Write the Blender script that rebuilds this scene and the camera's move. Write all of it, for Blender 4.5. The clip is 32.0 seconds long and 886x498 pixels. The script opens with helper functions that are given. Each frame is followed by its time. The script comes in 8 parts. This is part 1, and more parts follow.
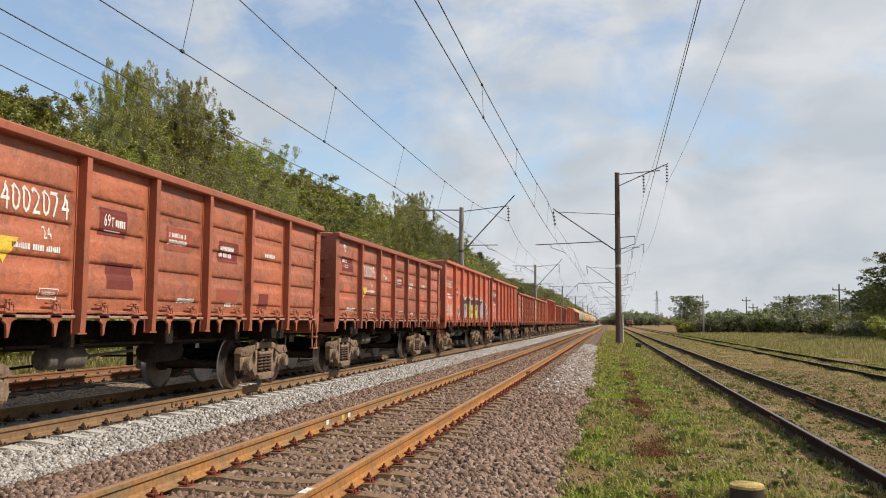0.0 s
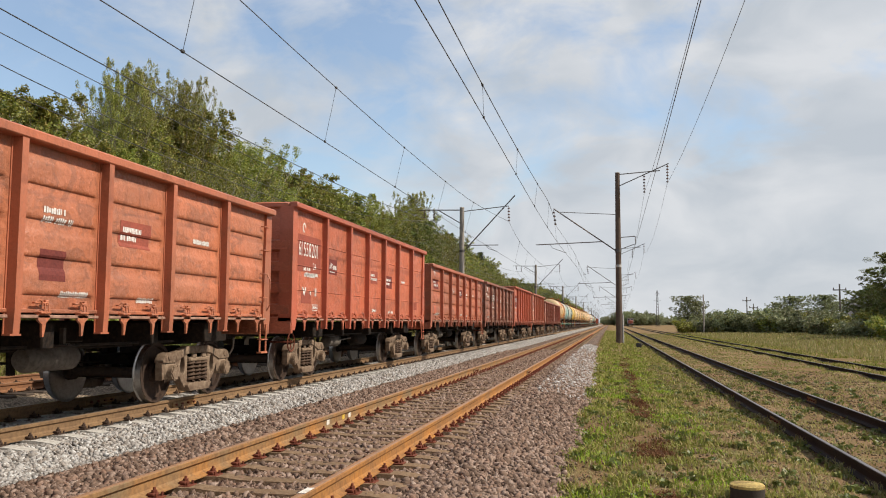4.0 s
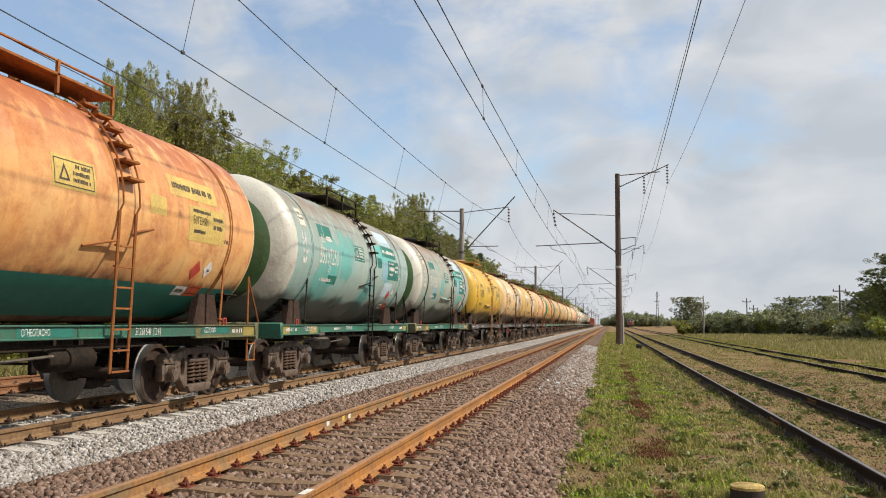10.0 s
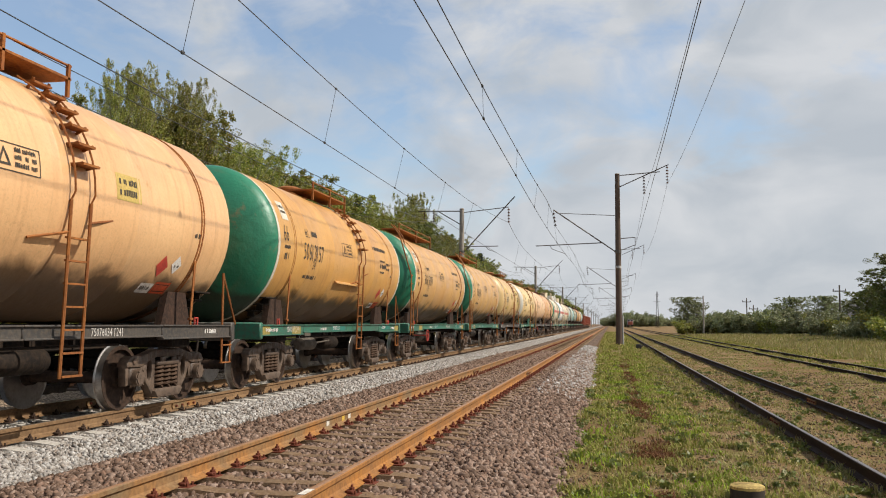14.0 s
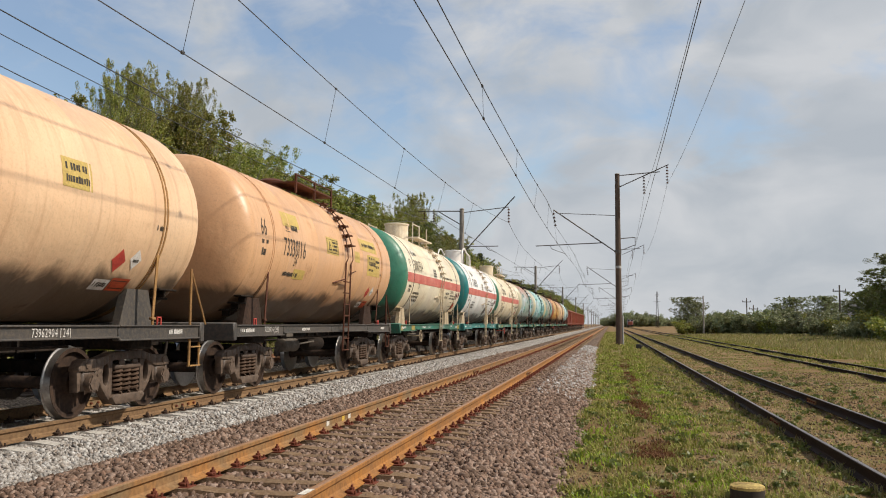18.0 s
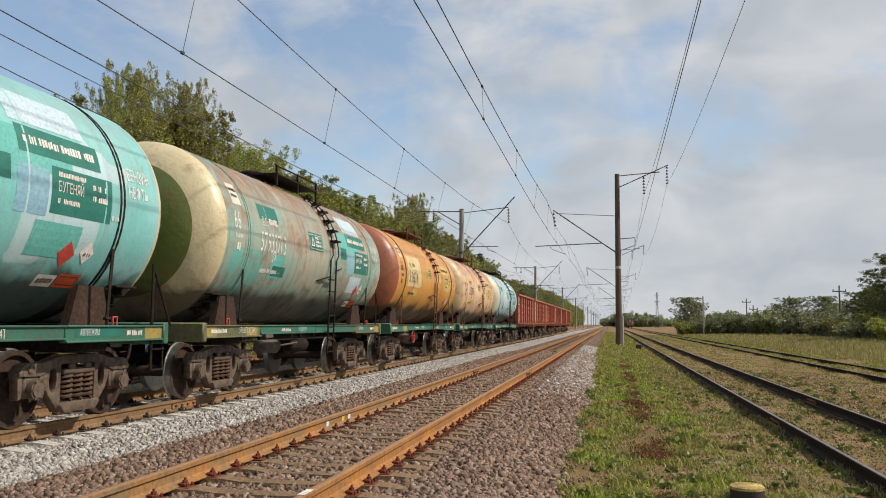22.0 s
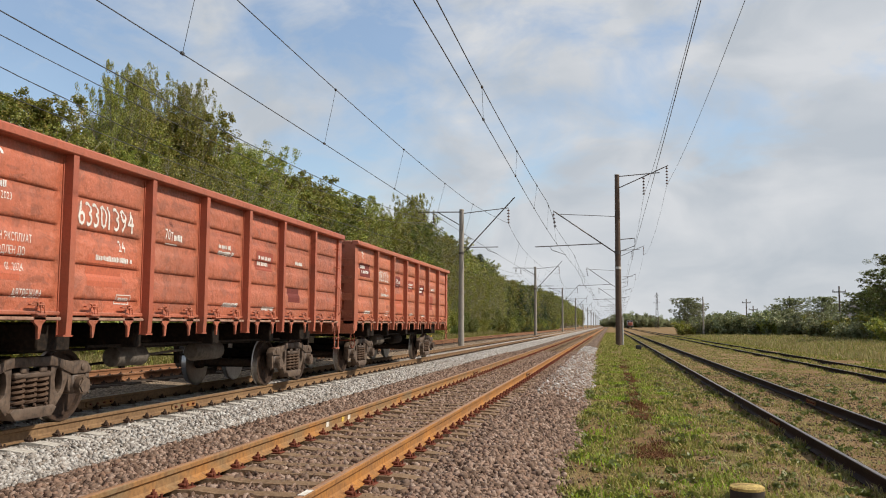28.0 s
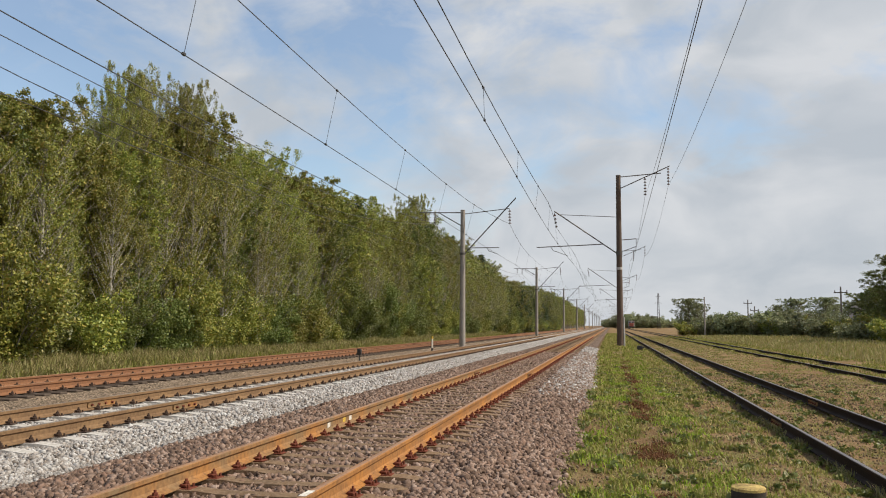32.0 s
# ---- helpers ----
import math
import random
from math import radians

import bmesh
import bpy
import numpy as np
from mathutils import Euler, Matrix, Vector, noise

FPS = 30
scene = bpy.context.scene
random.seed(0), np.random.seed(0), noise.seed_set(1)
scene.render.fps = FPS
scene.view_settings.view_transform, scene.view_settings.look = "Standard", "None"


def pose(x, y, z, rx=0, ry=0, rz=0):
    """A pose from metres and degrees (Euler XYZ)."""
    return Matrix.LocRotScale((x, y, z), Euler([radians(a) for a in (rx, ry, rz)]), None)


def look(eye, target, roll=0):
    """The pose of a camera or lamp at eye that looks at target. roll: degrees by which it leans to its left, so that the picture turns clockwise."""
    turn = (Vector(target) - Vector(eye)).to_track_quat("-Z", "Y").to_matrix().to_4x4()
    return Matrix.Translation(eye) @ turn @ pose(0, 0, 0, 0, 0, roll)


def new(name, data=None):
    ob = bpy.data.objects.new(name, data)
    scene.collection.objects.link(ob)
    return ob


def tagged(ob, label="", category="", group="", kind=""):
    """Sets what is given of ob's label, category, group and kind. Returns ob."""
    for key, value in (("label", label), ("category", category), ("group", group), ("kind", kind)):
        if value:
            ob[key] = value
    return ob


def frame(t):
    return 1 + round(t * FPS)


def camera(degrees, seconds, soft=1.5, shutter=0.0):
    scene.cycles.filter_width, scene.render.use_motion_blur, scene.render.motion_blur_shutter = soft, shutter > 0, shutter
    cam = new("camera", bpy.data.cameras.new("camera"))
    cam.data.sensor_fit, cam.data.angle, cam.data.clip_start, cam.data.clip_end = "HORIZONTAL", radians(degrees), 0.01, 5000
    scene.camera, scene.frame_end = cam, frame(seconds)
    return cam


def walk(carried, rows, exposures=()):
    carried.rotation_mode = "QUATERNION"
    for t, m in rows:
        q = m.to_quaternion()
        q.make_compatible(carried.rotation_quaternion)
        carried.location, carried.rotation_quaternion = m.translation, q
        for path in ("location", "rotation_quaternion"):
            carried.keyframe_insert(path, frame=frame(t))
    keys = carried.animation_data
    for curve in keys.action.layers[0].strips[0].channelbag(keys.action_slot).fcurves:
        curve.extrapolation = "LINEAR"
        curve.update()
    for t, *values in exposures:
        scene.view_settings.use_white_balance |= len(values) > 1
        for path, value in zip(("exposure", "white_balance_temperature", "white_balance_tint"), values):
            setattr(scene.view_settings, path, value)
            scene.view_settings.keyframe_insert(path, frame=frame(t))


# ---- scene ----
# Camera: nearly still on a low tripod, sinking by a fraction of a degree.
EYE = Vector((0.0, 0.0, 1.31))


def aim(yaw, pitch):
    """Camera pose from a turn to the left and a tilt upwards, in degrees."""
    a, b = radians(yaw), radians(pitch)
    return look(EYE, EYE + Vector((-math.sin(a) * math.cos(b), math.cos(a) * math.cos(b), math.sin(b))), 0.33)


cam = camera(55.47, 32.0, soft=1.05)
walk(cam, [
    (0.0, aim(11.189, 4.946)), (3.5, aim(11.216, 4.946)), (5.5, aim(11.219, 4.954)),
    (7.5, aim(11.219, 4.962)), (9.0, aim(11.219, 5.008)), (12.0, aim(11.200, 5.031)),
    (14.5, aim(11.208, 5.023)), (20.0, aim(11.204, 5.031)), (24.0, aim(11.189, 5.061)),
    (28.0, aim(11.189, 5.084)), (29.0, aim(11.208, 5.100)), (30.0, aim(11.239, 5.107)),
    (32.0, aim(11.277, 5.123))],
    exposures=((0.0, 0.11), (11.0, 0.10), (13.0, 0.02), (15.0, -0.02), (18.0, -0.12), (19.0, -0.18), (20.0, -0.28), (21.0, -0.2), (22.0, -0.06), (23.0, -0.02), (25.0, 0.03), (28.0, 0.03), (32.0, 0.02)))

# ---- light ----
SUN_AZ, SUN_EL = radians(6), radians(44)      # azimuth from +x towards +y
sun = new("sun", bpy.data.lights.new("sun", "SUN"))
sun.data.energy, sun.data.angle, sun.data.color = 5.0, radians(0.9), (1.0, 0.92, 0.80)
sun.matrix_world = look((0, 0, 60), Vector((0, 0, 60)) - Vector((math.cos(SUN_EL) * math.cos(SUN_AZ), math.cos(SUN_EL) * math.sin(SUN_AZ), math.sin(SUN_EL))))


def make_world():
    w = bpy.data.worlds.new("sky")
    scene.world = w
    w.use_nodes = True
    nt = w.node_tree
    nt.nodes.clear()
    N = nt.nodes.new
    out, bg = N("ShaderNodeOutputWorld"), N("ShaderNodeBackground")
    sky = N("ShaderNodeTexSky")
    sky.sky_type, sky.sun_disc = "NISHITA", False
    sky.sun_elevation, sky.sun_rotation = SUN_EL, math.pi / 2 - SUN_AZ
    sky.air_density, sky.dust_density, sky.ozone_density = 1.15, 0.5, 2.0
    co, mp = N("ShaderNodeTexCoord"), N("ShaderNodeMapping")
    mp.inputs["Scale"].default_value = (1.5, 1.5, 2.7)
    mp.inputs["Rotation"].default_value = (0.1, 0.05, 0.7)
    n1, n2 = N("ShaderNodeTexNoise"), N("ShaderNodeTexNoise")
    n1.inputs["Scale"].default_value, n1.inputs["Detail"].default_value, n1.inputs["Roughness"].default_value = 4.6, 9, 0.58
    n1.inputs["Distortion"].default_value = 0.35
    n2.inputs["Scale"].default_value, n2.inputs["Detail"].default_value = 1.1, 3
    add = N("ShaderNodeMath")
    add.operation = "MULTIPLY_ADD"
    add.inputs[1].default_value = 0.3
    ramp = N("ShaderNodeMapRange")
    ramp.inputs[1].default_value, ramp.inputs[2].default_value = 0.47, 0.74
    ramp.inputs[3].default_value, ramp.inputs[4].default_value = 0.17, 0.98
    mix, cloud = N("ShaderNodeMix"), N("ShaderNodeMix")
    mix.data_type = cloud.data_type = "RGBA"
    cloud.inputs[6].default_value, cloud.inputs[7].default_value = (5.5, 5.95, 6.5, 1), (7.3, 7.5, 7.8, 1)
    n3, r3 = N("ShaderNodeTexNoise"), N("ShaderNodeMapRange")      # grey bellies and bright tops
    n3.inputs["Scale"].default_value, n3.inputs["Detail"].default_value, n3.inputs["Distortion"].default_value = 5.2, 8, 0.5
    r3.inputs[1].default_value, r3.inputs[2].default_value = 0.36, 0.66
    nt.links.new(mp.outputs[0], n3.inputs["Vector"])
    nt.links.new(n3.outputs[0], r3.inputs[0])
    nt.links.new(r3.outputs[0], cloud.inputs[0])
    L = nt.links.new
    L(co.outputs["Generated"], mp.inputs[0])
    L(mp.outputs[0], n1.inputs["Vector"])
    L(mp.outputs[0], n2.inputs["Vector"])
    L(n2.outputs[0], add.inputs[0])
    L(n1.outputs[0], add.inputs[2])
    # thicker towards the sun's side and in the haze above the horizon
    sep = N("ShaderNodeSeparateXYZ")
    side, haze, sum1, sum2 = N("ShaderNodeMath"), N("ShaderNodeMapRange"), N("ShaderNodeMath"), N("ShaderNodeMath")
    side.operation, side.inputs[1].default_value = "MULTIPLY", 0.24
    haze.inputs[1].default_value, haze.inputs[2].default_value, haze.inputs[3].default_value, haze.inputs[4].default_value = 0.0, 0.22, 0.34, 0.0
    L(co.outputs["Generated"], sep.inputs[0])
    L(sep.outputs[0], side.inputs[0])
    L(sep.outputs[2], haze.inputs[0])
    L(add.outputs[0], sum1.inputs[0])
    L(side.outputs[0], sum1.inputs[1])
    L(sum1.outputs[0], sum2.inputs[0])
    L(haze.outputs[0], sum2.inputs[1])
    L(sum2.outputs[0], ramp.inputs[0])
    L(ramp.outputs[0], mix.inputs[0])
    hs = N("ShaderNodeHueSaturation")
    hs.inputs["Saturation"].default_value, hs.inputs["Value"].default_value = 1.0, 1.66
    L(sky.outputs[0], hs.inputs["Color"])
    L(hs.outputs[0], mix.inputs[6])
    L(cloud.outputs[2], mix.inputs[7])
    L(mix.outputs[2], bg.inputs[0])
    bg.inputs[1].default_value = 0.09
    L(bg.outputs[0], out.inputs[0])


make_world()


# ---- mesh helpers ----
class Shape:
    """A growing list of points and faces."""

    def __init__(self):
        self.v, self.f = [], []

    def add(self, v, f):
        k = len(self.v)
        self.v += [tuple(p) for p in v]
        self.f += [tuple(i + k for i in q) for q in f]
        return self

    def box(self, x0, x1, y0, y1, z0, z1, c=0.0):
        if c <= 0:
            return self.add([(x, y, z) for z in (z0, z1) for y in (y0, y1) for x in (x0, x1)],
                            [(0, 2, 3, 1), (4, 5, 7, 6), (0, 1, 5, 4), (2, 6, 7, 3), (0, 4, 6, 2), (1, 3, 7, 5)])
        c = min(c, (x1 - x0) / 3, (y1 - y0) / 3, (z1 - z0) / 3)
        v, lo, hi = [], (x0, y0, z0), (x1, y1, z1)
        for k in range(8):
            s = (k & 1, k >> 1 & 1, k >> 2 & 1)
            for a in range(3):
                v.append(tuple((hi[i] - (0 if i == a else c)) if s[i] else (lo[i] + (0 if i == a else c)) for i in range(3)))
        f = []
        for a in range(3):
            b, d = (a + 1) % 3, (a + 2) % 3
            for s in (0, 1):
                q = [(s << a | i << b | j << d) * 3 + a for i, j in ((0, 0), (1, 0), (1, 1), (0, 1))]
                f.append(tuple(q if s else q[::-1]))
            for i in (0, 1):
                for j in (0, 1):
                    k0, k1 = i << b | j << d, 1 << a | i << b | j << d
                    q = (k0 * 3 + b, k1 * 3 + b, k1 * 3 + d, k0 * 3 + d)
                    f.append(q if i != j else q[::-1])
        for k in range(8):
            q = (k * 3, k * 3 + 1, k * 3 + 2)
            f.append(q if bin(k).count("1") % 2 else q[::-1])
        return self.add(v, f)

    def prism(self, pts, axis, a, b):
        """A flat outline pulled from a to b along an axis (0, 1, 2); the outline lies in the other two, in order."""
        n = len(pts)
        o = [i for i in range(3) if i != axis]
        v = []
        for w in (a, b):
            for p in pts:
                q = [0, 0, 0]
                q[axis], q[o[0]], q[o[1]] = w, p[0], p[1]
                v.append(q)
        return self.add(v, [tuple(range(n))[::-1], tuple(range(n, 2 * n))] + [(i, (i + 1) % n, n + (i + 1) % n, n + i) for i in range(n)])

    def tube(self, pts, r, n=8, r1=None, caps=True):
        """A round bar along a line of points."""
        pts = [Vector(p) for p in pts]
        rings, up = [], None
        for i, p in enumerate(pts):
            d = (pts[min(i + 1, len(pts) - 1)] - pts[max(i - 1, 0)]).normalized()
            if up is None:
                up = d.orthogonal().normalized()
            up = (up - d * up.dot(d)).normalized()
            sd = d.cross(up)
            rr = r if r1 is None else r + (r1 - r) * i / (len(pts) - 1)
            rings.append([p + (up * math.cos(a) + sd * math.sin(a)) * rr for a in (2 * math.pi * k / n for k in range(n))])
        f = [(i * n + k, i * n + (k + 1) % n, (i + 1) * n + (k + 1) % n, (i + 1) * n + k) for i in range(len(pts) - 1) for k in range(n)]
        if caps:
            f += [tuple(range(n))[::-1], tuple(range((len(pts) - 1) * n, len(pts) * n))]
        return self.add([q for g in rings for q in g], f)

    def lathe(self, prof, n, axis=1, centre=(0, 0, 0)):
        """A profile of (along, radius) turned round an axis through centre."""
        o = [i for i in range(3) if i != axis]
        v = []
        for w, r in prof:
            for k in range(n):
                q = list(centre)
                q[axis] += w
                q[o[0]] += r * math.cos(2 * math.pi * k / n)
                q[o[1]] += r * math.sin(2 * math.pi * k / n)
                v.append(q)
        m = len(prof)
        f = [(i * n + k, i * n + (k + 1) % n, (i + 1) * n + (k + 1) % n, (i + 1) * n + k) for i in range(m - 1) for k in range(n)]
        f += [tuple(range(n))[::-1], tuple(range((m - 1) * n, m * n))]
        return self.add(v, f)

    def mesh(self, name, smooth=40):
        me = bpy.data.meshes.new(name)
        me.from_pydata(self.v, [], self.f)
        bm = bmesh.new()
        bm.from_mesh(me)
        bmesh.ops.recalc_face_normals(bm, faces=bm.faces)
        bm.to_mesh(me)
        bm.free()
        if smooth:
            me.shade_smooth()
            me.set_sharp_from_angle(angle=radians(smooth))
        return me


def part(name, shape, material, parent=None, label="", at=None):
    """Links a shape or a finished mesh as one object under its thing."""
    me = shape.mesh(name) if isinstance(shape, Shape) else shape
    ob = new(name, me)
    if not me.materials:
        me.materials.append(material)
    ob.material_slots[0].link = "OBJECT"
    ob.material_slots[0].material = material
    if parent is not None:
        ob.parent = parent
    if at is not None:
        ob.matrix_basis = at
    return tagged(ob, label)


def thing(name, label, category, group="", kind="", at=None):
    ob = new(name)
    ob.empty_display_size = 0.2
    if at is not None:
        ob.matrix_basis = at
    return tagged(ob, label, category, group, kind)


def big_mesh(name, verts, faces, smooth=False):
    """A mesh from arrays: points (n, 3) and faces (m, k)."""
    me = bpy.data.meshes.new(name)
    k = faces.shape[1]
    me.vertices.add(len(verts))
    me.vertices.foreach_set("co", verts.astype(np.float32).ravel())
    me.loops.add(faces.size)
    me.loops.foreach_set("vertex_index", faces.astype(np.int32).ravel())
    me.polygons.add(len(faces))
    me.polygons.foreach_set("loop_start", np.arange(0, faces.size, k, dtype=np.int32))
    me.update(calc_edges=True)
    if smooth:
        me.shade_smooth()
    return me


# ---- materials ----
def material(name, rough=0.7, metal=0.0):
    m = bpy.data.materials.new(name)
    m.use_nodes = True
    b = m.node_tree.nodes["Principled BSDF"]
    b.inputs["Roughness"].default_value, b.inputs["Metallic"].default_value = rough, metal
    if rough > 0.65 and metal < 0.3:
        b.inputs["Specular IOR Level"].default_value = 0.12
    return m, m.node_tree, b


def coords(nt, seed=0.0, source="Object", scale=(1, 1, 1), vary=0.0):
    c, mp = nt.nodes.new("ShaderNodeTexCoord"), nt.nodes.new("ShaderNodeMapping")
    mp.inputs["Location"].default_value = (seed * 3.7, seed * 11.3, seed * 7.1)
    mp.inputs["Scale"].default_value = scale
    if vary:        # each piece takes its own stretch of the pattern
        oi, sh = nt.nodes.new("ShaderNodeObjectInfo"), nt.nodes.new("ShaderNodeVectorMath")
        sh.operation = "MULTIPLY_ADD"
        sh.inputs[1].default_value = (vary, vary, vary)
        nt.links.new(oi.outputs["Random"], sh.inputs[0])
        nt.links.new(c.outputs[source], sh.inputs[2])
        nt.links.new(sh.outputs[0], mp.inputs[0])
    else:
        nt.links.new(c.outputs[source], mp.inputs[0])
    return mp.outputs[0]


def noise_fac(nt, vec, scale, detail, lo, hi, rough=0.55, dist=0.0):
    n, r = nt.nodes.new("ShaderNodeTexNoise"), nt.nodes.new("ShaderNodeMapRange")
    n.inputs["Scale"].default_value, n.inputs["Detail"].default_value = scale, detail
    n.inputs["Roughness"].default_value, n.inputs["Distortion"].default_value = rough, dist
    nt.links.new(vec, n.inputs["Vector"])
    r.inputs[1].default_value, r.inputs[2].default_value = lo, hi
    nt.links.new(n.outputs[0], r.inputs[0])
    return r.outputs[0]


def blend(nt, fac, a, b):
    m = nt.nodes.new("ShaderNodeMix")
    m.data_type = "RGBA"
    for sock, val in ((m.inputs[0], fac), (m.inputs[6], a), (m.inputs[7], b)):
        if isinstance(val, (int, float)):
            sock.default_value = val
        elif isinstance(val, tuple):
            sock.default_value = (*val, 1) if len(val) == 3 else val
        else:
            nt.links.new(val, sock)
    return m.outputs[2]


def times(nt, a, b):
    m = nt.nodes.new("ShaderNodeMath")
    m.operation = "MULTIPLY"
    for s, v in ((m.inputs[0], a), (m.inputs[1], b)):
        if isinstance(v, (int, float)):
            s.default_value = v
        else:
            nt.links.new(v, s)
    return m.outputs[0]


def bump(nt, bsdf, height, strength=0.4, distance=0.01):
    b = nt.nodes.new("ShaderNodeBump")
    b.inputs["Strength"].default_value, b.inputs["Distance"].default_value = strength, distance
    nt.links.new(height, b.inputs["Height"])
    nt.links.new(b.outputs[0], bsdf.inputs["Normal"])


def two_tone(name, a, b, c=None, rough=0.75, s1=1.2, s2=14.0, metal=0.0, relief=0.25, dist=0.008, seed=0.0, source="Object", scale=(1, 1, 1)):
    """Paint, stone or soil: two tones in large patches, a third in fine grain."""
    m, nt, p = material(name, rough, metal)
    v = coords(nt, seed, source, scale)
    col = blend(nt, noise_fac(nt, v, s1, 5, 0.35, 0.65), a, b)
    fine = noise_fac(nt, v, s2, 6, 0.42, 0.7)
    col = blend(nt, times(nt, fine, 0.7), col, c or tuple(x * 0.6 for x in b))
    nt.links.new(col, p.inputs["Base Color"])
    bump(nt, p, fine, relief, dist)
    return m


def wagon_paint(name, base, worn, rust, seed, rust_amount=0.5, rough=0.5, patch=None, patch_amount=0.0, dirt=(0.05, 0.035, 0.025), streak=0.35, pieces=0.0, top_rust=0.0, dents=0.02, flake=0.0, wash=0.0, oil_and_shade=None):
    """Old wagon paint: faded patches, rust blooms, drips that run down, road dirt, scratches."""
    m, nt, p = material(name, rough)
    vary = 60.0 if pieces else 0.0
    v = coords(nt, seed, vary=vary)
    col = blend(nt, noise_fac(nt, v, 0.55, 6, 0.36, 0.66, dist=0.6), base, worn)
    if patch:
        br = nt.nodes.new("ShaderNodeTexVoronoi")
        br.distance = "CHEBYCHEV"
        br.inputs["Scale"].default_value = 0.75
        br.inputs["Randomness"].default_value = 0.9
        nt.links.new(v, br.inputs["Vector"])
        sep = nt.nodes.new("ShaderNodeSeparateColor")
        nt.links.new(br.outputs["Color"], sep.inputs[0])
        lt = nt.nodes.new("ShaderNodeMath")
        lt.operation = "LESS_THAN"
        lt.inputs[1].default_value = patch_amount
        nt.links.new(sep.outputs[0], lt.inputs[0])
        col = blend(nt, times(nt, lt.outputs[0], 0.75), col, patch)
    drip = noise_fac(nt, coords(nt, seed + 5, scale=(1.0, 7.0, 0.45), vary=vary), 1.3, 6, 0.52, 0.75)
    col = blend(nt, times(nt, drip, streak), col, rust)
    bloom = noise_fac(nt, v, 1.7, 9, 0.66 - 0.2 * rust_amount, 0.80 - 0.12 * rust_amount, rough=0.68, dist=0.3)
    col = blend(nt, times(nt, bloom, 0.8), col, rust)
    if top_rust:
        sp, mz = nt.nodes.new("ShaderNodeSeparateXYZ"), nt.nodes.new("ShaderNodeMapRange")
        tc = nt.nodes.new("ShaderNodeTexCoord")
        nt.links.new(tc.outputs["Object"], sp.inputs[0])
        mz.inputs[1].default_value, mz.inputs[2].default_value = 3.0, 4.0
        nt.links.new(sp.outputs[2], mz.inputs[0])
        crust = noise_fac(nt, coords(nt, seed + 3, scale=(1, 1.6, 0.7)), 2.0, 8, 0.38, 0.50, rough=0.7)
        col = blend(nt, times(nt, times(nt, mz.outputs[0], crust), top_rust), col, rust)
    fine = noise_fac(nt, v, 26, 6, 0.5, 0.72, rough=0.7)
    col = blend(nt, times(nt, fine, 0.3 if pieces else 0.2), col, dirt)
    soot = noise_fac(nt, coords(nt, seed + 2, scale=(1.0, 0.4, 1.6), vary=vary), 0.9, 5, 0.5, 0.78)
    col = blend(nt, times(nt, soot, 0.38 if pieces else 0.16), col, dirt)
    scr = noise_fac(nt, coords(nt, seed + 9, scale=(1.0, 9.0, 1.2), vary=vary), 2.2, 8, 0.63, 0.70, rough=0.75)
    col = blend(nt, times(nt, scr, 0.35), col, tuple(min(1, c * 1.35 + 0.05) for c in worn))
    if flake:       # old paint flaked off in sharp-edged islands
        fl = noise_fac(nt, coords(nt, seed + 4, scale=(1.0, 0.8, 1.3), vary=vary), 2.6, 8, 0.545, 0.575, rough=0.62, dist=1.1)
        col = blend(nt, times(nt, fl, flake), col, tuple(c * 0.42 + 0.018 for c in worn))
        sc = noise_fac(nt, coords(nt, seed + 6, scale=(1.0, 3.0, 3.0), vary=vary), 3.1, 9, 0.60, 0.63, rough=0.7, dist=2.0)
        col = blend(nt, times(nt, sc, 0.45), col, tuple(min(1, c * 1.2 + 0.06) for c in base))
    if wash:        # pale lime runs
        ru = noise_fac(nt, coords(nt, seed + 8, scale=(1.0, 6.0, 0.35), vary=vary), 1.5, 7, 0.60, 0.68, rough=0.6)
        col = blend(nt, times(nt, ru, wash), col, (0.50, 0.42, 0.38))
    if oil_and_shade is not None:       # black oil runs with ragged edges and the belly's painted-in shade, thickest at the bottom
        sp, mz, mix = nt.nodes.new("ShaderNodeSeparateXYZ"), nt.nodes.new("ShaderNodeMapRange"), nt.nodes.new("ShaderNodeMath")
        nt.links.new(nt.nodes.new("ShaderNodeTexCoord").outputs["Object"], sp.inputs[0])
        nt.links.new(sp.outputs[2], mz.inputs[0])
        mz.inputs[1].default_value, mz.inputs[2].default_value, mz.inputs[3].default_value, mz.inputs[4].default_value = oil_and_shade - 1.25, oil_and_shade - 0.60, 1.0, 0.0
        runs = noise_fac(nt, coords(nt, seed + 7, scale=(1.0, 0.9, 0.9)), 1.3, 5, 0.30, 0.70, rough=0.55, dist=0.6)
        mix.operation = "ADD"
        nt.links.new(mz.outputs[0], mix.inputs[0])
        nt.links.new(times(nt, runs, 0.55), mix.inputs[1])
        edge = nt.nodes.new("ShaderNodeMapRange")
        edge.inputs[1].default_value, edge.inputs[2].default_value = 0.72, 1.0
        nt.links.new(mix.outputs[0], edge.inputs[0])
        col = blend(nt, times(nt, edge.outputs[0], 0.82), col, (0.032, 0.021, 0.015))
    oi, hs, tone = nt.nodes.new("ShaderNodeObjectInfo"), nt.nodes.new("ShaderNodeHueSaturation"), nt.nodes.new("ShaderNodeMapRange")
    tone.inputs[3].default_value, tone.inputs[4].default_value = 1.0 - pieces, 1.0 + pieces
    nt.links.new(oi.outputs["Random"], tone.inputs[0])
    nt.links.new(tone.outputs[0], hs.inputs["Value"])
    nt.links.new(col, hs.inputs["Color"])
    nt.links.new(hs.outputs[0], p.inputs["Base Color"])
    r = nt.nodes.new("ShaderNodeMapRange")
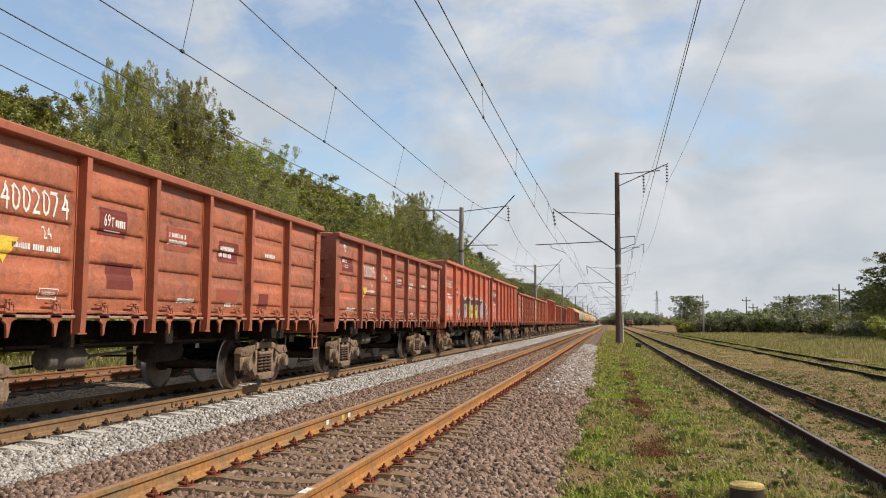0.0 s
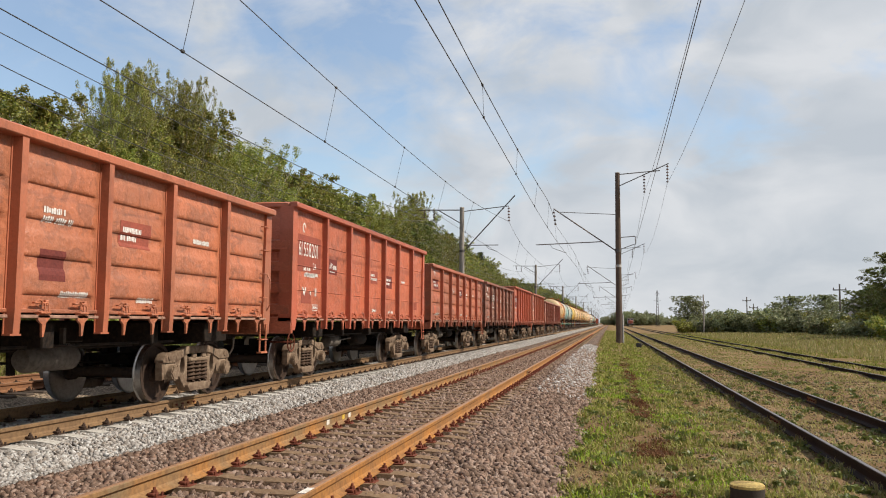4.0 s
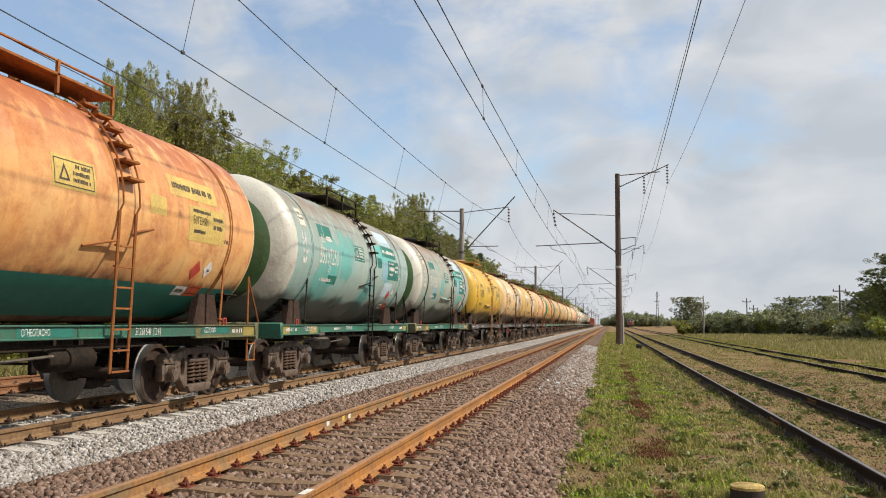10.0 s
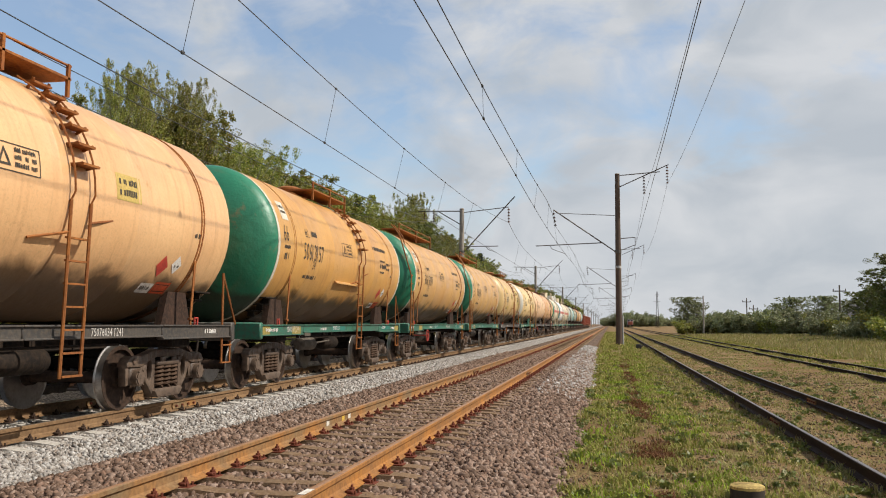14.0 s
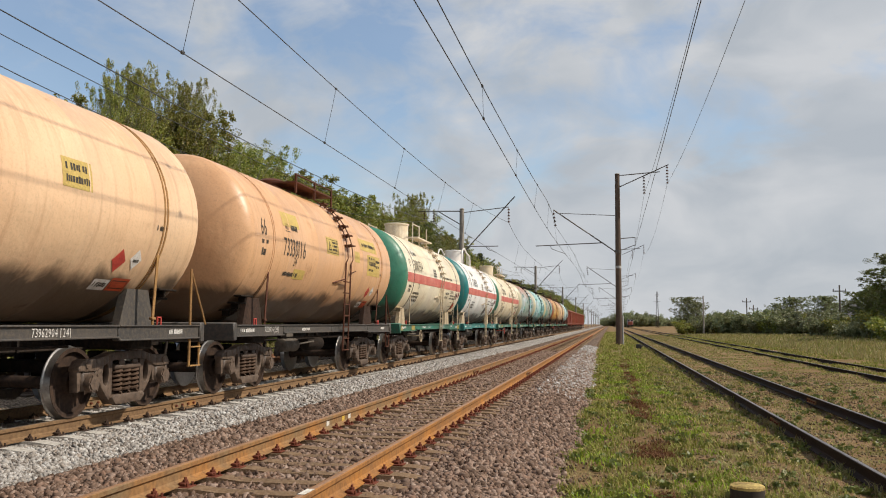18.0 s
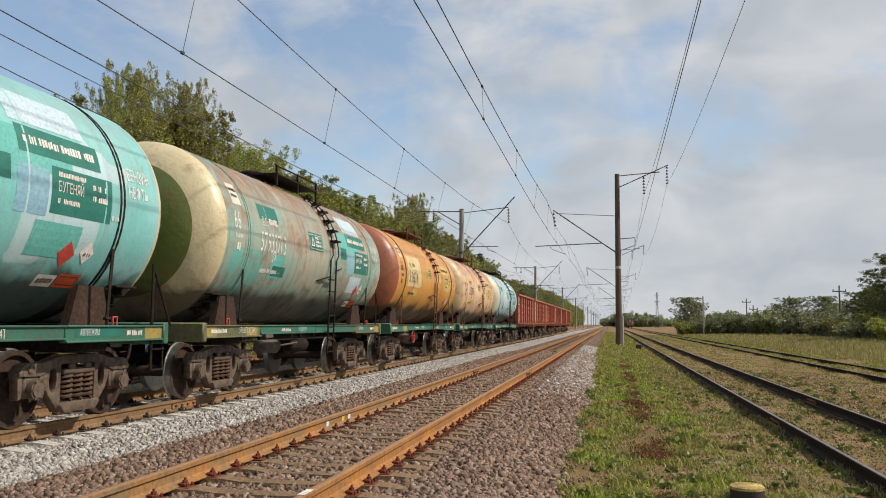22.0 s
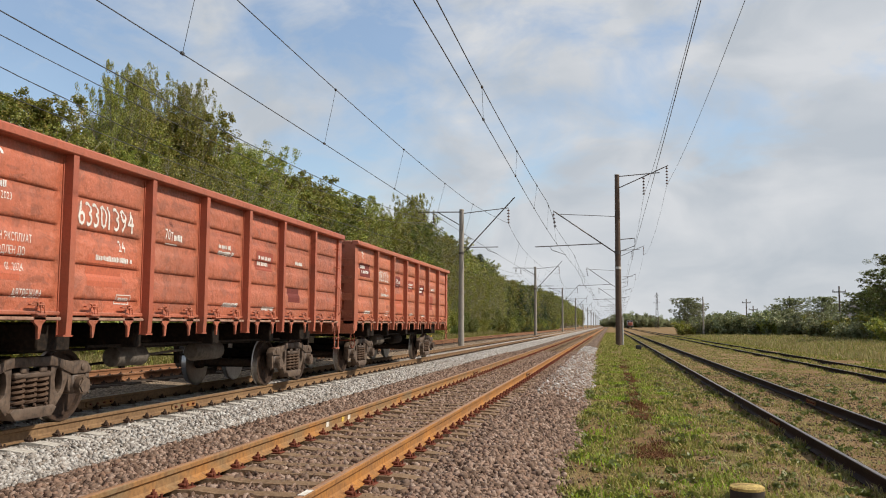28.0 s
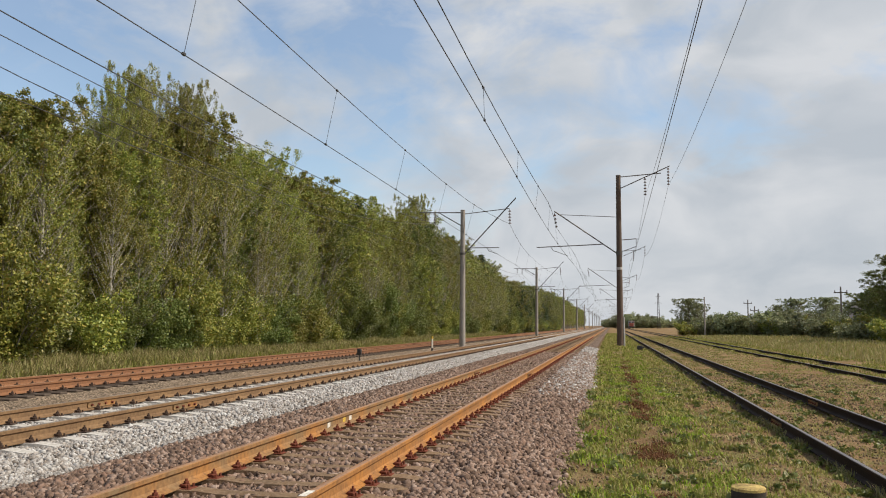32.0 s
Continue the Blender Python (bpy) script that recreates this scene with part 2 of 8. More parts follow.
    r.inputs[3].default_value, r.inputs[4].default_value = rough, 0.9
    nt.links.new(bloom, r.inputs[0])
    nt.links.new(r.outputs[0], p.inputs["Roughness"])
    bump(nt, p, noise_fac(nt, v, 2.4, 7, 0.3, 0.7, rough=0.6), 0.5, dents)
    return m


# ---- letters ----
def make_glyphs(chars):
    """The outlines of single characters, 1 high, as points, faces and width."""
    made = {}
    for c in chars:
        cu = bpy.data.curves.new("letters", "FONT")
        cu.body, cu.size, cu.resolution_u = c, 1.38, 2
        ob = new("letters", cu)
        me = bpy.data.meshes.new_from_object(ob.evaluated_get(bpy.context.evaluated_depsgraph_get()))
        bpy.data.objects.remove(ob)
        bpy.data.curves.remove(cu)
        v = [(p.co.x, p.co.y) for p in me.vertices]
        lo, hi = min(p[0] for p in v), max(p[0] for p in v)
        made[c] = ([(x - lo, y) for x, y in v], [tuple(p.vertices) for p in me.polygons], hi - lo)
        bpy.data.meshes.remove(me)
    return made


GLYPH = make_glyphs("0123456789[].-+БЕНЗИФТЬСАВГДЖЙКЛМОПРУЦШЫЭЯтмLT")


MAIN_X, NEAR_X, FAR_X, YARD_X, SIDE_X = -8.01, -3.15, -13.0, 3.67, 9.52    # track centres
YARD_Z, SIDE_Z = -0.30, -0.36                                             # rail tops of the yard tracks
GROUND = -0.50
rng = np.random.default_rng(7)


def soil_material(name, soil, soil2, grass, grass2, cover, stone=None):
    """Bare soil with grass in patches."""
    m, nt, p = material(name, 0.95)
    v = coords(nt)
    a = blend(nt, noise_fac(nt, v, 0.8, 6, 0.35, 0.65), soil, soil2)
    if stone:
        vo = nt.nodes.new("ShaderNodeTexVoronoi")
        vo.inputs["Scale"].default_value = 22
        nt.links.new(v, vo.inputs["Vector"])
        r = nt.nodes.new("ShaderNodeMapRange")
        r.inputs[1].default_value, r.inputs[2].default_value = 0.1, 0.5
        nt.links.new(vo.outputs[0], r.inputs[0])
        a = blend(nt, times(nt, r.outputs[0], 0.5), a, stone)
    g = blend(nt, noise_fac(nt, v, 1.9, 5, 0.35, 0.65), grass, grass2)
    k = noise_fac(nt, v, 0.9, 9, 0.60 - 0.3 * cover, 0.76 - 0.3 * cover, rough=0.75, dist=0.6)
    col = blend(nt, k, a, g)
    fine = noise_fac(nt, v, 30, 5, 0.3, 0.7, rough=0.7)
    col = blend(nt, times(nt, fine, 0.45), col, tuple(x * 0.45 for x in soil))
    nt.links.new(col, p.inputs["Base Color"])
    bump(nt, p, fine, 0.6, 0.03)
    return m


def gravel_material(name, tones, dark, scale=19.0):
    """A bed of broken stone for the stretches where single stones are no longer told apart."""
    m, nt, p = material(name, 0.92)
    v = coords(nt)
    vo = nt.nodes.new("ShaderNodeTexVoronoi")
    vo.inputs["Scale"].default_value = scale
    nt.links.new(v, vo.inputs["Vector"])
    sep, ramp = nt.nodes.new("ShaderNodeSeparateColor"), nt.nodes.new("ShaderNodeValToRGB")
    nt.links.new(vo.outputs["Color"], sep.inputs[0])
    ramp.color_ramp.elements[0].color, ramp.color_ramp.elements[1].color = (*tones[0], 1), (*tones[-1], 1)
    for i, c in enumerate(tones[1:-1]):
        ramp.color_ramp.elements.new((i + 1) / (len(tones) - 1)).color = (*c, 1)
    nt.links.new(sep.outputs[0], ramp.inputs[0])
    # shade in the gaps between stones, put into the colour at the cell edges
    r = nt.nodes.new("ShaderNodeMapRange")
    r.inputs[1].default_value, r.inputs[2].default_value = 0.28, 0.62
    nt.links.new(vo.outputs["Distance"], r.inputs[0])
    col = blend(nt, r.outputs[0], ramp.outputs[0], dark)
    big = noise_fac(nt, v, 0.7, 5, 0.3, 0.7)
    col = blend(nt, times(nt, big, 0.35), col, dark)
    nt.links.new(col, p.inputs["Base Color"])
    inv = nt.nodes.new("ShaderNodeMath")
    inv.operation, inv.inputs[0].default_value = "SUBTRACT", 1.0
    nt.links.new(vo.outputs["Distance"], inv.inputs[1])
    bump(nt, p, inv.outputs[0], 0.9, 0.05)
    return m


def stone_material(name, tones):
    """Loose stones, each with a tone of its own."""
    m, nt, p = material(name, 0.9)
    g, ramp = nt.nodes.new("ShaderNodeNewGeometry"), nt.nodes.new("ShaderNodeValToRGB")
    ramp.color_ramp.elements[0].color, ramp.color_ramp.elements[1].color = (*tones[0], 1), (*tones[-1], 1)
    for i, c in enumerate(tones[1:-1]):
        ramp.color_ramp.elements.new((i + 1) / (len(tones) - 1)).color = (*c, 1)
    nt.links.new(g.outputs["Random Per Island"], ramp.inputs[0])
    v = coords(nt)
    fine = noise_fac(nt, v, 60, 4, 0.35, 0.7)
    col = blend(nt, times(nt, fine, 0.35), ramp.outputs[0], (0.06, 0.05, 0.045))
    nt.links.new(col, p.inputs["Base Color"])
    bump(nt, p, fine, 0.4, 0.004)
    return m


BROWN_STONES = ((0.081, 0.050, 0.035), (0.196, 0.127, 0.091), (0.134, 0.087, 0.063), (0.320, 0.228, 0.178), (0.222, 0.132, 0.091), (0.383, 0.287, 0.230))
PALE_STONES = ((0.146, 0.120, 0.099), (0.404, 0.378, 0.353), (0.258, 0.228, 0.202), (0.585, 0.568, 0.542), (0.310, 0.258, 0.215), (0.499, 0.482, 0.464))
TAN_STONES = ((0.36, 0.25, 0.165), (0.54, 0.41, 0.29), (0.45, 0.33, 0.23))

M_ground = soil_material("grass_and_soil", (0.19, 0.112, 0.048), (0.31, 0.20, 0.108), (0.15, 0.15, 0.035), (0.24, 0.20, 0.07), 0.36)
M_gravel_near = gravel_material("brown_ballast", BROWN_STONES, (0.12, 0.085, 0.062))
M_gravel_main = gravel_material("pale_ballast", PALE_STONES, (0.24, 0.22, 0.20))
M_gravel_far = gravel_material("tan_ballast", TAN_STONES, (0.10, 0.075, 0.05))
M_stone_near = stone_material("brown_stones", BROWN_STONES)
M_stone_main = stone_material("pale_stones", PALE_STONES)
M_rail_rust = two_tone("rusty_rail", (0.36, 0.17, 0.055), (0.21, 0.15, 0.085), (0.14, 0.075, 0.04), 0.72, 1.5, 22, 0.0, 0.3, 0.003)
M_rail_orange = two_tone("orange_rusty_rail", (0.40, 0.18, 0.05), (0.26, 0.135, 0.06), (0.15, 0.075, 0.035), 0.72, 1.5, 22, 0.0, 0.3, 0.003)
M_rail_far = two_tone("red_brown_rail", (0.26, 0.125, 0.06), (0.20, 0.10, 0.055), (0.12, 0.06, 0.04), 0.75, 1.5, 22, 0.0, 0.3, 0.003)
M_rail_main = two_tone("brown_rail", (0.25, 0.155, 0.08), (0.19, 0.115, 0.062), (0.10, 0.06, 0.035), 0.7, 1.5, 22, 0.0, 0.3, 0.003)
M_rail_top = two_tone("worn_rail_head", (0.36, 0.29, 0.22), (0.27, 0.20, 0.15), (0.18, 0.12, 0.08), 0.42, 0.8, 18, 0.55, 0.1, 0.002)
M_rail_top_rust = two_tone("rusty_rail_head", (0.33, 0.175, 0.085), (0.26, 0.14, 0.07), (0.17, 0.09, 0.05), 0.6, 1.1, 18, 0.0, 0.2, 0.002)
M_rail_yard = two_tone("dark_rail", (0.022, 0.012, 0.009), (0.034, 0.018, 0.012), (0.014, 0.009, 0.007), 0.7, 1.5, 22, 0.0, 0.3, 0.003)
M_rail_top_yard = two_tone("dull_rail_head", (0.25, 0.22, 0.20), (0.17, 0.145, 0.13), (0.10, 0.08, 0.07), 0.4, 0.8, 18, 0.6, 0.1, 0.002)
M_sleeper_old = two_tone("weathered_sleeper", (0.20, 0.125, 0.072), (0.13, 0.084, 0.05), (0.27, 0.19, 0.122), 0.9, 2.0, 20, relief=0.5)
M_sleeper_new = two_tone("pale_concrete_sleeper", (0.52, 0.49, 0.45), (0.42, 0.39, 0.35), (0.25, 0.21, 0.17), 0.9, 2.0, 20, relief=0.4)
M_sleeper_dark = two_tone("tarred_sleeper", (0.075, 0.055, 0.042), (0.11, 0.085, 0.065), None, 0.9, 2.0, 18, relief=0.5)
M_clip_rust = two_tone("rusty_clip", (0.12, 0.035, 0.025), (0.18, 0.055, 0.03), None, 0.75, 4, 40)
M_clip_dark = two_tone("dark_clip", (0.045, 0.03, 0.025), (0.08, 0.05, 0.035), None, 0.75, 4, 40)


# ---- ground ----
def ground_z(X, Y):
    """Height of the ground: flat, lightly uneven near the tracks."""
    Z = np.array([GROUND + (0.10 * noise.noise((x * 0.35, y * 0.35, 0)) * min(1, abs(x - 4) / 6 + 0.35) + 0.035 * noise.noise((x * 1.9, y * 1.9, 3)) if -52 < x < 60 and y < 160 else 0.0) for x, y in zip(X, Y)])
    step = lambda a, b: np.clip((X - a) / (b - a), 0, 1)
    Z += np.clip((-16 - X) * 0.05, 0, 0.35)
    Z += 0.05 * step(-0.9, -0.5) * (1 - step(2.2, 2.6))
    Z += np.clip((X - 13) * 0.02, 0, 0.5)
    Z -= 0.12 * step(-15.6, -15.2) * (1 - step(-1.2, -0.8))
    Z -= 0.02 * step(2.0, 2.4) * (1 - step(5.0, 5.4))
    rise = np.clip((Y - 25) / 35, 0, 1)
    return Z + 0.26 * rise * rise * (3 - 2 * rise) * step(-1.4, -1.0) * (1 - step(1.9, 2.3))


def make_ground():
    xs = np.concatenate([np.linspace(-1800, -60, 14), np.linspace(-52, -16, 19), np.linspace(-15, 16, 94), np.linspace(18, 60, 22), np.linspace(70, 1800, 16)])
    ys = np.concatenate([np.linspace(-300, -12, 8), np.linspace(-8, 60, 137), np.linspace(62, 150, 45), np.linspace(160, 600, 45), np.linspace(650, 3200, 20)])
    X, Y = np.meshgrid(xs, ys, indexing="ij")
    Z = ground_z(X.ravel(), Y.ravel()).reshape(X.shape)
    nx, ny = X.shape
    idx = np.arange(nx * ny).reshape(nx, ny)
    f = np.stack([idx[:-1, :-1], idx[1:, :-1], idx[1:, 1:], idx[:-1, 1:]], -1).reshape(-1, 4)
    ob = part("ground", big_mesh("ground", np.stack([X, Y, Z], -1).reshape(-1, 3), f, True), M_ground)
    tagged(ob, "flat trackside ground of grass patches and bare brown soil", "ground", kind="structure")


make_ground()


def ballast(name, prof, mat, label, y0=-30, y1=1600):
    """A long bed with a cross-section of (x, z) points, uneven where the camera is close."""
    ys = np.concatenate([np.linspace(y0, 60, 181), np.linspace(64, 200, 35), np.linspace(230, y1, 30)])
    px = np.interp(np.linspace(0, 1, 31), np.linspace(0, 1, len(prof)), [p[0] for p in prof])
    pz = np.interp(np.linspace(0, 1, 31), np.linspace(0, 1, len(prof)), [p[1] for p in prof])
    V = np.array([(x, y, z + 0.03 * noise.noise((x * 1.3, y * 1.3, 9)) * (y < 70)) for y in ys for x, z in zip(px, pz)])
    n = len(px)
    idx = np.arange(len(V)).reshape(len(ys), n)
    f = np.stack([idx[:-1, :-1], idx[:-1, 1:], idx[1:, 1:], idx[1:, :-1]], -1).reshape(-1, 4)
    return tagged(part(name, big_mesh(name, V, f, True), mat), label, "ballast", kind="structure")


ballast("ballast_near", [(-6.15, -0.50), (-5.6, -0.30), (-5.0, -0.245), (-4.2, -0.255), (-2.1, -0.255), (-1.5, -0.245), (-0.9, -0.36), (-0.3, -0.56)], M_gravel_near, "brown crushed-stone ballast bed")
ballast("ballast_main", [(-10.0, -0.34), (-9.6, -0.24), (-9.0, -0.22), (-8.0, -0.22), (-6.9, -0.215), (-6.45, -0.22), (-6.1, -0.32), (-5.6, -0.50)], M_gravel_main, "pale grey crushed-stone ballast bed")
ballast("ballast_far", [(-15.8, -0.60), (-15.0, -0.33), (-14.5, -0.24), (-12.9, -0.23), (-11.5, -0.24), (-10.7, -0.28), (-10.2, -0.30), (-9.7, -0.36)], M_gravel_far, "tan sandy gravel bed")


# ---- loose stones ----
def scatter_stones(name, mat, label, x0, x1, y0, y1, count, zf, size, keep=None, sink=lambda x: 0.0 * x):
    """Broken stones as one sheet of small solids, thinning out with the way."""
    base = np.array([(x, y, z) for z in (-0.62, 0.62) for y in (-0.62, 0.62) for x in (-0.62, 0.62)])
    tri = np.array([(0, 2, 3), (0, 3, 1), (4, 5, 7), (4, 7, 6), (0, 1, 5), (0, 5, 4), (2, 6, 7), (2, 7, 3), (0, 4, 6), (0, 6, 2), (1, 3, 7), (1, 7, 5)])
    u = rng.random(count)
    y = y0 + (y1 - y0) * u ** 1.9
    x = x0 + (x1 - x0) * rng.random(count)
    if keep is not None:
        k = keep(x, y)
        x, y = x[k], y[k]
    n = len(x)
    s = size * (0.6 + 0.9 * rng.random(n)) * (1 + 0.012 * (y - y0))
    P = base[None] * (1 + 1.1 * (rng.random((n, 8, 3)) - 0.5)) * (0.5 + 1.0 * rng.random((n, 1, 3)))
    q = rng.normal(size=(n, 4))
    q /= np.linalg.norm(q, axis=1, keepdims=True)
    w, a, b, c = q.T
    R = np.stack([1 - 2 * (b * b + c * c), 2 * (a * b - c * w), 2 * (a * c + b * w), 2 * (a * b + c * w), 1 - 2 * (a * a + c * c), 2 * (b * c - a * w),
                  2 * (a * c - b * w), 2 * (b * c + a * w), 1 - 2 * (a * a + b * b)], -1).reshape(n, 3, 3)
    P = np.einsum("nij,nkj->nki", R, P) * s[:, None, None]
    z = (zf(x) if keep is not None else ground_z(x, y)) + s * (rng.random(n) * 0.7 - 0.1) - sink(x)
    P += np.stack([x, y, z], -1)[:, None, :]
    f = (tri[None] + 8 * np.arange(n)[:, None, None]).reshape(-1, 3)
    ob = part(name, big_mesh(name, P.reshape(-1, 3), f), mat)
    return tagged(ob, label, "gravel", kind="stuff")


def profile(prof):
    px = np.interp(np.linspace(0, 1, 31), np.linspace(0, 1, len(prof)), [p[0] for p in prof])
    pz = np.interp(np.linspace(0, 1, 31), np.linspace(0, 1, len(prof)), [p[1] for p in prof])
    return lambda x: np.interp(x, px, pz)


near_z = profile([(-6.15, -0.50), (-5.6, -0.30), (-5.0, -0.245), (-4.2, -0.255), (-2.1, -0.255), (-1.5, -0.245), (-0.9, -0.36), (-0.3, -0.56)])
main_z = profile([(-10.0, -0.34), (-9.6, -0.24), (-9.0, -0.22), (-8.0, -0.22), (-6.9, -0.215), (-6.45, -0.22), (-6.1, -0.32), (-5.6, -0.50)])
clod = stone_material("soil_clods", ((0.10, 0.065, 0.035), (0.20, 0.14, 0.08), (0.15, 0.10, 0.055), (0.26, 0.2, 0.13)))
on_sleeper = lambda y, pitch, half: np.abs((y - 0.2) / pitch - np.round((y - 0.2) / pitch)) * pitch < half
scatter_stones("ballast_stones", M_stone_near, "loose brown and grey crushed stones", -6.0, -0.35, 4.5, 48, 115000, near_z, 0.027,
               lambda x, y: ~(on_sleeper(y, 0.545, 0.10) & (np.abs(x - NEAR_X) < 1.3) & (rng.random(len(x)) < 0.6)) & (np.abs(np.abs(x - NEAR_X) - 0.796) > 0.09), lambda x: 0.012 * (np.abs(x - NEAR_X) < 1.25))
scatter_stones("ballast_stones", M_stone_main, "pale new crushed stones on the bed's shoulder", -1.75, -0.45, 19, 60, 9000, near_z, 0.030, lambda x, y: rng.random(len(x)) < np.clip((y - 19) / 9, 0, 1), lambda x: -0.012 + 0.0 * x)
scatter_stones("ballast_stones", M_stone_main, "loose pale grey crushed stones", -9.6, -5.95, 6.5, 48, 85000, main_z, 0.021,
               lambda x, y: ~(on_sleeper(y, 0.545, 0.13) & (np.abs(x - MAIN_X) < 1.4)) & (np.abs(np.abs(x - MAIN_X) - 0.796) > 0.09), lambda x: 0.02 * (np.abs(x - MAIN_X) < 1.4))
scatter_stones("soil_clods", clod, "small clods and pebbles on the bare soil", -0.7, 8.0, 5.5, 34, 26000, lambda x: np.full_like(x, GROUND + 0.03), 0.013)


# ---- tracks ----
RAIL = [(-0.075, -0.18), (0.075, -0.18), (0.075, -0.168), (0.022, -0.15), (0.0095, -0.13), (0.0095, -0.06), (0.034, -0.042), (0.0365, -0.006), (0.030, -0.001),
        (-0.030, -0.001), (-0.0365, -0.006), (-0.034, -0.042), (-0.0095, -0.06), (-0.0095, -0.13), (-0.022, -0.15), (-0.075, -0.168)]


def lengths(y0, y1, near=40.0):
    return [y0 + (near - y0) * i / 40 for i in range(40)] + [near + (y1 - near) * (i / 30) ** 1.7 for i in range(31)]


def rail_mesh(y0, y1):
    s = Shape()
    ys, n = lengths(y0, y1), len(RAIL)
    v = [(x + 0.004 * noise.noise((y * 0.15, 0, 5)), y, z) for y in ys for x, z in RAIL]
    s.add(v, [(i * n + k, i * n + (k + 1) % n, (i + 1) * n + (k + 1) % n, (i + 1) * n + k) for i in range(len(ys) - 1) for k in range(n)] + [tuple(range(n)), tuple(range((len(ys) - 1) * n, len(ys) * n))])
    return s.mesh("rail", 30)


def tread_mesh(y0, y1):
    """The worn running band on a rail's head."""
    s = Shape()
    ys = lengths(y0, y1)
    prof = [(-0.026, -0.0015), (-0.020, 0.0015), (0.020, 0.0015), (0.026, -0.0015)]
    v = [(x + 0.004 * noise.noise((y * 0.15, 0, 5)), y, z) for y in ys for x, z in prof]
    s.add(v, [(i * 4 + k, i * 4 + k + 1, (i + 1) * 4 + k + 1, (i + 1) * 4 + k) for i in range(len(ys) - 1) for k in range(3)])
    return s.mesh("running_band", 30)


RAIL_ME, TREAD_ME = rail_mesh(-25, 1500), tread_mesh(-25, 1500)


def sleeper_shape(concrete):
    s = Shape()
    if concrete:   # waisted concrete sleeper with raised rail seats
        prof = [(-1.35, -0.215), (-1.05, -0.185), (-0.55, -0.185), (-0.35, -0.205), (0.35, -0.205), (0.55, -0.185), (1.05, -0.185), (1.35, -0.215)]
        for (xa, za), (xb, zb) in zip(prof, prof[1:]):
            s.add([(xa, -0.135, za - 0.16), (xa, -0.10, za), (xa, 0.10, za), (xa, 0.135, za - 0.16), (xb, -0.135, zb - 0.16), (xb, -0.10, zb), (xb, 0.10, zb), (xb, 0.135, zb - 0.16)],
                  [(0, 4, 5, 1), (1, 5, 6, 2), (2, 6, 7, 3), (0, 1, 2, 3), (7, 6, 5, 4)])
    else:
        s.box(-1.36, 1.36, -0.125, 0.125, -0.36, -0.185, 0.02)
    return s


def clip_shape():
    """A rail fastening: base plate, bolt and pressing clip on both sides of the foot."""
    s = Shape()
    s.box(-0.18, 0.18, -0.075, 0.075, -0.187, -0.172, 0.004)
    for k in (-1, 1):
        s.box(min(k * 0.055, k * 0.125), max(k * 0.055, k * 0.125), -0.045, 0.045, -0.172, -0.140, 0.008)
        s.tube([(k * 0.105, 0, -0.172), (k * 0.105, 0, -0.095)], 0.013, 6)
        s.tube([(k * 0.105, 0, -0.14), (k * 0.105, 0, -0.118)], 0.026, 6)
        s.tube([(k * 0.15, -0.05, -0.175), (k * 0.15, -0.05, -0.14)], 0.012, 6)
        s.tube([(k * 0.15, 0.05, -0.175), (k * 0.15, 0.05, -0.14)], 0.012, 6)
    return s


CONCRETE_ME, WOOD_ME, CLIP_ME = sleeper_shape(True).mesh("sleeper", 30), sleeper_shape(False).mesh("sleeper", 30), clip_shape().mesh("rail_clip", 40)


def copies_mesh(name, me, places):
    """Many copies of a small mesh joined into one."""
    v = np.empty(len(me.vertices) * 3, np.float32)
    me.vertices.foreach_get("co", v)
    v = v.reshape(-1, 3)
    tris = []
    me.calc_loop_triangles()
    for t in me.loop_triangles:
        tris.append(tuple(t.vertices))
    tris = np.array(tris)
    P = np.array(places, np.float32)
    V = (v[None] + P[:, None, :]).reshape(-1, 3)
    F = (tris[None] + len(v) * np.arange(len(P))[:, None, None]).reshape(-1, 3)
    return big_mesh(name, V, F)


def track(name, label, x, z, sleeper_me, sleeper_mat, rail_mat, top_mat, clip_mat, near_y, clips_y, pitch=0.545, far_y=260.0):
    t = thing(name, label, "railway track", kind="structure", at=pose(x, 0, z))
    for k in (-1, 1):
        r = part("rail", RAIL_ME, rail_mat if k < 0 or x != NEAR_X else M_rail_orange, t, at=pose(k * 0.796, 0, 0))
        part("running_band", TREAD_ME, top_mat, r)
    y, far_places, clip_places = 0.2 + pitch * 4, [], []
    random.seed(int(abs(x) * 10))
    while y < far_y:
        dx, rz, dz = random.uniform(-0.03, 0.03), random.uniform(-1.2, 1.2), random.uniform(-0.012, 0.008)
        if y < near_y:
            part("sleeper", sleeper_me, sleeper_mat, t, at=pose(dx, y, dz, 0, 0, rz))
        else:
            far_places.append((dx, y, dz))
        for k in (-1, 1):
            if clips_y[0] < y < clips_y[1]:
                part("rail_clip", CLIP_ME, clip_mat, t, at=pose(k * 0.796, y, 0))
            elif clips_y[1] <= y < 110:
                clip_places.append((k * 0.796, y, 0))
        y += pitch
    if far_places:
        tagged(part("far_sleepers", copies_mesh("far_sleepers", sleeper_me, far_places), sleeper_mat, t), kind="stuff")
    if clip_places:
        tagged(part("far_clips", copies_mesh("far_clips", CLIP_ME, clip_places), clip_mat, t), kind="stuff")
    return t


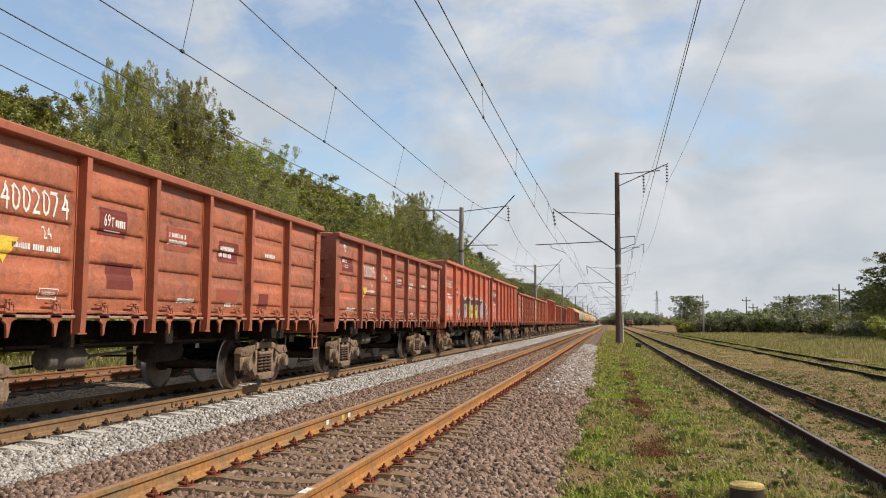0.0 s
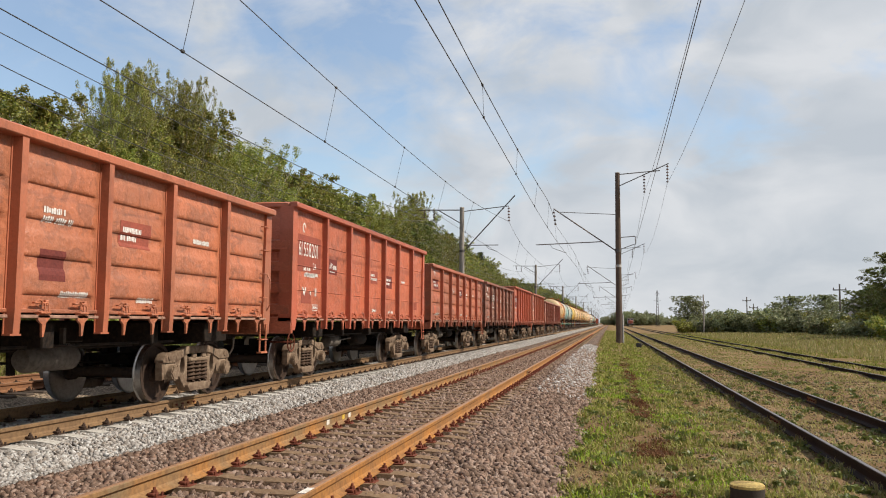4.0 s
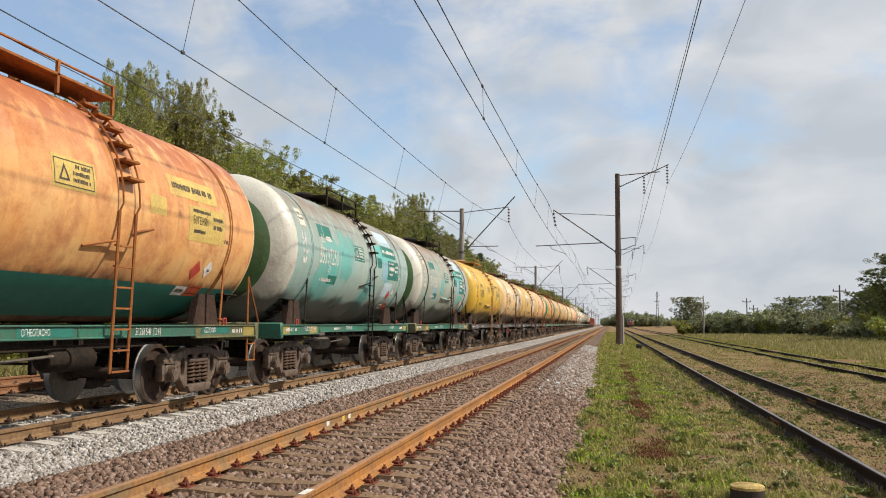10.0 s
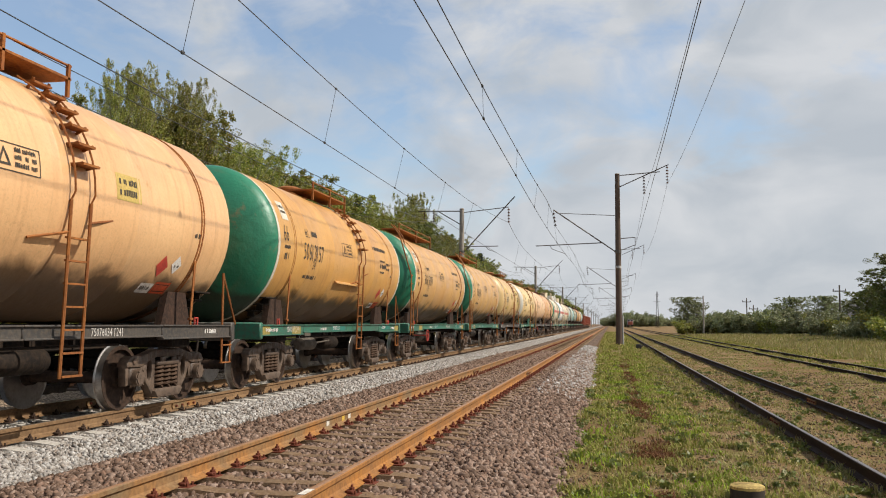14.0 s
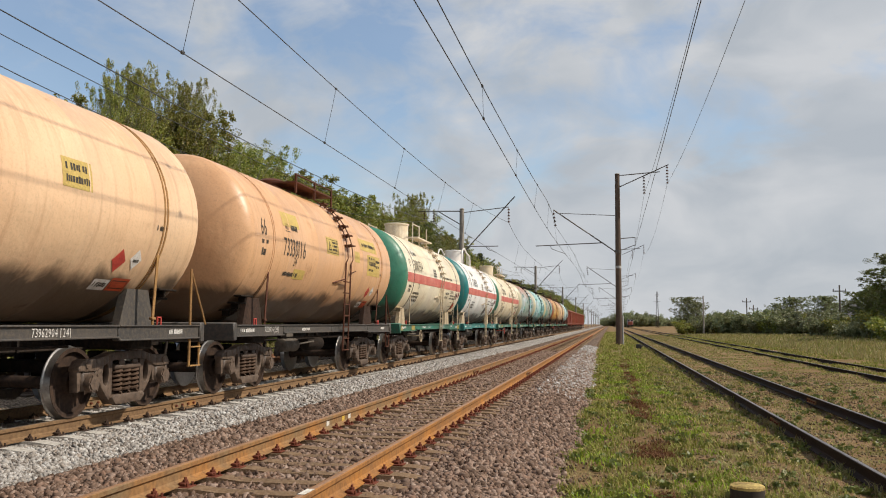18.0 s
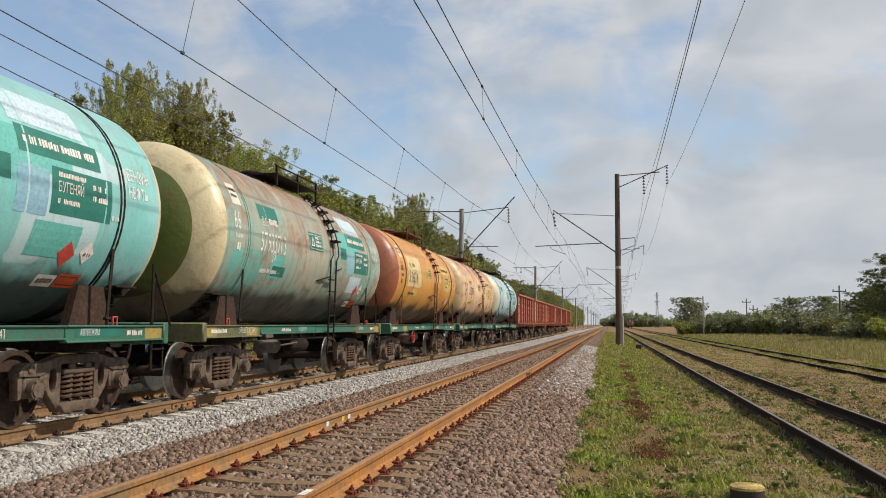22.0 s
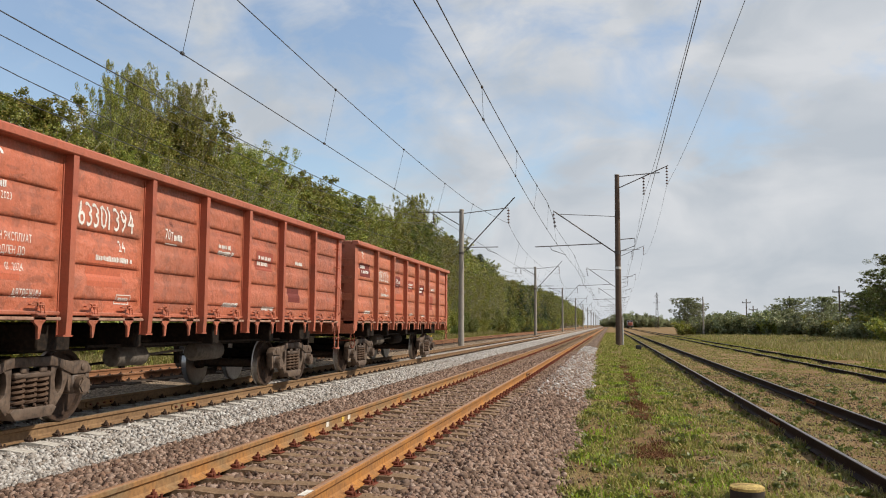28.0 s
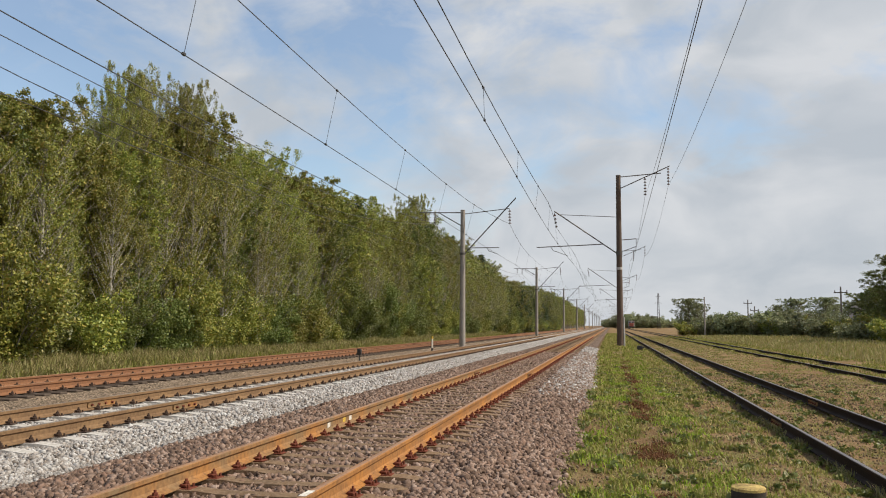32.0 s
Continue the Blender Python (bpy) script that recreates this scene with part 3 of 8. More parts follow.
track("track_near", "rusty disused main track on weathered sleepers in brown ballast", NEAR_X, -0.017, CONCRETE_ME, M_sleeper_old, M_rail_rust, M_rail_top_rust, M_clip_rust, 50, (5, 27))
track("track_main", "main track with brown rails on pale concrete sleepers", MAIN_X, 0.0, CONCRETE_ME, M_sleeper_new, M_rail_main, M_rail_top, M_clip_dark, 50, (6, 30))
track("track_far", "rusty side track in tan gravel beside the woods", FAR_X, 0.0, WOOD_ME, M_sleeper_dark, M_rail_far, M_rail_top_rust, M_clip_dark, 60, (10, 36))
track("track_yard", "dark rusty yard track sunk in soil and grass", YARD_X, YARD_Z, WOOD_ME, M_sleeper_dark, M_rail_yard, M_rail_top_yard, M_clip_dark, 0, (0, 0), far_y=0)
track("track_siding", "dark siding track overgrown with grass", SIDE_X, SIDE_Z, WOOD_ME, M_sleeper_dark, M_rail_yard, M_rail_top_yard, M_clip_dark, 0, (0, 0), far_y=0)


# ---- overhead line ----
M_concrete = two_tone("mast_concrete", (0.36, 0.33, 0.29), (0.29, 0.26, 0.23), (0.20, 0.17, 0.14), 0.9, 1.0, 16, relief=0.3)
M_concrete_dark = two_tone("stained_mast", (0.105, 0.075, 0.058), (0.15, 0.11, 0.085), (0.07, 0.05, 0.04), 0.85, 0.7, 16, relief=0.3)
M_steel = two_tone("bracket_steel", (0.10, 0.095, 0.09), (0.15, 0.14, 0.13), (0.12, 0.07, 0.05), 0.6, 2, 20, 0.4)
M_insulator = two_tone("brown_porcelain", (0.075, 0.04, 0.03), (0.10, 0.05, 0.035), None, 0.25, 3, 30, relief=0.05)
M_wire = two_tone("overhead_wire", (0.06, 0.062, 0.066), (0.09, 0.088, 0.085), None, 0.55, 2, 20, 0.5, 0.05)
M_band = two_tone("mast_band", (0.55, 0.53, 0.50), (0.42, 0.40, 0.37), None, 0.8)


def insulator(s, p, q, n=5):
    """A string of bell-shaped discs from p to q."""
    p, q = Vector(p), Vector(q)
    s.tube([p, q], 0.018, 5)
    for i in range(n):
        a = p.lerp(q, (i + 0.45) / n)
        b = p.lerp(q, (i + 0.85) / n)
        s.tube([a, b], 0.045, 8, 0.11)
    return s


MAST_YS = [59.0, 120.0, 190.0, 264.0, 338.0, 410.0, 482.0, 554.0, 626.0, 698.0, 770.0]     # masts on the main track's far side
POLE_YS = [61.5, 124.0, 193.0, 266.0, 340.0, 412.0, 484.0, 556.0, 628.0, 700.0]
WIRE_Z = 6.3
mast_x = lambda y: 0.62 + 0.012 * (y - 61.5)


def mast_left(y):
    """Mast between the main and the far track, with a bracket over each."""
    x, top = -10.33, 9.45
    m = thing("catenary_mast", "grey concrete catenary mast with steel brackets to both sides", "catenary mast", "catenary masts", at=pose(x, y, 0))
    part("pole", Shape().tube([(0, 0, -0.6), (0, 0, top)], 0.22, 14, 0.16), M_concrete, m)
    part("cap", Shape().tube([(0, 0, top), (0, 0, top + 0.05)], 0.18, 12, 0.13), M_concrete, m)
    part("tie_rod", Shape().tube([(0.1, 0, 9.2), (3.35, 0, 9.53)], 0.03, 6), M_steel, m)
    part("strut", Shape().tube([(0.14, 0, 6.34), (3.81, 0, 10.28)], 0.045, 6), M_steel, m)
    part("insulator", insulator(Shape(), (3.36, 0, 9.5), (3.38, 0, 8.42)), M_insulator, m)
    part("cross_arm", Shape().tube([(-3.2, 0, 9.36), (0, 0, 9.3)], 0.04, 6), M_steel, m)
    part("brace", Shape().tube([(-1.75, 0, 9.33), (-0.1, 0, 8.35)], 0.035, 6), M_steel, m)
    part("insulator", insulator(Shape(), (-2.05, 0, 9.33), (-2.05, 0, 8.55), 4), M_insulator, m)
    part("insulator", insulator(Shape(), (-2.75, 0, 9.33), (-2.75, 0, 8.75), 3), M_insulator, m)
    part("registration_arm", Shape().tube([(0.14, 0, 6.76), (2.62, 0, 6.76)], 0.03, 6).tube([(1.75, 0, 6.72), (1.9, 0, 6.52), (2.53, 0, WIRE_Z)], 0.02, 5), M_steel, m)
    part("collar", Shape().tube([(0, 0, 6.25), (0, 0, 6.41)], 0.205, 12), M_steel, m)
    return m


def mast_right(y):
    """Tall stained mast beside the near track, with feeder arms at its head."""
    x, top = mast_x(y), 12.1
    m = thing("catenary_mast", "tall dark stained catenary mast with bracket and feeder arms", "catenary mast", "catenary masts", at=pose(x, y, 0))
    part("pole", Shape().tube([(0, 0, GROUND - 0.4), (0, 0, top)], 0.24, 14, 0.165), M_concrete_dark, m)
    part("cap", Shape().tube([(0, 0, top), (0, 0, top + 0.05)], 0.2, 12, 0.15), M_concrete, m)
    part("tie_rod", Shape().tube([(-0.1, 0, 9.09), (-4.35, 0, 9.35)], 0.022, 6), M_steel, m)
    part("strut", Shape().tube([(-0.12, 0, 6.44), (-4.6, 0, 9.6)], 0.045, 6), M_steel, m)
    part("insulator", insulator(Shape(), (-4.6, 0, 9.5), (-4.45, 0, 8.39), 4), M_insulator, m)
    part("registration_arm", Shape().tube([(-1.05, 0, 7.14), (-5.9, 0, 6.96)], 0.035, 6).tube([(-4.85, 0, 6.95), (-4.7, 0, 6.72), (-3.69, 0, WIRE_Z + 0.05)], 0.02, 5), M_steel, m)
    part("feeder_arm", Shape().tube([(0.1, 0, 12.0), (3.0, 0, 12.2)], 0.035, 6).tube([(0.1, 0, 11.15), (3.6, 0, 12.7)], 0.035, 6), M_steel, m)
    part("insulator", insulator(Shape(), (1.87, 0, 11.95), (1.88, 0, 10.62), 6), M_insulator, m)
    part("insulator", insulator(Shape(), (3.5, 0, 12.65), (3.5, 0, 11.32), 6), M_insulator, m)
    part("lower_arm", Shape().tube([(0.1, 0, 7.42), (1.2, 0, 7.5)], 0.03, 6).tube([(1.2, 0, 7.5), (1.2, 0, 6.95), (0.1, 0, 6.55)], 0.025, 5), M_steel, m)
    part("collar", Shape().tube([(0, 0, 6.35), (0, 0, 6.6)], 0.235, 12), M_steel, m)
    part("number_band", Shape().tube([(0, 0, 5.28), (0, 0, 5.46)], 0.228, 12), M_band, m)
    part("cable_pipe", Shape().tube([(0.28, -0.05, GROUND - 0.2), (0.27, -0.05, 1.9)], 0.06, 8), M_band, m, "pale grey cable pipe")
    return m


for y in MAST_YS:
    mast_left(y)
for y in POLE_YS:
    mast_right(y)


def catenary(label, ys, cx, mx, hang, low, zig):
    """Carrier wire in sagging spans, contact wire under it, droppers between.
    cx, mx: contact and carrier across at mid-span; hang: (across, height) of the carrier at the masts; low: its mid-span height."""
    c = thing("overhead_wire", label, "overhead wire", "overhead wires")
    carry, touch, drop = [], [], []
    for k, (a, b) in enumerate(zip(ys, ys[1:])):
        for i in range(21 if b == ys[-1] else 20):
            u = i / 20
            y, q = a + (b - a) * u, 4 * u * (1 - u)
            q2 = min(1, q * 1.35)
            carry.append((hang[0] + (mx - hang[0]) * q2, y, hang[1] + (low - hang[1]) * q))
            touch.append((cx + zig * math.sin(2 * math.pi * (0.55 - u)), y, WIRE_Z))
    n = len(carry)
    part("carrier_wire", Shape().tube(carry, 0.012, 5), M_wire, c)
    part("contact_wire", Shape().tube(touch, 0.011, 5), M_wire, c)
    y = ys[1] - 50.9
    while y < 240:
        if min(abs(y - m) for m in ys) > 5:
            j = [np.interp(y, [p[1] for p in w], [p[i] for p in w]) for w in (carry, touch) for i in (0, 2)]
            drop.append(((j[0], y, j[1]), (j[2], y, j[3])))
        y += 8.0
    for p, q in drop:
        d = part("dropper", Shape().tube([p, q], 0.006, 4), M_wire, c)
        part("clamp", Shape().box(p[0] - 0.025, p[0] + 0.025, p[1] - 0.05, p[1] + 0.05, p[2] - 0.03, p[2] + 0.03, 0.008).box(q[0] - 0.025, q[0] + 0.025, q[1] - 0.05, q[1] + 0.05, q[2] - 0.02, q[2] + 0.04, 0.008), M_wire, d)
    return c


catenary("sagging carrier and contact wire over the main track", [-58.0, 1.0] + MAST_YS, -7.82, -7.46, (-6.97, 8.43), 7.78, 0.06)
catenary("sagging carrier and contact wire over the near track", [-95.0, -17.0] + POLE_YS, -3.05, -3.02, (-3.83, 8.39), 7.12, 0.14)


def feeder(ys, x, z, low, r=0.013, slope=0.0):
    pts = []
    for a, b in zip(ys, ys[1:]):
        for i in range(16):
            u = i / 16
            pts.append((x + slope * (a + (b - a) * u - 61.5), a + (b - a) * u, z + (low - z) * 4 * u * (1 - u)))
    tagged(part("feeder_wire", Shape().tube(pts, r, 5), M_wire), "thin sagging feeder wire between the masts", "wire", "feeder wires")


LEFT_YS, RIGHT_YS = [-58.0, -3.0] + MAST_YS, [-75.0, -10.0] + POLE_YS
feeder(LEFT_YS, -12.38, 8.55, 7.58, 0.015)
feeder(LEFT_YS, -12.45, 8.2, 7.09, 0.011)
feeder(LEFT_YS, -13.0, 8.6, 6.52, 0.012)
feeder(LEFT_YS, -13.0, 6.9, 6.17, 0.012)
feeder(RIGHT_YS, 2.5, 10.62, 9.6, 0.009, 0.0045)
feeder(RIGHT_YS, 4.12, 11.32, 10.1, 0.009, 0.011)
feeder(RIGHT_YS, 1.88, 7.1, 6.95, 0.010, 0.0055)


# ---- plants ----
def leaf_material(name, tones, gloss=0.5, vary=0.22):
    """Leaves, each with its own tone, that let some light through."""
    m, nt, p = material(name, gloss)
    g, ramp = nt.nodes.new("ShaderNodeNewGeometry"), nt.nodes.new("ShaderNodeValToRGB")
    ramp.color_ramp.elements[0].color, ramp.color_ramp.elements[1].color = (*tones[0], 1), (*tones[-1], 1)
    for i, c in enumerate(tones[1:-1]):
        ramp.color_ramp.elements.new((i + 1) / (len(tones) - 1)).color = (*c, 1)
    nt.links.new(g.outputs["Random Per Island"], ramp.inputs[0])
    oi, hs = nt.nodes.new("ShaderNodeObjectInfo"), nt.nodes.new("ShaderNodeHueSaturation")
    mr, mv = nt.nodes.new("ShaderNodeMapRange"), nt.nodes.new("ShaderNodeMapRange")
    mr.inputs[3].default_value, mr.inputs[4].default_value = (0.476, 0.514) if vary else (0.498, 0.502)
    mv.inputs[3].default_value, mv.inputs[4].default_value = 1 - vary, 1 + vary
    nt.links.new(oi.outputs["Random"], mr.inputs[0])
    nt.links.new(mr.outputs[0], hs.inputs["Hue"])
    nt.links.new(oi.outputs["Random"], mv.inputs[0])
    nt.links.new(mv.outputs[0], hs.inputs["Value"])
    nt.links.new(ramp.outputs[0], hs.inputs["Color"])
    nt.links.new(hs.outputs[0], p.inputs["Base Color"])
    tr, mx = nt.nodes.new("ShaderNodeBsdfTranslucent"), nt.nodes.new("ShaderNodeMixShader")
    nt.links.new(hs.outputs[0], tr.inputs[0])
    mx.inputs[0].default_value = 0.30
    nt.links.new(p.outputs[0], mx.inputs[1])
    nt.links.new(tr.outputs[0], mx.inputs[2])
    nt.links.new(mx.outputs[0], nt.nodes["Material Output"].inputs[0])
    return m


M_leaf = leaf_material("broad_leaves", ((0.051, 0.074, 0.014), (0.251, 0.279, 0.046), (0.097, 0.131, 0.021), (0.456, 0.456, 0.097), (0.160, 0.188, 0.030), (0.319, 0.319, 0.057), (0.433, 0.331, 0.085)))
M_leaf_dark = leaf_material("shrub_leaves", ((0.075, 0.105, 0.022), (0.155, 0.19, 0.04), (0.11, 0.145, 0.03), (0.25, 0.24, 0.06)))
# olive leaves paled and greyed: distance haze is put into their colour
M_leaf_hazed = leaf_material("haze_paled_leaves", ((0.15, 0.185, 0.085), (0.25, 0.27, 0.13), (0.20, 0.225, 0.11), (0.34, 0.32, 0.17)))
M_needle = leaf_material("conifer_needles", ((0.035, 0.055, 0.02), (0.05, 0.075, 0.028), (0.065, 0.09, 0.032)))
M_bark = two_tone("grey_bark", (0.24, 0.205, 0.16), (0.14, 0.12, 0.095), (0.36, 0.33, 0.28), 0.9, 3, 18, relief=0.6)
M_bark_pale = two_tone("pale_birch_bark", (0.55, 0.52, 0.45), (0.40, 0.36, 0.30), (0.10, 0.085, 0.07), 0.85, 5, 16, relief=0.4)
M_grass = leaf_material("grass_blades", ((0.10, 0.12, 0.025), (0.29, 0.29, 0.065), (0.18, 0.205, 0.04), (0.46, 0.37, 0.15), (0.26, 0.26, 0.065)), 0.7, 0.0)
M_lush = leaf_material("lush_grass_blades", ((0.14, 0.22, 0.025), (0.28, 0.38, 0.04), (0.21, 0.31, 0.03), (0.40, 0.44, 0.07)), 0.7, 0.0)
M_dead = leaf_material("dead_stalks", ((0.085, 0.035, 0.018), (0.15, 0.065, 0.03), (0.24, 0.13, 0.06)), 0.8, 0.0)
M_dry_grass = leaf_material("dry_grass_blades", ((0.24, 0.21, 0.075), (0.34, 0.28, 0.13), (0.20, 0.22, 0.055), (0.44, 0.36, 0.20)), 0.7, 0.0)


def leaf_cloud(centres, radii, count, size, seed, flat=0.6):
    """Many small leaf-shaped quads round clump centres."""
    g = np.random.default_rng(seed)
    c = g.integers(0, len(centres), count)
    d = g.normal(size=(count, 3))
    d /= np.linalg.norm(d, axis=1, keepdims=True)
    r = g.random(count) ** 0.45
    p = np.array(centres)[c] + d * (np.array(radii)[c] * r)[:, None] * np.array((1, 1, flat))
    a = g.normal(size=(count, 3)) + d * 0.4
    a /= np.linalg.norm(a, axis=1, keepdims=True)
    b = np.cross(a, g.normal(size=(count, 3)))
    b /= np.linalg.norm(b, axis=1, keepdims=True)
    s = size * (0.6 + 0.8 * g.random(count))
    L, W = a * (s * 0.62)[:, None], b * (s * 0.42)[:, None]
    V = np.stack([p - L, p + W - L * 0.1, p + L, p - W - L * 0.1], 1).reshape(-1, 3)
    F = np.arange(count * 4).reshape(-1, 4)
    k = V[:, 2] > 0.02
    V[~k, 2] = 0.02
    return V, F


def tree_meshes(h, seed, count, slim=1.0, low=0.08, size=0.15, airy=0.0):
    """Trunk with steep limbs and twigs, and a ragged crown of many small clumps along them. The tip reaches h."""
    random.seed(seed)
    s, cen, rad = Shape(), [], []
    lean = (random.uniform(-0.3, 0.3), random.uniform(-0.3, 0.3))
    trunk = [(lean[0] * t * t + 0.10 * math.sin(3 * t + seed), lean[1] * t * t + 0.10 * math.cos(4 * t + seed), h * 0.96 * t) for t in (i / 9 for i in range(10))]
    s.tube(trunk, 0.009 * h + 0.02, 8, 0.010)
    n = int(62 + h * 2)
    for i in range(n):
        t = low + (0.98 - low) * (i + random.random()) / n
        a = i * 2.4 + random.uniform(-0.5, 0.5)
        env = (0.42 + 0.58 * math.sin(math.pi * min(1.0, 0.18 + 0.75 * t))) * min(1.0, (1.02 - t) * 4.5)
        reach = slim * h * 0.165 * env * random.uniform(0.55, 1.2)
        k = min(8, int(t * 9))
        base = Vector(trunk[k]).lerp(Vector(trunk[k + 1]), t * 9 - k)
        rise = min(reach * random.uniform(0.7, 1.9), h * 0.995 - base.z)
        tip = base + Vector((math.cos(a) * reach, math.sin(a) * reach, rise))
        s.tube([base, base.lerp(tip, 0.5) + Vector((0, 0, -0.06 * reach)), tip], 0.0028 * h * (1 - t) + 0.014, 5, 0.006)
        for q in (0.25, 0.42, 0.58, 0.72, 0.85, 1.0):
            cc = base.lerp(tip, q) + Vector((random.uniform(-.34, .34), random.uniform(-.34, .34), random.uniform(-.25, .45)))
            cc.z = min(cc.z, h * 0.985)
            s.tube([base.lerp(tip, q * 0.85), cc], 0.009, 4, 0.004)
            if random.random() > airy:
                cen.append(tuple(cc))
                rad.append(random.uniform(0.14, 0.36))
            if q > 0.8 and random.random() < 0.6:
                tw = cc + Vector((random.uniform(-.3, .3), random.uniform(-.3, .3), random.uniform(0.15, 0.6)))
                tw.z = min(tw.z, h)
                s.tube([cc, tw], 0.006, 4, 0.003)
                cen.append(tuple(tw))
                rad.append(0.17)
    V, F = leaf_cloud(cen, rad, count, size, seed, 1.1)
    return s.mesh("trunk"), big_mesh("crown", V, F)


def shrub_meshes(h, w, seed, count, size=0.13):
    random.seed(seed)
    s, cen, rad = Shape(), [], []
    for i in range(14):
        a, q = i * 2.4, random.uniform(0.25, 1.0)
        tip = Vector((math.cos(a) * w * q, math.sin(a) * w * q, h * random.uniform(0.55, 1.0) * (1.15 - 0.5 * q)))
        s.tube([(0.1 * math.cos(a), 0.1 * math.sin(a), -0.1), tip * 0.5 + Vector((0, 0, 0.1)), tip], 0.03, 5, 0.006)
        for t in (0.25, 0.5, 0.75, 1.0):
            cen.append(tuple(tip * t + Vector((random.uniform(-.3, .3), random.uniform(-.3, .3), random.uniform(0, .2)))))
            rad.append(random.uniform(0.35, 0.7) * w * 0.45)
    V, F = leaf_cloud(cen, rad, count, size, seed, 0.9)
    return s.mesh("stem"), big_mesh("foliage", V, F)


def conifer_meshes(h, seed, count):
    random.seed(seed)
    s, cen, rad = Shape(), [], []
    s.tube([(0, 0, -0.1), (0, 0, h)], 0.012 * h, 7, 0.01)
    for i in range(46):
        t = 0.08 + 0.9 * i / 46
        for k in range(5):
            a = i * 1.3 + k * 1.257
            reach = h * 0.17 * (1 - t) * random.uniform(0.7, 1.15) + 0.08
            tip = Vector((math.cos(a) * reach, math.sin(a) * reach, h * t - 0.18 * reach))
            s.tube([(0, 0, h * t), tip], 0.012, 4, 0.004)
            for q in (0.35, 0.7, 1.0):
                cen.append(tuple(Vector((0, 0, h * t)).lerp(tip, q)))
                rad.append(0.22)
    V, F = leaf_cloud(cen, rad, count, 0.14, seed, 0.5)
    return s.mesh("trunk"), big_mesh("crown", V, F)


TREES = [(12.0, tree_meshes(12.0, seed, count, slim, low, 0.088 if count != 40000 else 0.062, airy)) for seed, count, slim, low, airy in (
    (11, 42000, 1.15, 0.05, 0.0), (23, 38000, 1.0, 0.05, 0.1), (37, 46000, 1.35, 0.05, 0.0), (41, 36000, 1.0, 0.06, 0.1), (59, 40000, 1.45, 0.16, 0.12), (67, 10000, 0.9, 0.12, 0.2))]
FAR_TREES = [(12.0, tree_meshes(12.0, seed, count, slim, 0.08, 0.16)) for seed, count, slim in ((12, 6000, 1.15), (24, 5500, 1.0), (38, 6500, 1.35), (42, 5000, 1.0))]
SHRUBS = [shrub_meshes(2.8, 1.5, 3, 15000, 0.07), shrub_meshes(3.4, 1.7, 5, 18000, 0.07), shrub_meshes(2.2, 1.6, 8, 14000, 0.07)]
FAR_SHRUBS = [shrub_meshes(2.8, 1.5, 4, 4200, 0.13), shrub_meshes(3.4, 1.7, 6, 4600, 0.13), shrub_meshes(2.2, 1.6, 9, 3800, 0.13)]
FIR = conifer_meshes(12.0, 77, 12000)


def plant(name, label, category, group, meshes, x, y, z, scale, turn, leaf, bark, names=("trunk", "crown"), wide=1.0):
    t = thing(name, label, category, group, at=Matrix.LocRotScale((x, y, z), Euler((0, 0, turn)), (scale * wide, scale * wide, scale)))
    part(names[0], meshes[0], bark, t)
    part(names[1], meshes[1], leaf, t)
    return t


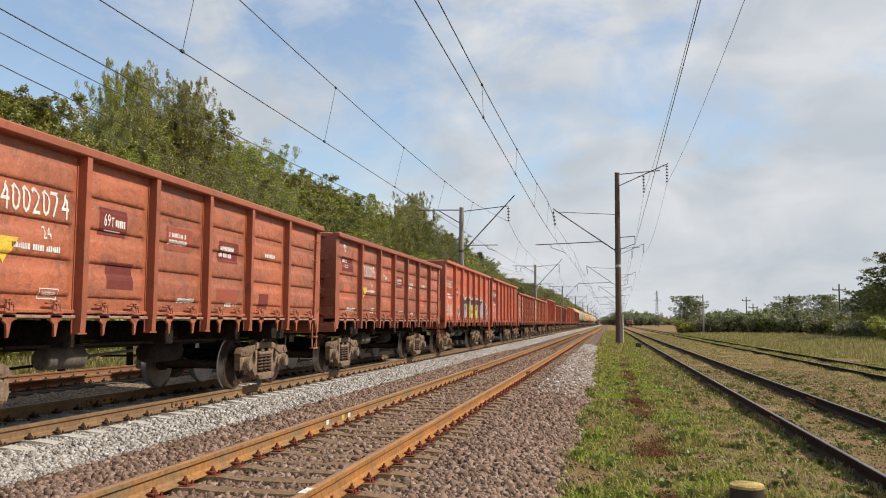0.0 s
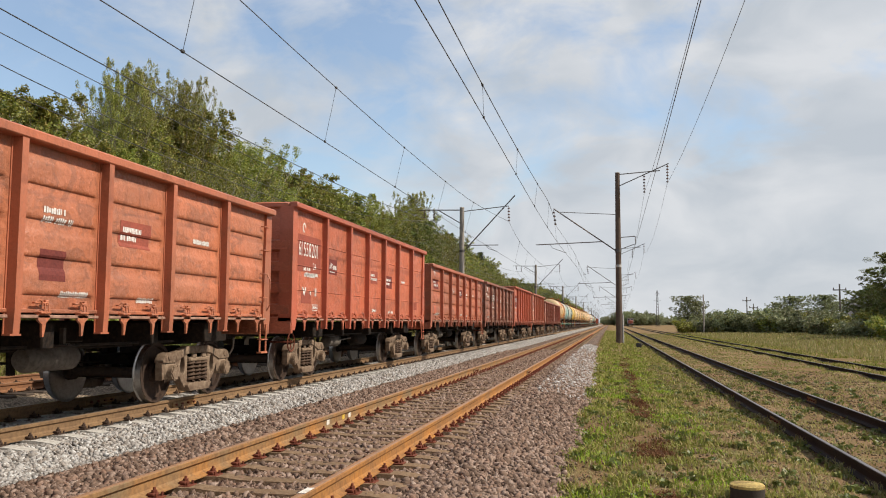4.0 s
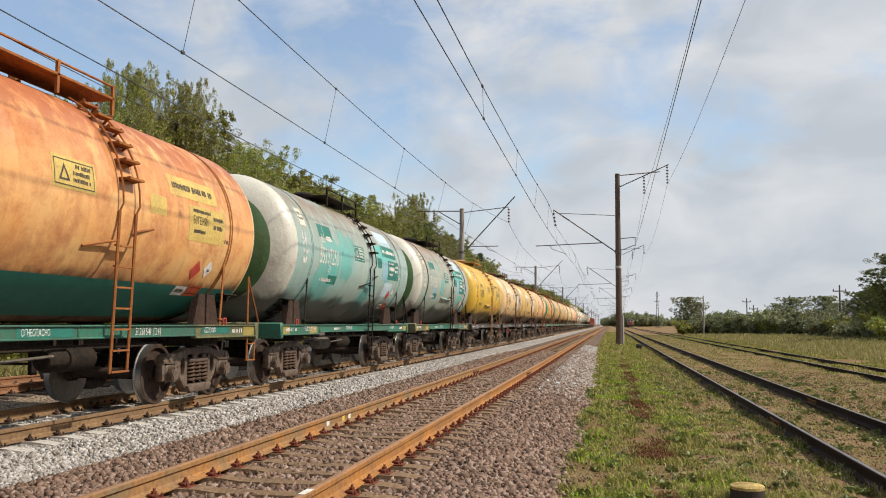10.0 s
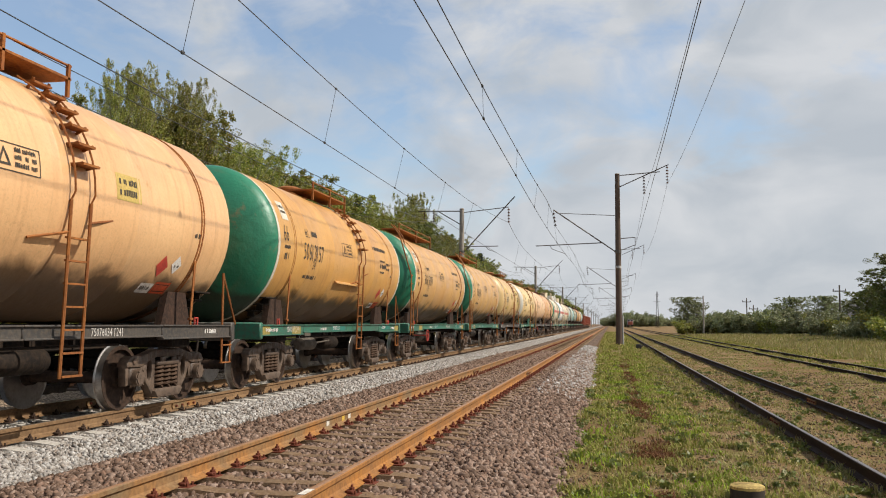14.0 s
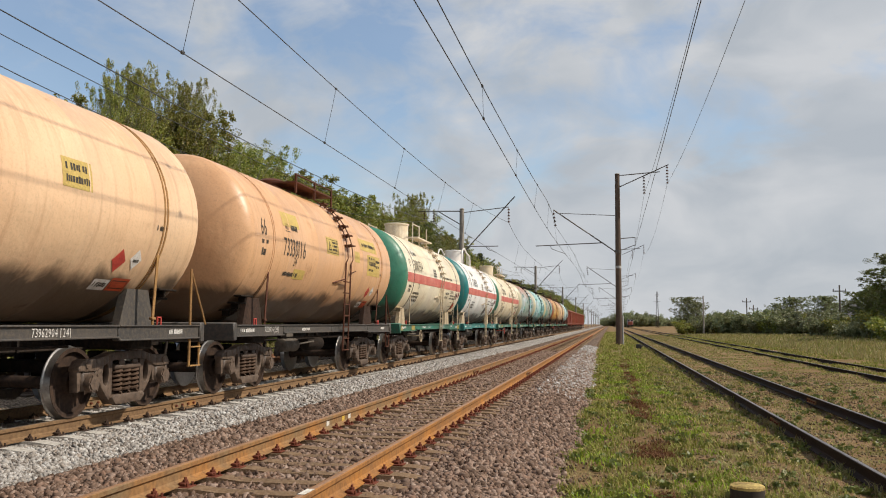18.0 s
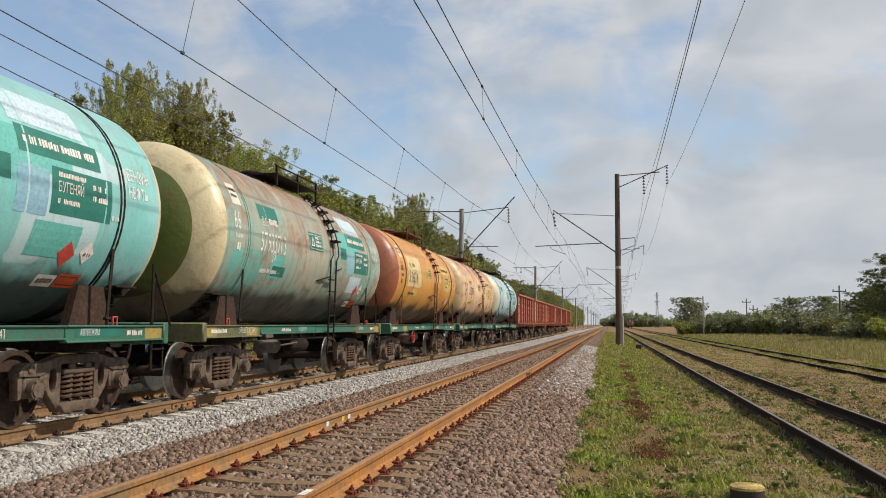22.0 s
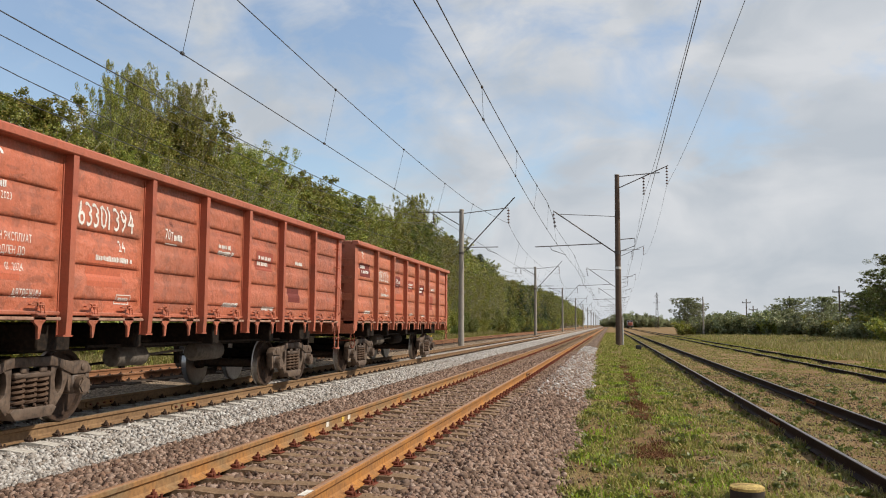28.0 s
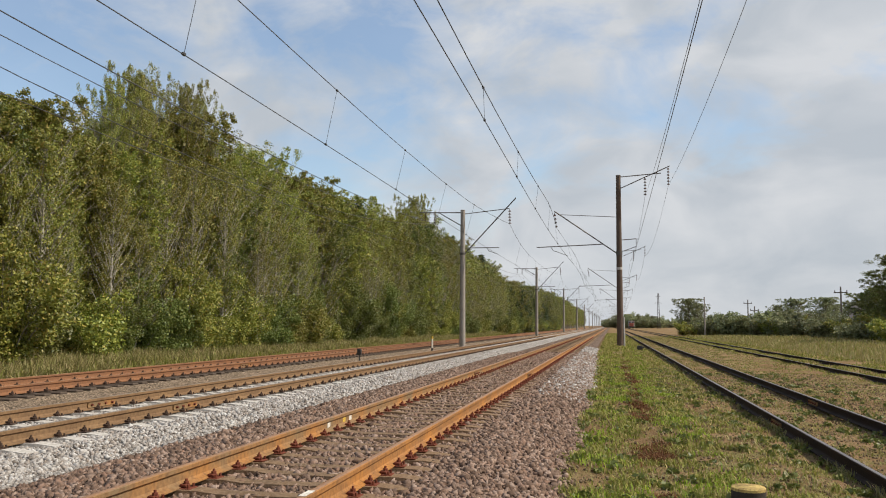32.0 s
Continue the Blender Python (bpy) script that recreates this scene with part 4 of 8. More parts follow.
def woods():
    """The edge of a broad-leaved wood along the far track."""
    random.seed(4)
    yy = (15, 25, 26.9, 28.6, 29.7, 30.6, 31.7, 33, 36, 37.2, 38.7, 40.7, 42, 44.6, 48, 51.7, 57, 61, 67, 70.5, 76, 84, 89, 93, 97, 108, 121, 139, 153, 192, 238, 310, 442, 640)
    hh = (9.2, 9.3, 9.7, 9.6, 9.3, 9.7, 10.2, 10.8, 11.2, 11.4, 11.3, 11.2, 11.0, 11.4, 11.2, 11.0, 11.4, 11.0, 10.2, 11.2, 11.6, 12.8, 13.6, 13.3, 12.5, 12.9, 12.0, 12.6, 10.8, 11.2, 12.4, 12.8, 12.2, 12)
    top = lambda x, y: 1.6 + (float(np.interp(y * 20.3 / -x, yy, hh)) - 1.6) * -x / 20.3
    rows = ((-20.3, 1.9, 1.0), (-22.6, 2.2, 0.97), (-25.5, 3.0, 0.93))
    for x, step, k in rows:
        y = 18 + random.random()
        while y < 640:
            px = x + random.uniform(-0.9, 0.9)
            h = top(px, y) * k * random.uniform(0.84, 1.02)
            i = random.randrange(6) if y < 150 else random.randrange(4)
            H, me = TREES[i] if y < 105 and x > -25 else FAR_TREES[i % 4]
            leaf = M_leaf_dark if random.random() < (0.08 if y < 75 else 0.4) else M_leaf
            plant("tree", random.choice(("slender broad-leaved tree with grey-green leaves at the wood's edge", "tall birch-like tree with yellowing leaves", "leafy aspen with a thin trunk at the wood's edge")),
                  "tree", "trees of the wood", me, px, y, GROUND + 0.2, h / H, random.uniform(0, 6.28), leaf, M_bark_pale if i % 3 == 1 else M_bark, wide=random.uniform(0.95, 1.3))
            y += step * random.uniform(0.7, 1.3) * (1 if y < 75 else 1.6 if y < 160 else 3.4)
    for x, y, h, k in ((-20.4, 32.6, 12.5, 0.5), (-20.9, 34.4, 12.5, 0.45), (-20.4, 37.2, 13.2, 0.5), (-20.6, 38.9, 12.6, 0.4), (-20.4, 31.2, 11.4, 0.45), (-20.4, 86.0, 15.0, 0.6), (-20.6, 89.5, 13.9, 0.55), (-20.5, 82.0, 13.2, 0.6), (-20.4, 71.0, 11.9, 0.5)):
        plant("tree", "tall airy aspen rising over the wood, branches showing through", "tree", "trees of the wood", TREES[4][1], x, y, GROUND + 0.2, h / 12.0, random.uniform(0, 6.28), M_leaf, M_bark, wide=k)
    y = 19.0
    while y < 300:
        i = random.randrange(3)
        plant("shrub", "dense green shrub under the wood's edge", "shrub", "shrubs of the wood", SHRUBS[i], -18.3 + random.uniform(-0.6, 0.5), y, GROUND + 0.1, random.uniform(0.75, 1.35), random.uniform(0, 6.28),
              M_leaf_dark if random.random() < 0.6 else M_leaf, M_bark, ("stem", "foliage"))
        y += random.uniform(1.2, 2.1) * (1 if y < 80 else 2.2)
    y = 21.0
    while y < 150:      # slender stems that stand out before the foliage
        plant("slender_tree", "slender pale-stemmed young tree with sparse leaves", "tree", "young trees of the wood", TREES[5][1], -18.6 + random.uniform(-0.4, 0.6), y, GROUND + 0.15, random.uniform(0.45, 0.68) * (1.0 if y < 32 else 1.2), random.uniform(0, 6.28), M_leaf, M_bark_pale, wide=random.uniform(0.7, 1.0))
        y += random.uniform(1.0, 2.6) * (1 if y < 80 else 1.6)
    y = 20.0
    while y < 170:      # young trees before the tall ones
        i = random.randrange(4)
        plant("sapling", "young broad-leaved tree before the wood", "tree", "young trees of the wood", TREES[i][1], -19.3 + random.uniform(-0.5, 0.5), y, GROUND + 0.15, random.uniform(0.36, 0.72), random.uniform(0, 6.28), M_leaf if random.random() < 0.7 else M_leaf_dark, M_bark_pale, wide=random.uniform(1.0, 1.4))
        y += random.uniform(1.7, 2.8) * (1 if y < 80 else 1.7)
    for n, (x, y, h) in enumerate(((-20.5, 66.8, 12.2), (-21.5, 70.5, 10.6), (-22.0, 61.5, 10.4), (-20.0, 131, 13.0), (-19.2, 158, 14.0), (-18.9, 166, 13.0), (-19, 171, 14.2), (-18.9, 179, 13.2), (-19, 187, 14.4), (-18.9, 196, 13.4), (-19, 205, 14.6), (-18.9, 214, 13.8), (-19, 224, 15), (-18.9, 236, 14), (-19, 248, 15), (-18.9, 262, 15), (-19, 280, 15))):
        plant("fir_tree", "dark narrow fir standing among broad-leaved trees", "tree", "firs of the wood", FIR, x - random.uniform(0, 2.0) * (n > 3), y, GROUND + 0.2, h / 12.0 * (random.uniform(0.62, 0.85) if n > 3 else 1.0), random.uniform(0, 6), M_needle, M_bark, wide=1.9 if n > 3 else 1.15)


woods()


def bushes():
    """Scrub and trees beyond the field."""
    random.seed(9)
    # bearing to the right of the tracks in degrees, distance, height
    for k in range(64):
        b = 4.6 + 12.4 * k / 63 + random.uniform(-0.15, 0.15)
        d = float(np.interp(b, (4.6, 10, 14, 17), (165, 150, 120, 92))) * random.uniform(0.95, 1.08)
        h = float(np.interp(b, (4.6, 6, 8, 10, 12, 14.5, 17), (3.6, 4.2, 4.7, 5.1, 4.5, 3.7, 3.6))) * random.uniform(0.8, 1.12)
        i = random.randrange(3)
        plant("bush", "olive-green bush at the edge of the field", "bush", "bushes beyond the field", FAR_SHRUBS[i], d * math.sin(radians(b)), d * math.cos(radians(b)), GROUND, 0.86 * h / (2.8, 3.4, 2.2)[i], random.uniform(0, 6),
              M_leaf_hazed if k % 3 else M_leaf, M_bark, ("stem", "foliage"), 1.1)
    for b, d, h, i in ((5.0, 175, 7.2, 2), (5.5, 180, 6.4, 0), (11.3, 160, 6.6, 2), (13.0, 150, 6.5, 2), (13.6, 165, 5.8, 0), (15.2, 125, 6.2, 2), (16.0, 118, 6.8, 0), (16.3, 125, 6.4, 2), (17.35, 104, 8.2, 2), (17.9, 100, 9.4, 2), (16.9, 120, 5.6, 1), (14.5, 135, 5.4, 1), (10.5, 170, 5.8, 1)):
        # beyond 130 m the leaf colour itself carries the haze
        plant("tree", "rounded dark green tree beyond the field", "tree", "trees beyond the field", TREES[i][1], d * math.sin(radians(b)), d * math.cos(radians(b)), GROUND, h / 12, random.uniform(0, 6), M_leaf_hazed if d > 130 else M_leaf_dark, M_bark, wide=2.0)
    for k in range(46):      # far woods on the horizon
        b, d = -0.4 + 7.2 * k / 45, random.uniform(560, 680)
        h = random.uniform(8.5, 11.5) * (1.15 if 0.5 < b < 2.6 else 0.8)
        plant("tree", "distant dark tree on the horizon", "tree", "far woods", FAR_SHRUBS[k % 3], d * math.sin(radians(b)), d * math.cos(radians(b)), GROUND, h / 3.2, random.uniform(0, 6), M_leaf_hazed, M_bark, wide=1.2)


bushes()


def blades(name, label, mat, x, y, h, width, seed, z=None, lean=0.5):
    """Grass blades, each a bent strip of three triangles."""
    g = np.random.default_rng(seed)
    n = len(x)
    a = g.random(n) * 6.283
    d = np.stack([np.cos(a), np.sin(a), np.zeros(n)], -1)
    w = np.stack([-np.sin(a), np.cos(a), np.zeros(n)], -1) * width[:, None]
    hh = h * (0.5 + 0.8 * g.random(n))
    base = np.stack([x, y, ground_z(x, y) - 0.012 if z is None else z], -1)
    up = np.array((0, 0, 1.0))
    k = lean * (0.3 + g.random(n))
    m = base + up * (hh * 0.6)[:, None] + d * (hh * k * 0.3)[:, None]
    t = base + up * (hh * (1 - 0.25 * k))[:, None] + d * (hh * k * 0.9)[:, None]
    V = np.stack([base - w, base + w, m + w * 0.8, m - w * 0.8, t], 1).reshape(-1, 3)
    o = 5 * np.arange(n)[:, None]
    F = np.concatenate([o + (0, 1, 2), o + (0, 2, 3), o + (3, 2, 4)], 0)
    return tagged(part(name, big_mesh(name, V, F), mat), label, "grass", kind="stuff")


def grasses():
    g = np.random.default_rng(12)

    def patchy(n, x0, x1, y0, y1, power, scale, keep, seed):
        x, y = x0 + (x1 - x0) * g.random(n), y0 + (y1 - y0) * g.random(n) ** power
        v = np.array([noise.noise((p * scale, q * scale, seed)) for p, q in zip(x, y)])
        k = v + g.uniform(-0.45, 0.45, n) > keep(x) if callable(keep) else v + g.uniform(-0.45, 0.45, n) > keep
        return x[k], y[k]
    x, y = patchy(300000, -0.75, 2.6, 5.2, 150, 2.6, 1.9, lambda x: 0.20 + 0.3 * np.clip((-0.25 - x) / 0.5, 0, 1) + 0.26 * np.clip((x - 1.0) / 1.0, 0, 1) + 0.25 * np.exp(-((x - 0.55) / 0.2) ** 2), 1)
    blades("grass", "short green grass tufts on bare soil", M_grass, x, y, (0.05 + 0.04 * g.random(len(x))) * (1 + y * 0.012), 0.005 + 0.0004 * y, 1, lean=0.9)
    x, y = patchy(90000, -0.6, 1.5, 7, 60, 2.2, 0.75, lambda x: 0.34 + 0.4 * np.clip((-0.2 - x) / 0.5, 0, 1) + 0.5 * (np.abs(x - 0.55) < 0.13), 21)
    blades("grass", "lush bright green grass patches beside the ballast", M_lush, x, y, 0.05 + 0.05 * g.random(len(x)), 0.005 + 0.0004 * y, 11, lean=0.8)
    x, y = patchy(40000, -0.7, 2.5, 5.4, 60, 2.2, 1.6, 0.15, 9)
    blades("grass", "dry straw lying over the soil", M_dry_grass, x, y, np.full(len(x), 0.07), 0.004 + 0.0003 * y, 12, lean=1.6)
    x, y = patchy(110000, 1.4, 8.6, 6, 150, 2.4, 1.2, 0.14, 2)
    blades("grass", "thin dry grass between the yard tracks", M_dry_grass, x, y, np.full(len(x), 0.06), 0.005 + 0.0005 * y, 2, lean=1.0)
    x, y = patchy(45000, 2.3, 8.6, 6, 150, 2.4, 0.9, 0.26, 6)
    blades("grass", "short green grass between the yard tracks", M_grass, x, y, np.full(len(x), 0.06), 0.005 + 0.0005 * y, 6, lean=0.9)
    x, y = patchy(50000, 8.3, 13.5, 14, 150, 1.8, 0.4, -0.2, 3)
    blades("grass", "short green grass beside the siding rails", M_grass, x, y, np.where(np.abs(np.abs(x - SIDE_X) - 0.8) < 0.35, 0.06, 0.10), 0.008 + 0.0005 * y, 3)
    x, y = patchy(110000, 12.5, 48, 25, 150, 1.3, 0.12, -0.45, 4)
    blades("tall_grass", "tall half-dry grass of the field", M_dry_grass, x, y, 0.14 + 0.34 * g.random(len(x)) ** 2.5, 0.010 + 0.0003 * y, 4)
    x, y = patchy(60000, 12.5, 48, 25, 150, 1.3, 0.2, 0.05, 44)
    blades("tall_grass", "green grass patches in the field", M_grass, x, y, 0.12 + 0.25 * g.random(len(x)) ** 2, 0.010 + 0.0003 * y, 45)
    x, y = patchy(80000, -18.2, -15.0, 18, 130, 1.7, 0.5, -0.6, 5)
    blades("tall_grass", "tall pale grass strip before the wood", M_dry_grass, x, y, np.full(len(x), 0.62) * np.interp(x, (-18.2, -16, -15.0), (1.3, 1.0, 0.35)), 0.012 + 0.0004 * y, 5)
    x, y = patchy(40000, -18.3, -15.2, 18, 130, 1.7, 0.35, -0.1, 55)
    blades("tall_grass", "tall green grass before the wood", M_grass, x, y, np.full(len(x), 0.55), 0.012 + 0.0004 * y, 56)
    # broad-leaved weeds low on the ground
    n = 700
    cx, cy = g.uniform(-0.6, 6.5, n), 5.5 + 30 * g.random(n) ** 1.6
    V, F = leaf_cloud(np.stack([cx, cy, np.full(n, 0.55)], -1), g.uniform(0.05, 0.16, n), n * 30, 0.055, 31, 0.4)
    V[:, 2] += np.repeat(ground_z(V[::4, 0], V[::4, 1]), 4) - 0.525
    tagged(part("weeds", big_mesh("weeds", V, F), M_leaf_dark), "low broad-leaved weeds in the soil", "weeds", kind="stuff")
    x, y = g.normal(0.58, 0.12, 26000), 6 + 34 * g.random(26000) ** 1.4
    k = np.array([noise.noise((0.0, q * 0.45, 5)) + 0.5 * noise.noise((p * 3, q * 2.2, 8)) for p, q in zip(x, y)]) > 0.02
    x, y = x[k], y[k]
    blades("dead_weeds", "line of brown dead weeds in the grass", M_dead, x, y, np.full(len(x), 0.09), np.full(len(x), 0.007), 8, lean=1.3)
    x, y = np.concatenate([2.86 - g.random(5000) * 0.12, 4.5 + g.random(5000) * 0.15, 2.99 + g.random(5000) * 0.2]), np.tile(5.5 + 60 * g.random(5000) ** 1.7, 3)
    k = np.array([noise.noise((p, q * 1.1, 15)) for p, q in zip(x, y)]) > 0.05
    blades("grass", "dry tufts along the yard rails", M_dry_grass, x[k], y[k], np.full(k.sum(), 0.13), 0.004 + 0.0003 * y[k], 14, lean=0.8)


grasses()


# ---- wagons ----
M_cradle = two_tone("sooty_cradle", (0.028, 0.02, 0.016), (0.05, 0.03, 0.022), (0.09, 0.05, 0.035), 0.7, 2, 18)
M_under = two_tone("underframe_black", (0.011, 0.009, 0.008), (0.02, 0.015, 0.012), (0.045, 0.03, 0.02), 0.75, 1.5, 16, relief=0.3)
M_bogie = two_tone("dusty_cast_steel", (0.235, 0.165, 0.112), (0.125, 0.082, 0.056), (0.31, 0.23, 0.16), 0.8, 2.2, 14, relief=0.4)
M_bogie_dark = two_tone("oily_cast_steel", (0.085, 0.055, 0.038), (0.145, 0.10, 0.07), (0.025, 0.017, 0.013), 0.6, 2.2, 14, relief=0.4)
M_spring = two_tone("rusty_spring", (0.12, 0.075, 0.05), (0.075, 0.048, 0.035), None, 0.7, 3, 24)
M_wheel = two_tone("rusty_wheel", (0.055, 0.036, 0.027), (0.032, 0.022, 0.018), (0.085, 0.052, 0.034), 0.7, 2.5, 18)
M_tread = two_tone("polished_tread", (0.52, 0.50, 0.48), (0.40, 0.38, 0.36), (0.3, 0.27, 0.25), 0.32, 2, 20, 0.9, 0.05)
M_cylinder = two_tone("greasy_cylinder", (0.17, 0.145, 0.12), (0.10, 0.085, 0.07), None, 0.7, 2.5, 18)
M_dust = two_tone("dusty_hatch", (0.42, 0.27, 0.20), (0.30, 0.16, 0.115), (0.16, 0.08, 0.055), 0.9, 3, 20)
M_white_mark = two_tone("white_stencil", (0.78, 0.76, 0.72), (0.62, 0.60, 0.56), (0.45, 0.36, 0.31), 0.7, 5, 40, relief=0.05)
M_black_mark = two_tone("black_stencil", (0.035, 0.032, 0.03), (0.06, 0.055, 0.05), (0.16, 0.13, 0.09), 0.7, 5, 40, relief=0.05)
M_grey_patch = two_tone("maroon_primer_patch", (0.20, 0.05, 0.04), (0.15, 0.042, 0.036), None, 0.7, 3, 30, relief=0.05)
M_number_field = two_tone("dull_number_field", (0.34, 0.09, 0.06), (0.28, 0.08, 0.055), None, 0.7, 3, 30, relief=0.05)
M_touch_up = two_tone("fresh_red_touch_up", (0.52, 0.13, 0.06), (0.44, 0.11, 0.055), None, 0.6, 3, 30, relief=0.05)
M_red_mark = two_tone("red_label", (0.55, 0.06, 0.04), (0.42, 0.05, 0.035), None, 0.6, 5, 40, relief=0.05)
M_orange_plate = two_tone("orange_red_plate", (0.62, 0.09, 0.02), (0.5, 0.07, 0.02), None, 0.5, 5, 40, relief=0.05)
M_yellow_mark = two_tone("yellow_label", (0.72, 0.50, 0.05), (0.60, 0.40, 0.05), None, 0.6, 5, 40, relief=0.05)

MESH = {}


def cached(key, make, smooth=40):
    """A shape that is built once and shared by all wagons."""
    if key not in MESH:
        s = make()
        MESH[key] = s.mesh(key, smooth) if isinstance(s, Shape) else s
    return MESH[key]


def wheel_shape():
    """A solid wheel on the axle's line: hub, thin dished plate, thick rim with flange."""
    return Shape().lathe([(0.60, 0.10), (0.60, 0.135), (0.725, 0.15), (0.745, 0.16), (0.765, 0.30), (0.735, 0.415), (0.722, 0.425), (0.722, 0.49), (0.728, 0.503), (0.742, 0.503), (0.752, 0.482),
                          (0.852, 0.472), (0.852, 0.415), (0.80, 0.405), (0.79, 0.30), (0.80, 0.165), (0.86, 0.15), (0.86, 0.10)], 40, 0)


def tread_ring():
    return Shape().lathe([(0.7215, 0.44), (0.7205, 0.488), (0.728, 0.5045), (0.742, 0.5045), (0.752, 0.4835), (0.845, 0.4745), (0.845, 0.470), (0.73, 0.47), (0.73, 0.44)], 40, 0)


def frame_side():
    """Cast bogie side: arched top chord, sloped arms, spring nest, pedestals over the boxes."""
    s = Shape()
    half = [(0.0, 0.88, 0.76), (0.34, 0.88, 0.76), (0.48, 0.85, 0.74), (0.60, 0.82, 0.69), (0.78, 0.79, 0.63), (1.0, 0.80, 0.63), (1.10, 0.77, 0.64), (1.17, 0.68, 0.64)]
    for k in (-1, 1):
        for (ya, ta, ba), (yb, tb, bb) in zip(half, half[1:]):
            s.prism([(k * ya, ba), (k * yb, bb), (k * yb, tb), (k * ya, ta)], 0, -0.075, 0.085)
        s.prism([(k * 1.17, 0.68), (k * 1.08, 0.66), (k * 1.085, 0.38), (k * 1.15, 0.36)], 0, -0.06, 0.06)
        s.prism([(k * 0.78, 0.66), (k * 0.70, 0.68), (k * 0.715, 0.42), (k * 0.765, 0.40)], 0, -0.06, 0.06)
        # web plate with an oval window
        inner = [(0.515 + 0.078 * math.cos(a), 0.57 + 0.17 * math.sin(a)) for a in (math.pi / 4 * i for i in range(8))]
        outer = [(0.70, 0.57), (0.76, 0.75), (0.52, 0.83), (0.36, 0.80), (0.36, 0.57), (0.355, 0.27), (0.43, 0.20), (0.62, 0.40)]
        v = [(x, k * y, z) for x in (-0.07, 0.062) for loop in (inner, outer) for y, z in loop]
        f = []
        for i in range(8):
            j = (i + 1) % 8
            f += [(i, j, 8 + j, 8 + i), (16 + i, 24 + i, 24 + j, 16 + j), (i, 16 + i, 16 + j, j), (8 + i, 8 + j, 24 + j, 24 + i)]
        s.add(v, f)
        s.tube([(0.085, k * 0.98, 0.72), (0.10, k * 0.98, 0.72)], 0.05, 8)
    s.prism([(-0.42, 0.24), (-0.33, 0.14), (0.33, 0.14), (0.42, 0.24), (0.36, 0.275), (-0.36, 0.275)], 0, -0.10, 0.115)
    s.box(-0.10, 0.10, -0.33, 0.33, 0.62, 0.70, 0.02)
    for k in (-1, 1):
        s.box(0.06, 0.105, k * 0.17 - 0.07, k * 0.17 + 0.07, 0.68, 0.76, 0.015)
    return s


def cast_frame():
    """The side frame with its edges rounded as cast steel has them."""
    me = frame_side().mesh("side_frame")
    bm = bmesh.new()
    bm.from_mesh(me)
    bmesh.ops.bevel(bm, geom=[e for e in bm.edges if e.calc_face_angle(0) > 0.5], offset=0.016, segments=2, profile=0.5, affect="EDGES", clamp_overlap=True)
    bm.to_mesh(me)
    bm.free()
    me.shade_smooth()
    me.set_sharp_from_angle(angle=radians(50))
    return me


def spring_nest():
    s = Shape()
    for yy in (-0.215, 0.0, 0.215):
        pts = [(0.015 + 0.085 * math.cos(a), yy + 0.085 * math.sin(a), 0.285 + 0.33 * a / (2 * math.pi * 5.2)) for a in (2 * math.pi * 5.2 * i / 62 for i in range(63))]
        s.tube(pts, 0.022, 5)
    return s


def axle_box():
    s = Shape()
    s.box(-0.12, 0.08, -0.145, 0.145, 0.37, 0.63, 0.03)
    s.tube([(0.07, 0, 0.475), (0.16, 0, 0.475)], 0.125, 14)
    s.tube([(0.16, 0, 0.475), (0.175, 0, 0.475)], 0.10, 12)
    for a in range(6):
        c, d = 0.112 * math.cos(a * 1.047), 0.112 * math.sin(a * 1.047)
        s.tube([(0.16, c, 0.475 + d), (0.178, c, 0.475 + d)], 0.014, 5)
    return s


def bolster():
    s = Shape()
    s.box(-0.95, 0.95, -0.22, 0.22, 0.55, 0.74, 0.03)
    s.box(-0.25, 0.25, -0.25, 0.25, 0.74, 0.90, 0.02)
    for k in (-1, 1):
        s.box(-1.0, 1.0, k * 0.62 - 0.05, k * 0.62 + 0.05, 0.36, 0.46, 0.015)       # brake beam
        s.box(k * 0.76 - 0.05, k * 0.76 + 0.05, -0.56, -0.40, 0.35, 0.72, 0.02)
        s.box(k * 0.76 - 0.05, k * 0.76 + 0.05, 0.40, 0.56, 0.35, 0.72, 0.02)
        s.box(k * 0.6 - 0.08, k * 0.6 + 0.08, -0.15, 0.15, 0.74, 0.88, 0.02)
    return s


def bogie(w, y, dark, wheels):
    mat = M_bogie_dark if dark else M_bogie
    b = part("bogie", cached("bolster", bolster), M_under, w, at=pose(0, y, 0))
    for k in (-1, 1):
        rot = 0 if k > 0 else 180
        part("side_frame", cached("side_frame", cast_frame), mat, b, at=pose(k * 1.02, 0, 0, 0, 0, rot))
        part("spring", cached("spring", spring_nest), M_spring, b, at=pose(k * 1.02, 0, 0, 0, 0, rot))
        for j in (-1, 1):
            part("axle_box", cached("axle_box", axle_box), mat, b, at=pose(k * 1.02, j * 0.925, 0, 0, 0, rot))
    for j in (-1, 1):
        a = part("wheelset", cached("axle", lambda: Shape().lathe([(-1.08, 0.065), (-0.88, 0.08), (-0.86, 0.10), (-0.6, 0.10), (-0.55, 0.083), (0.55, 0.083), (0.6, 0.10), (0.86, 0.10), (0.88, 0.08), (1.08, 0.065)], 16, 0)),
                 M_wheel, w, at=pose(0, y + j * 0.925, 0.475))
        for k in (-1, 1):
            rot = 0 if k > 0 else 180
            wh = part("wheel", cached("wheel", wheel_shape), M_wheel, a, at=pose(0, 0, 0, 0, 0, rot))
            part("tread", cached("tread", tread_ring), M_tread, a, at=pose(0, 0, 0, 0, 0, rot))
        wheels.append((a, y + j * 0.925))


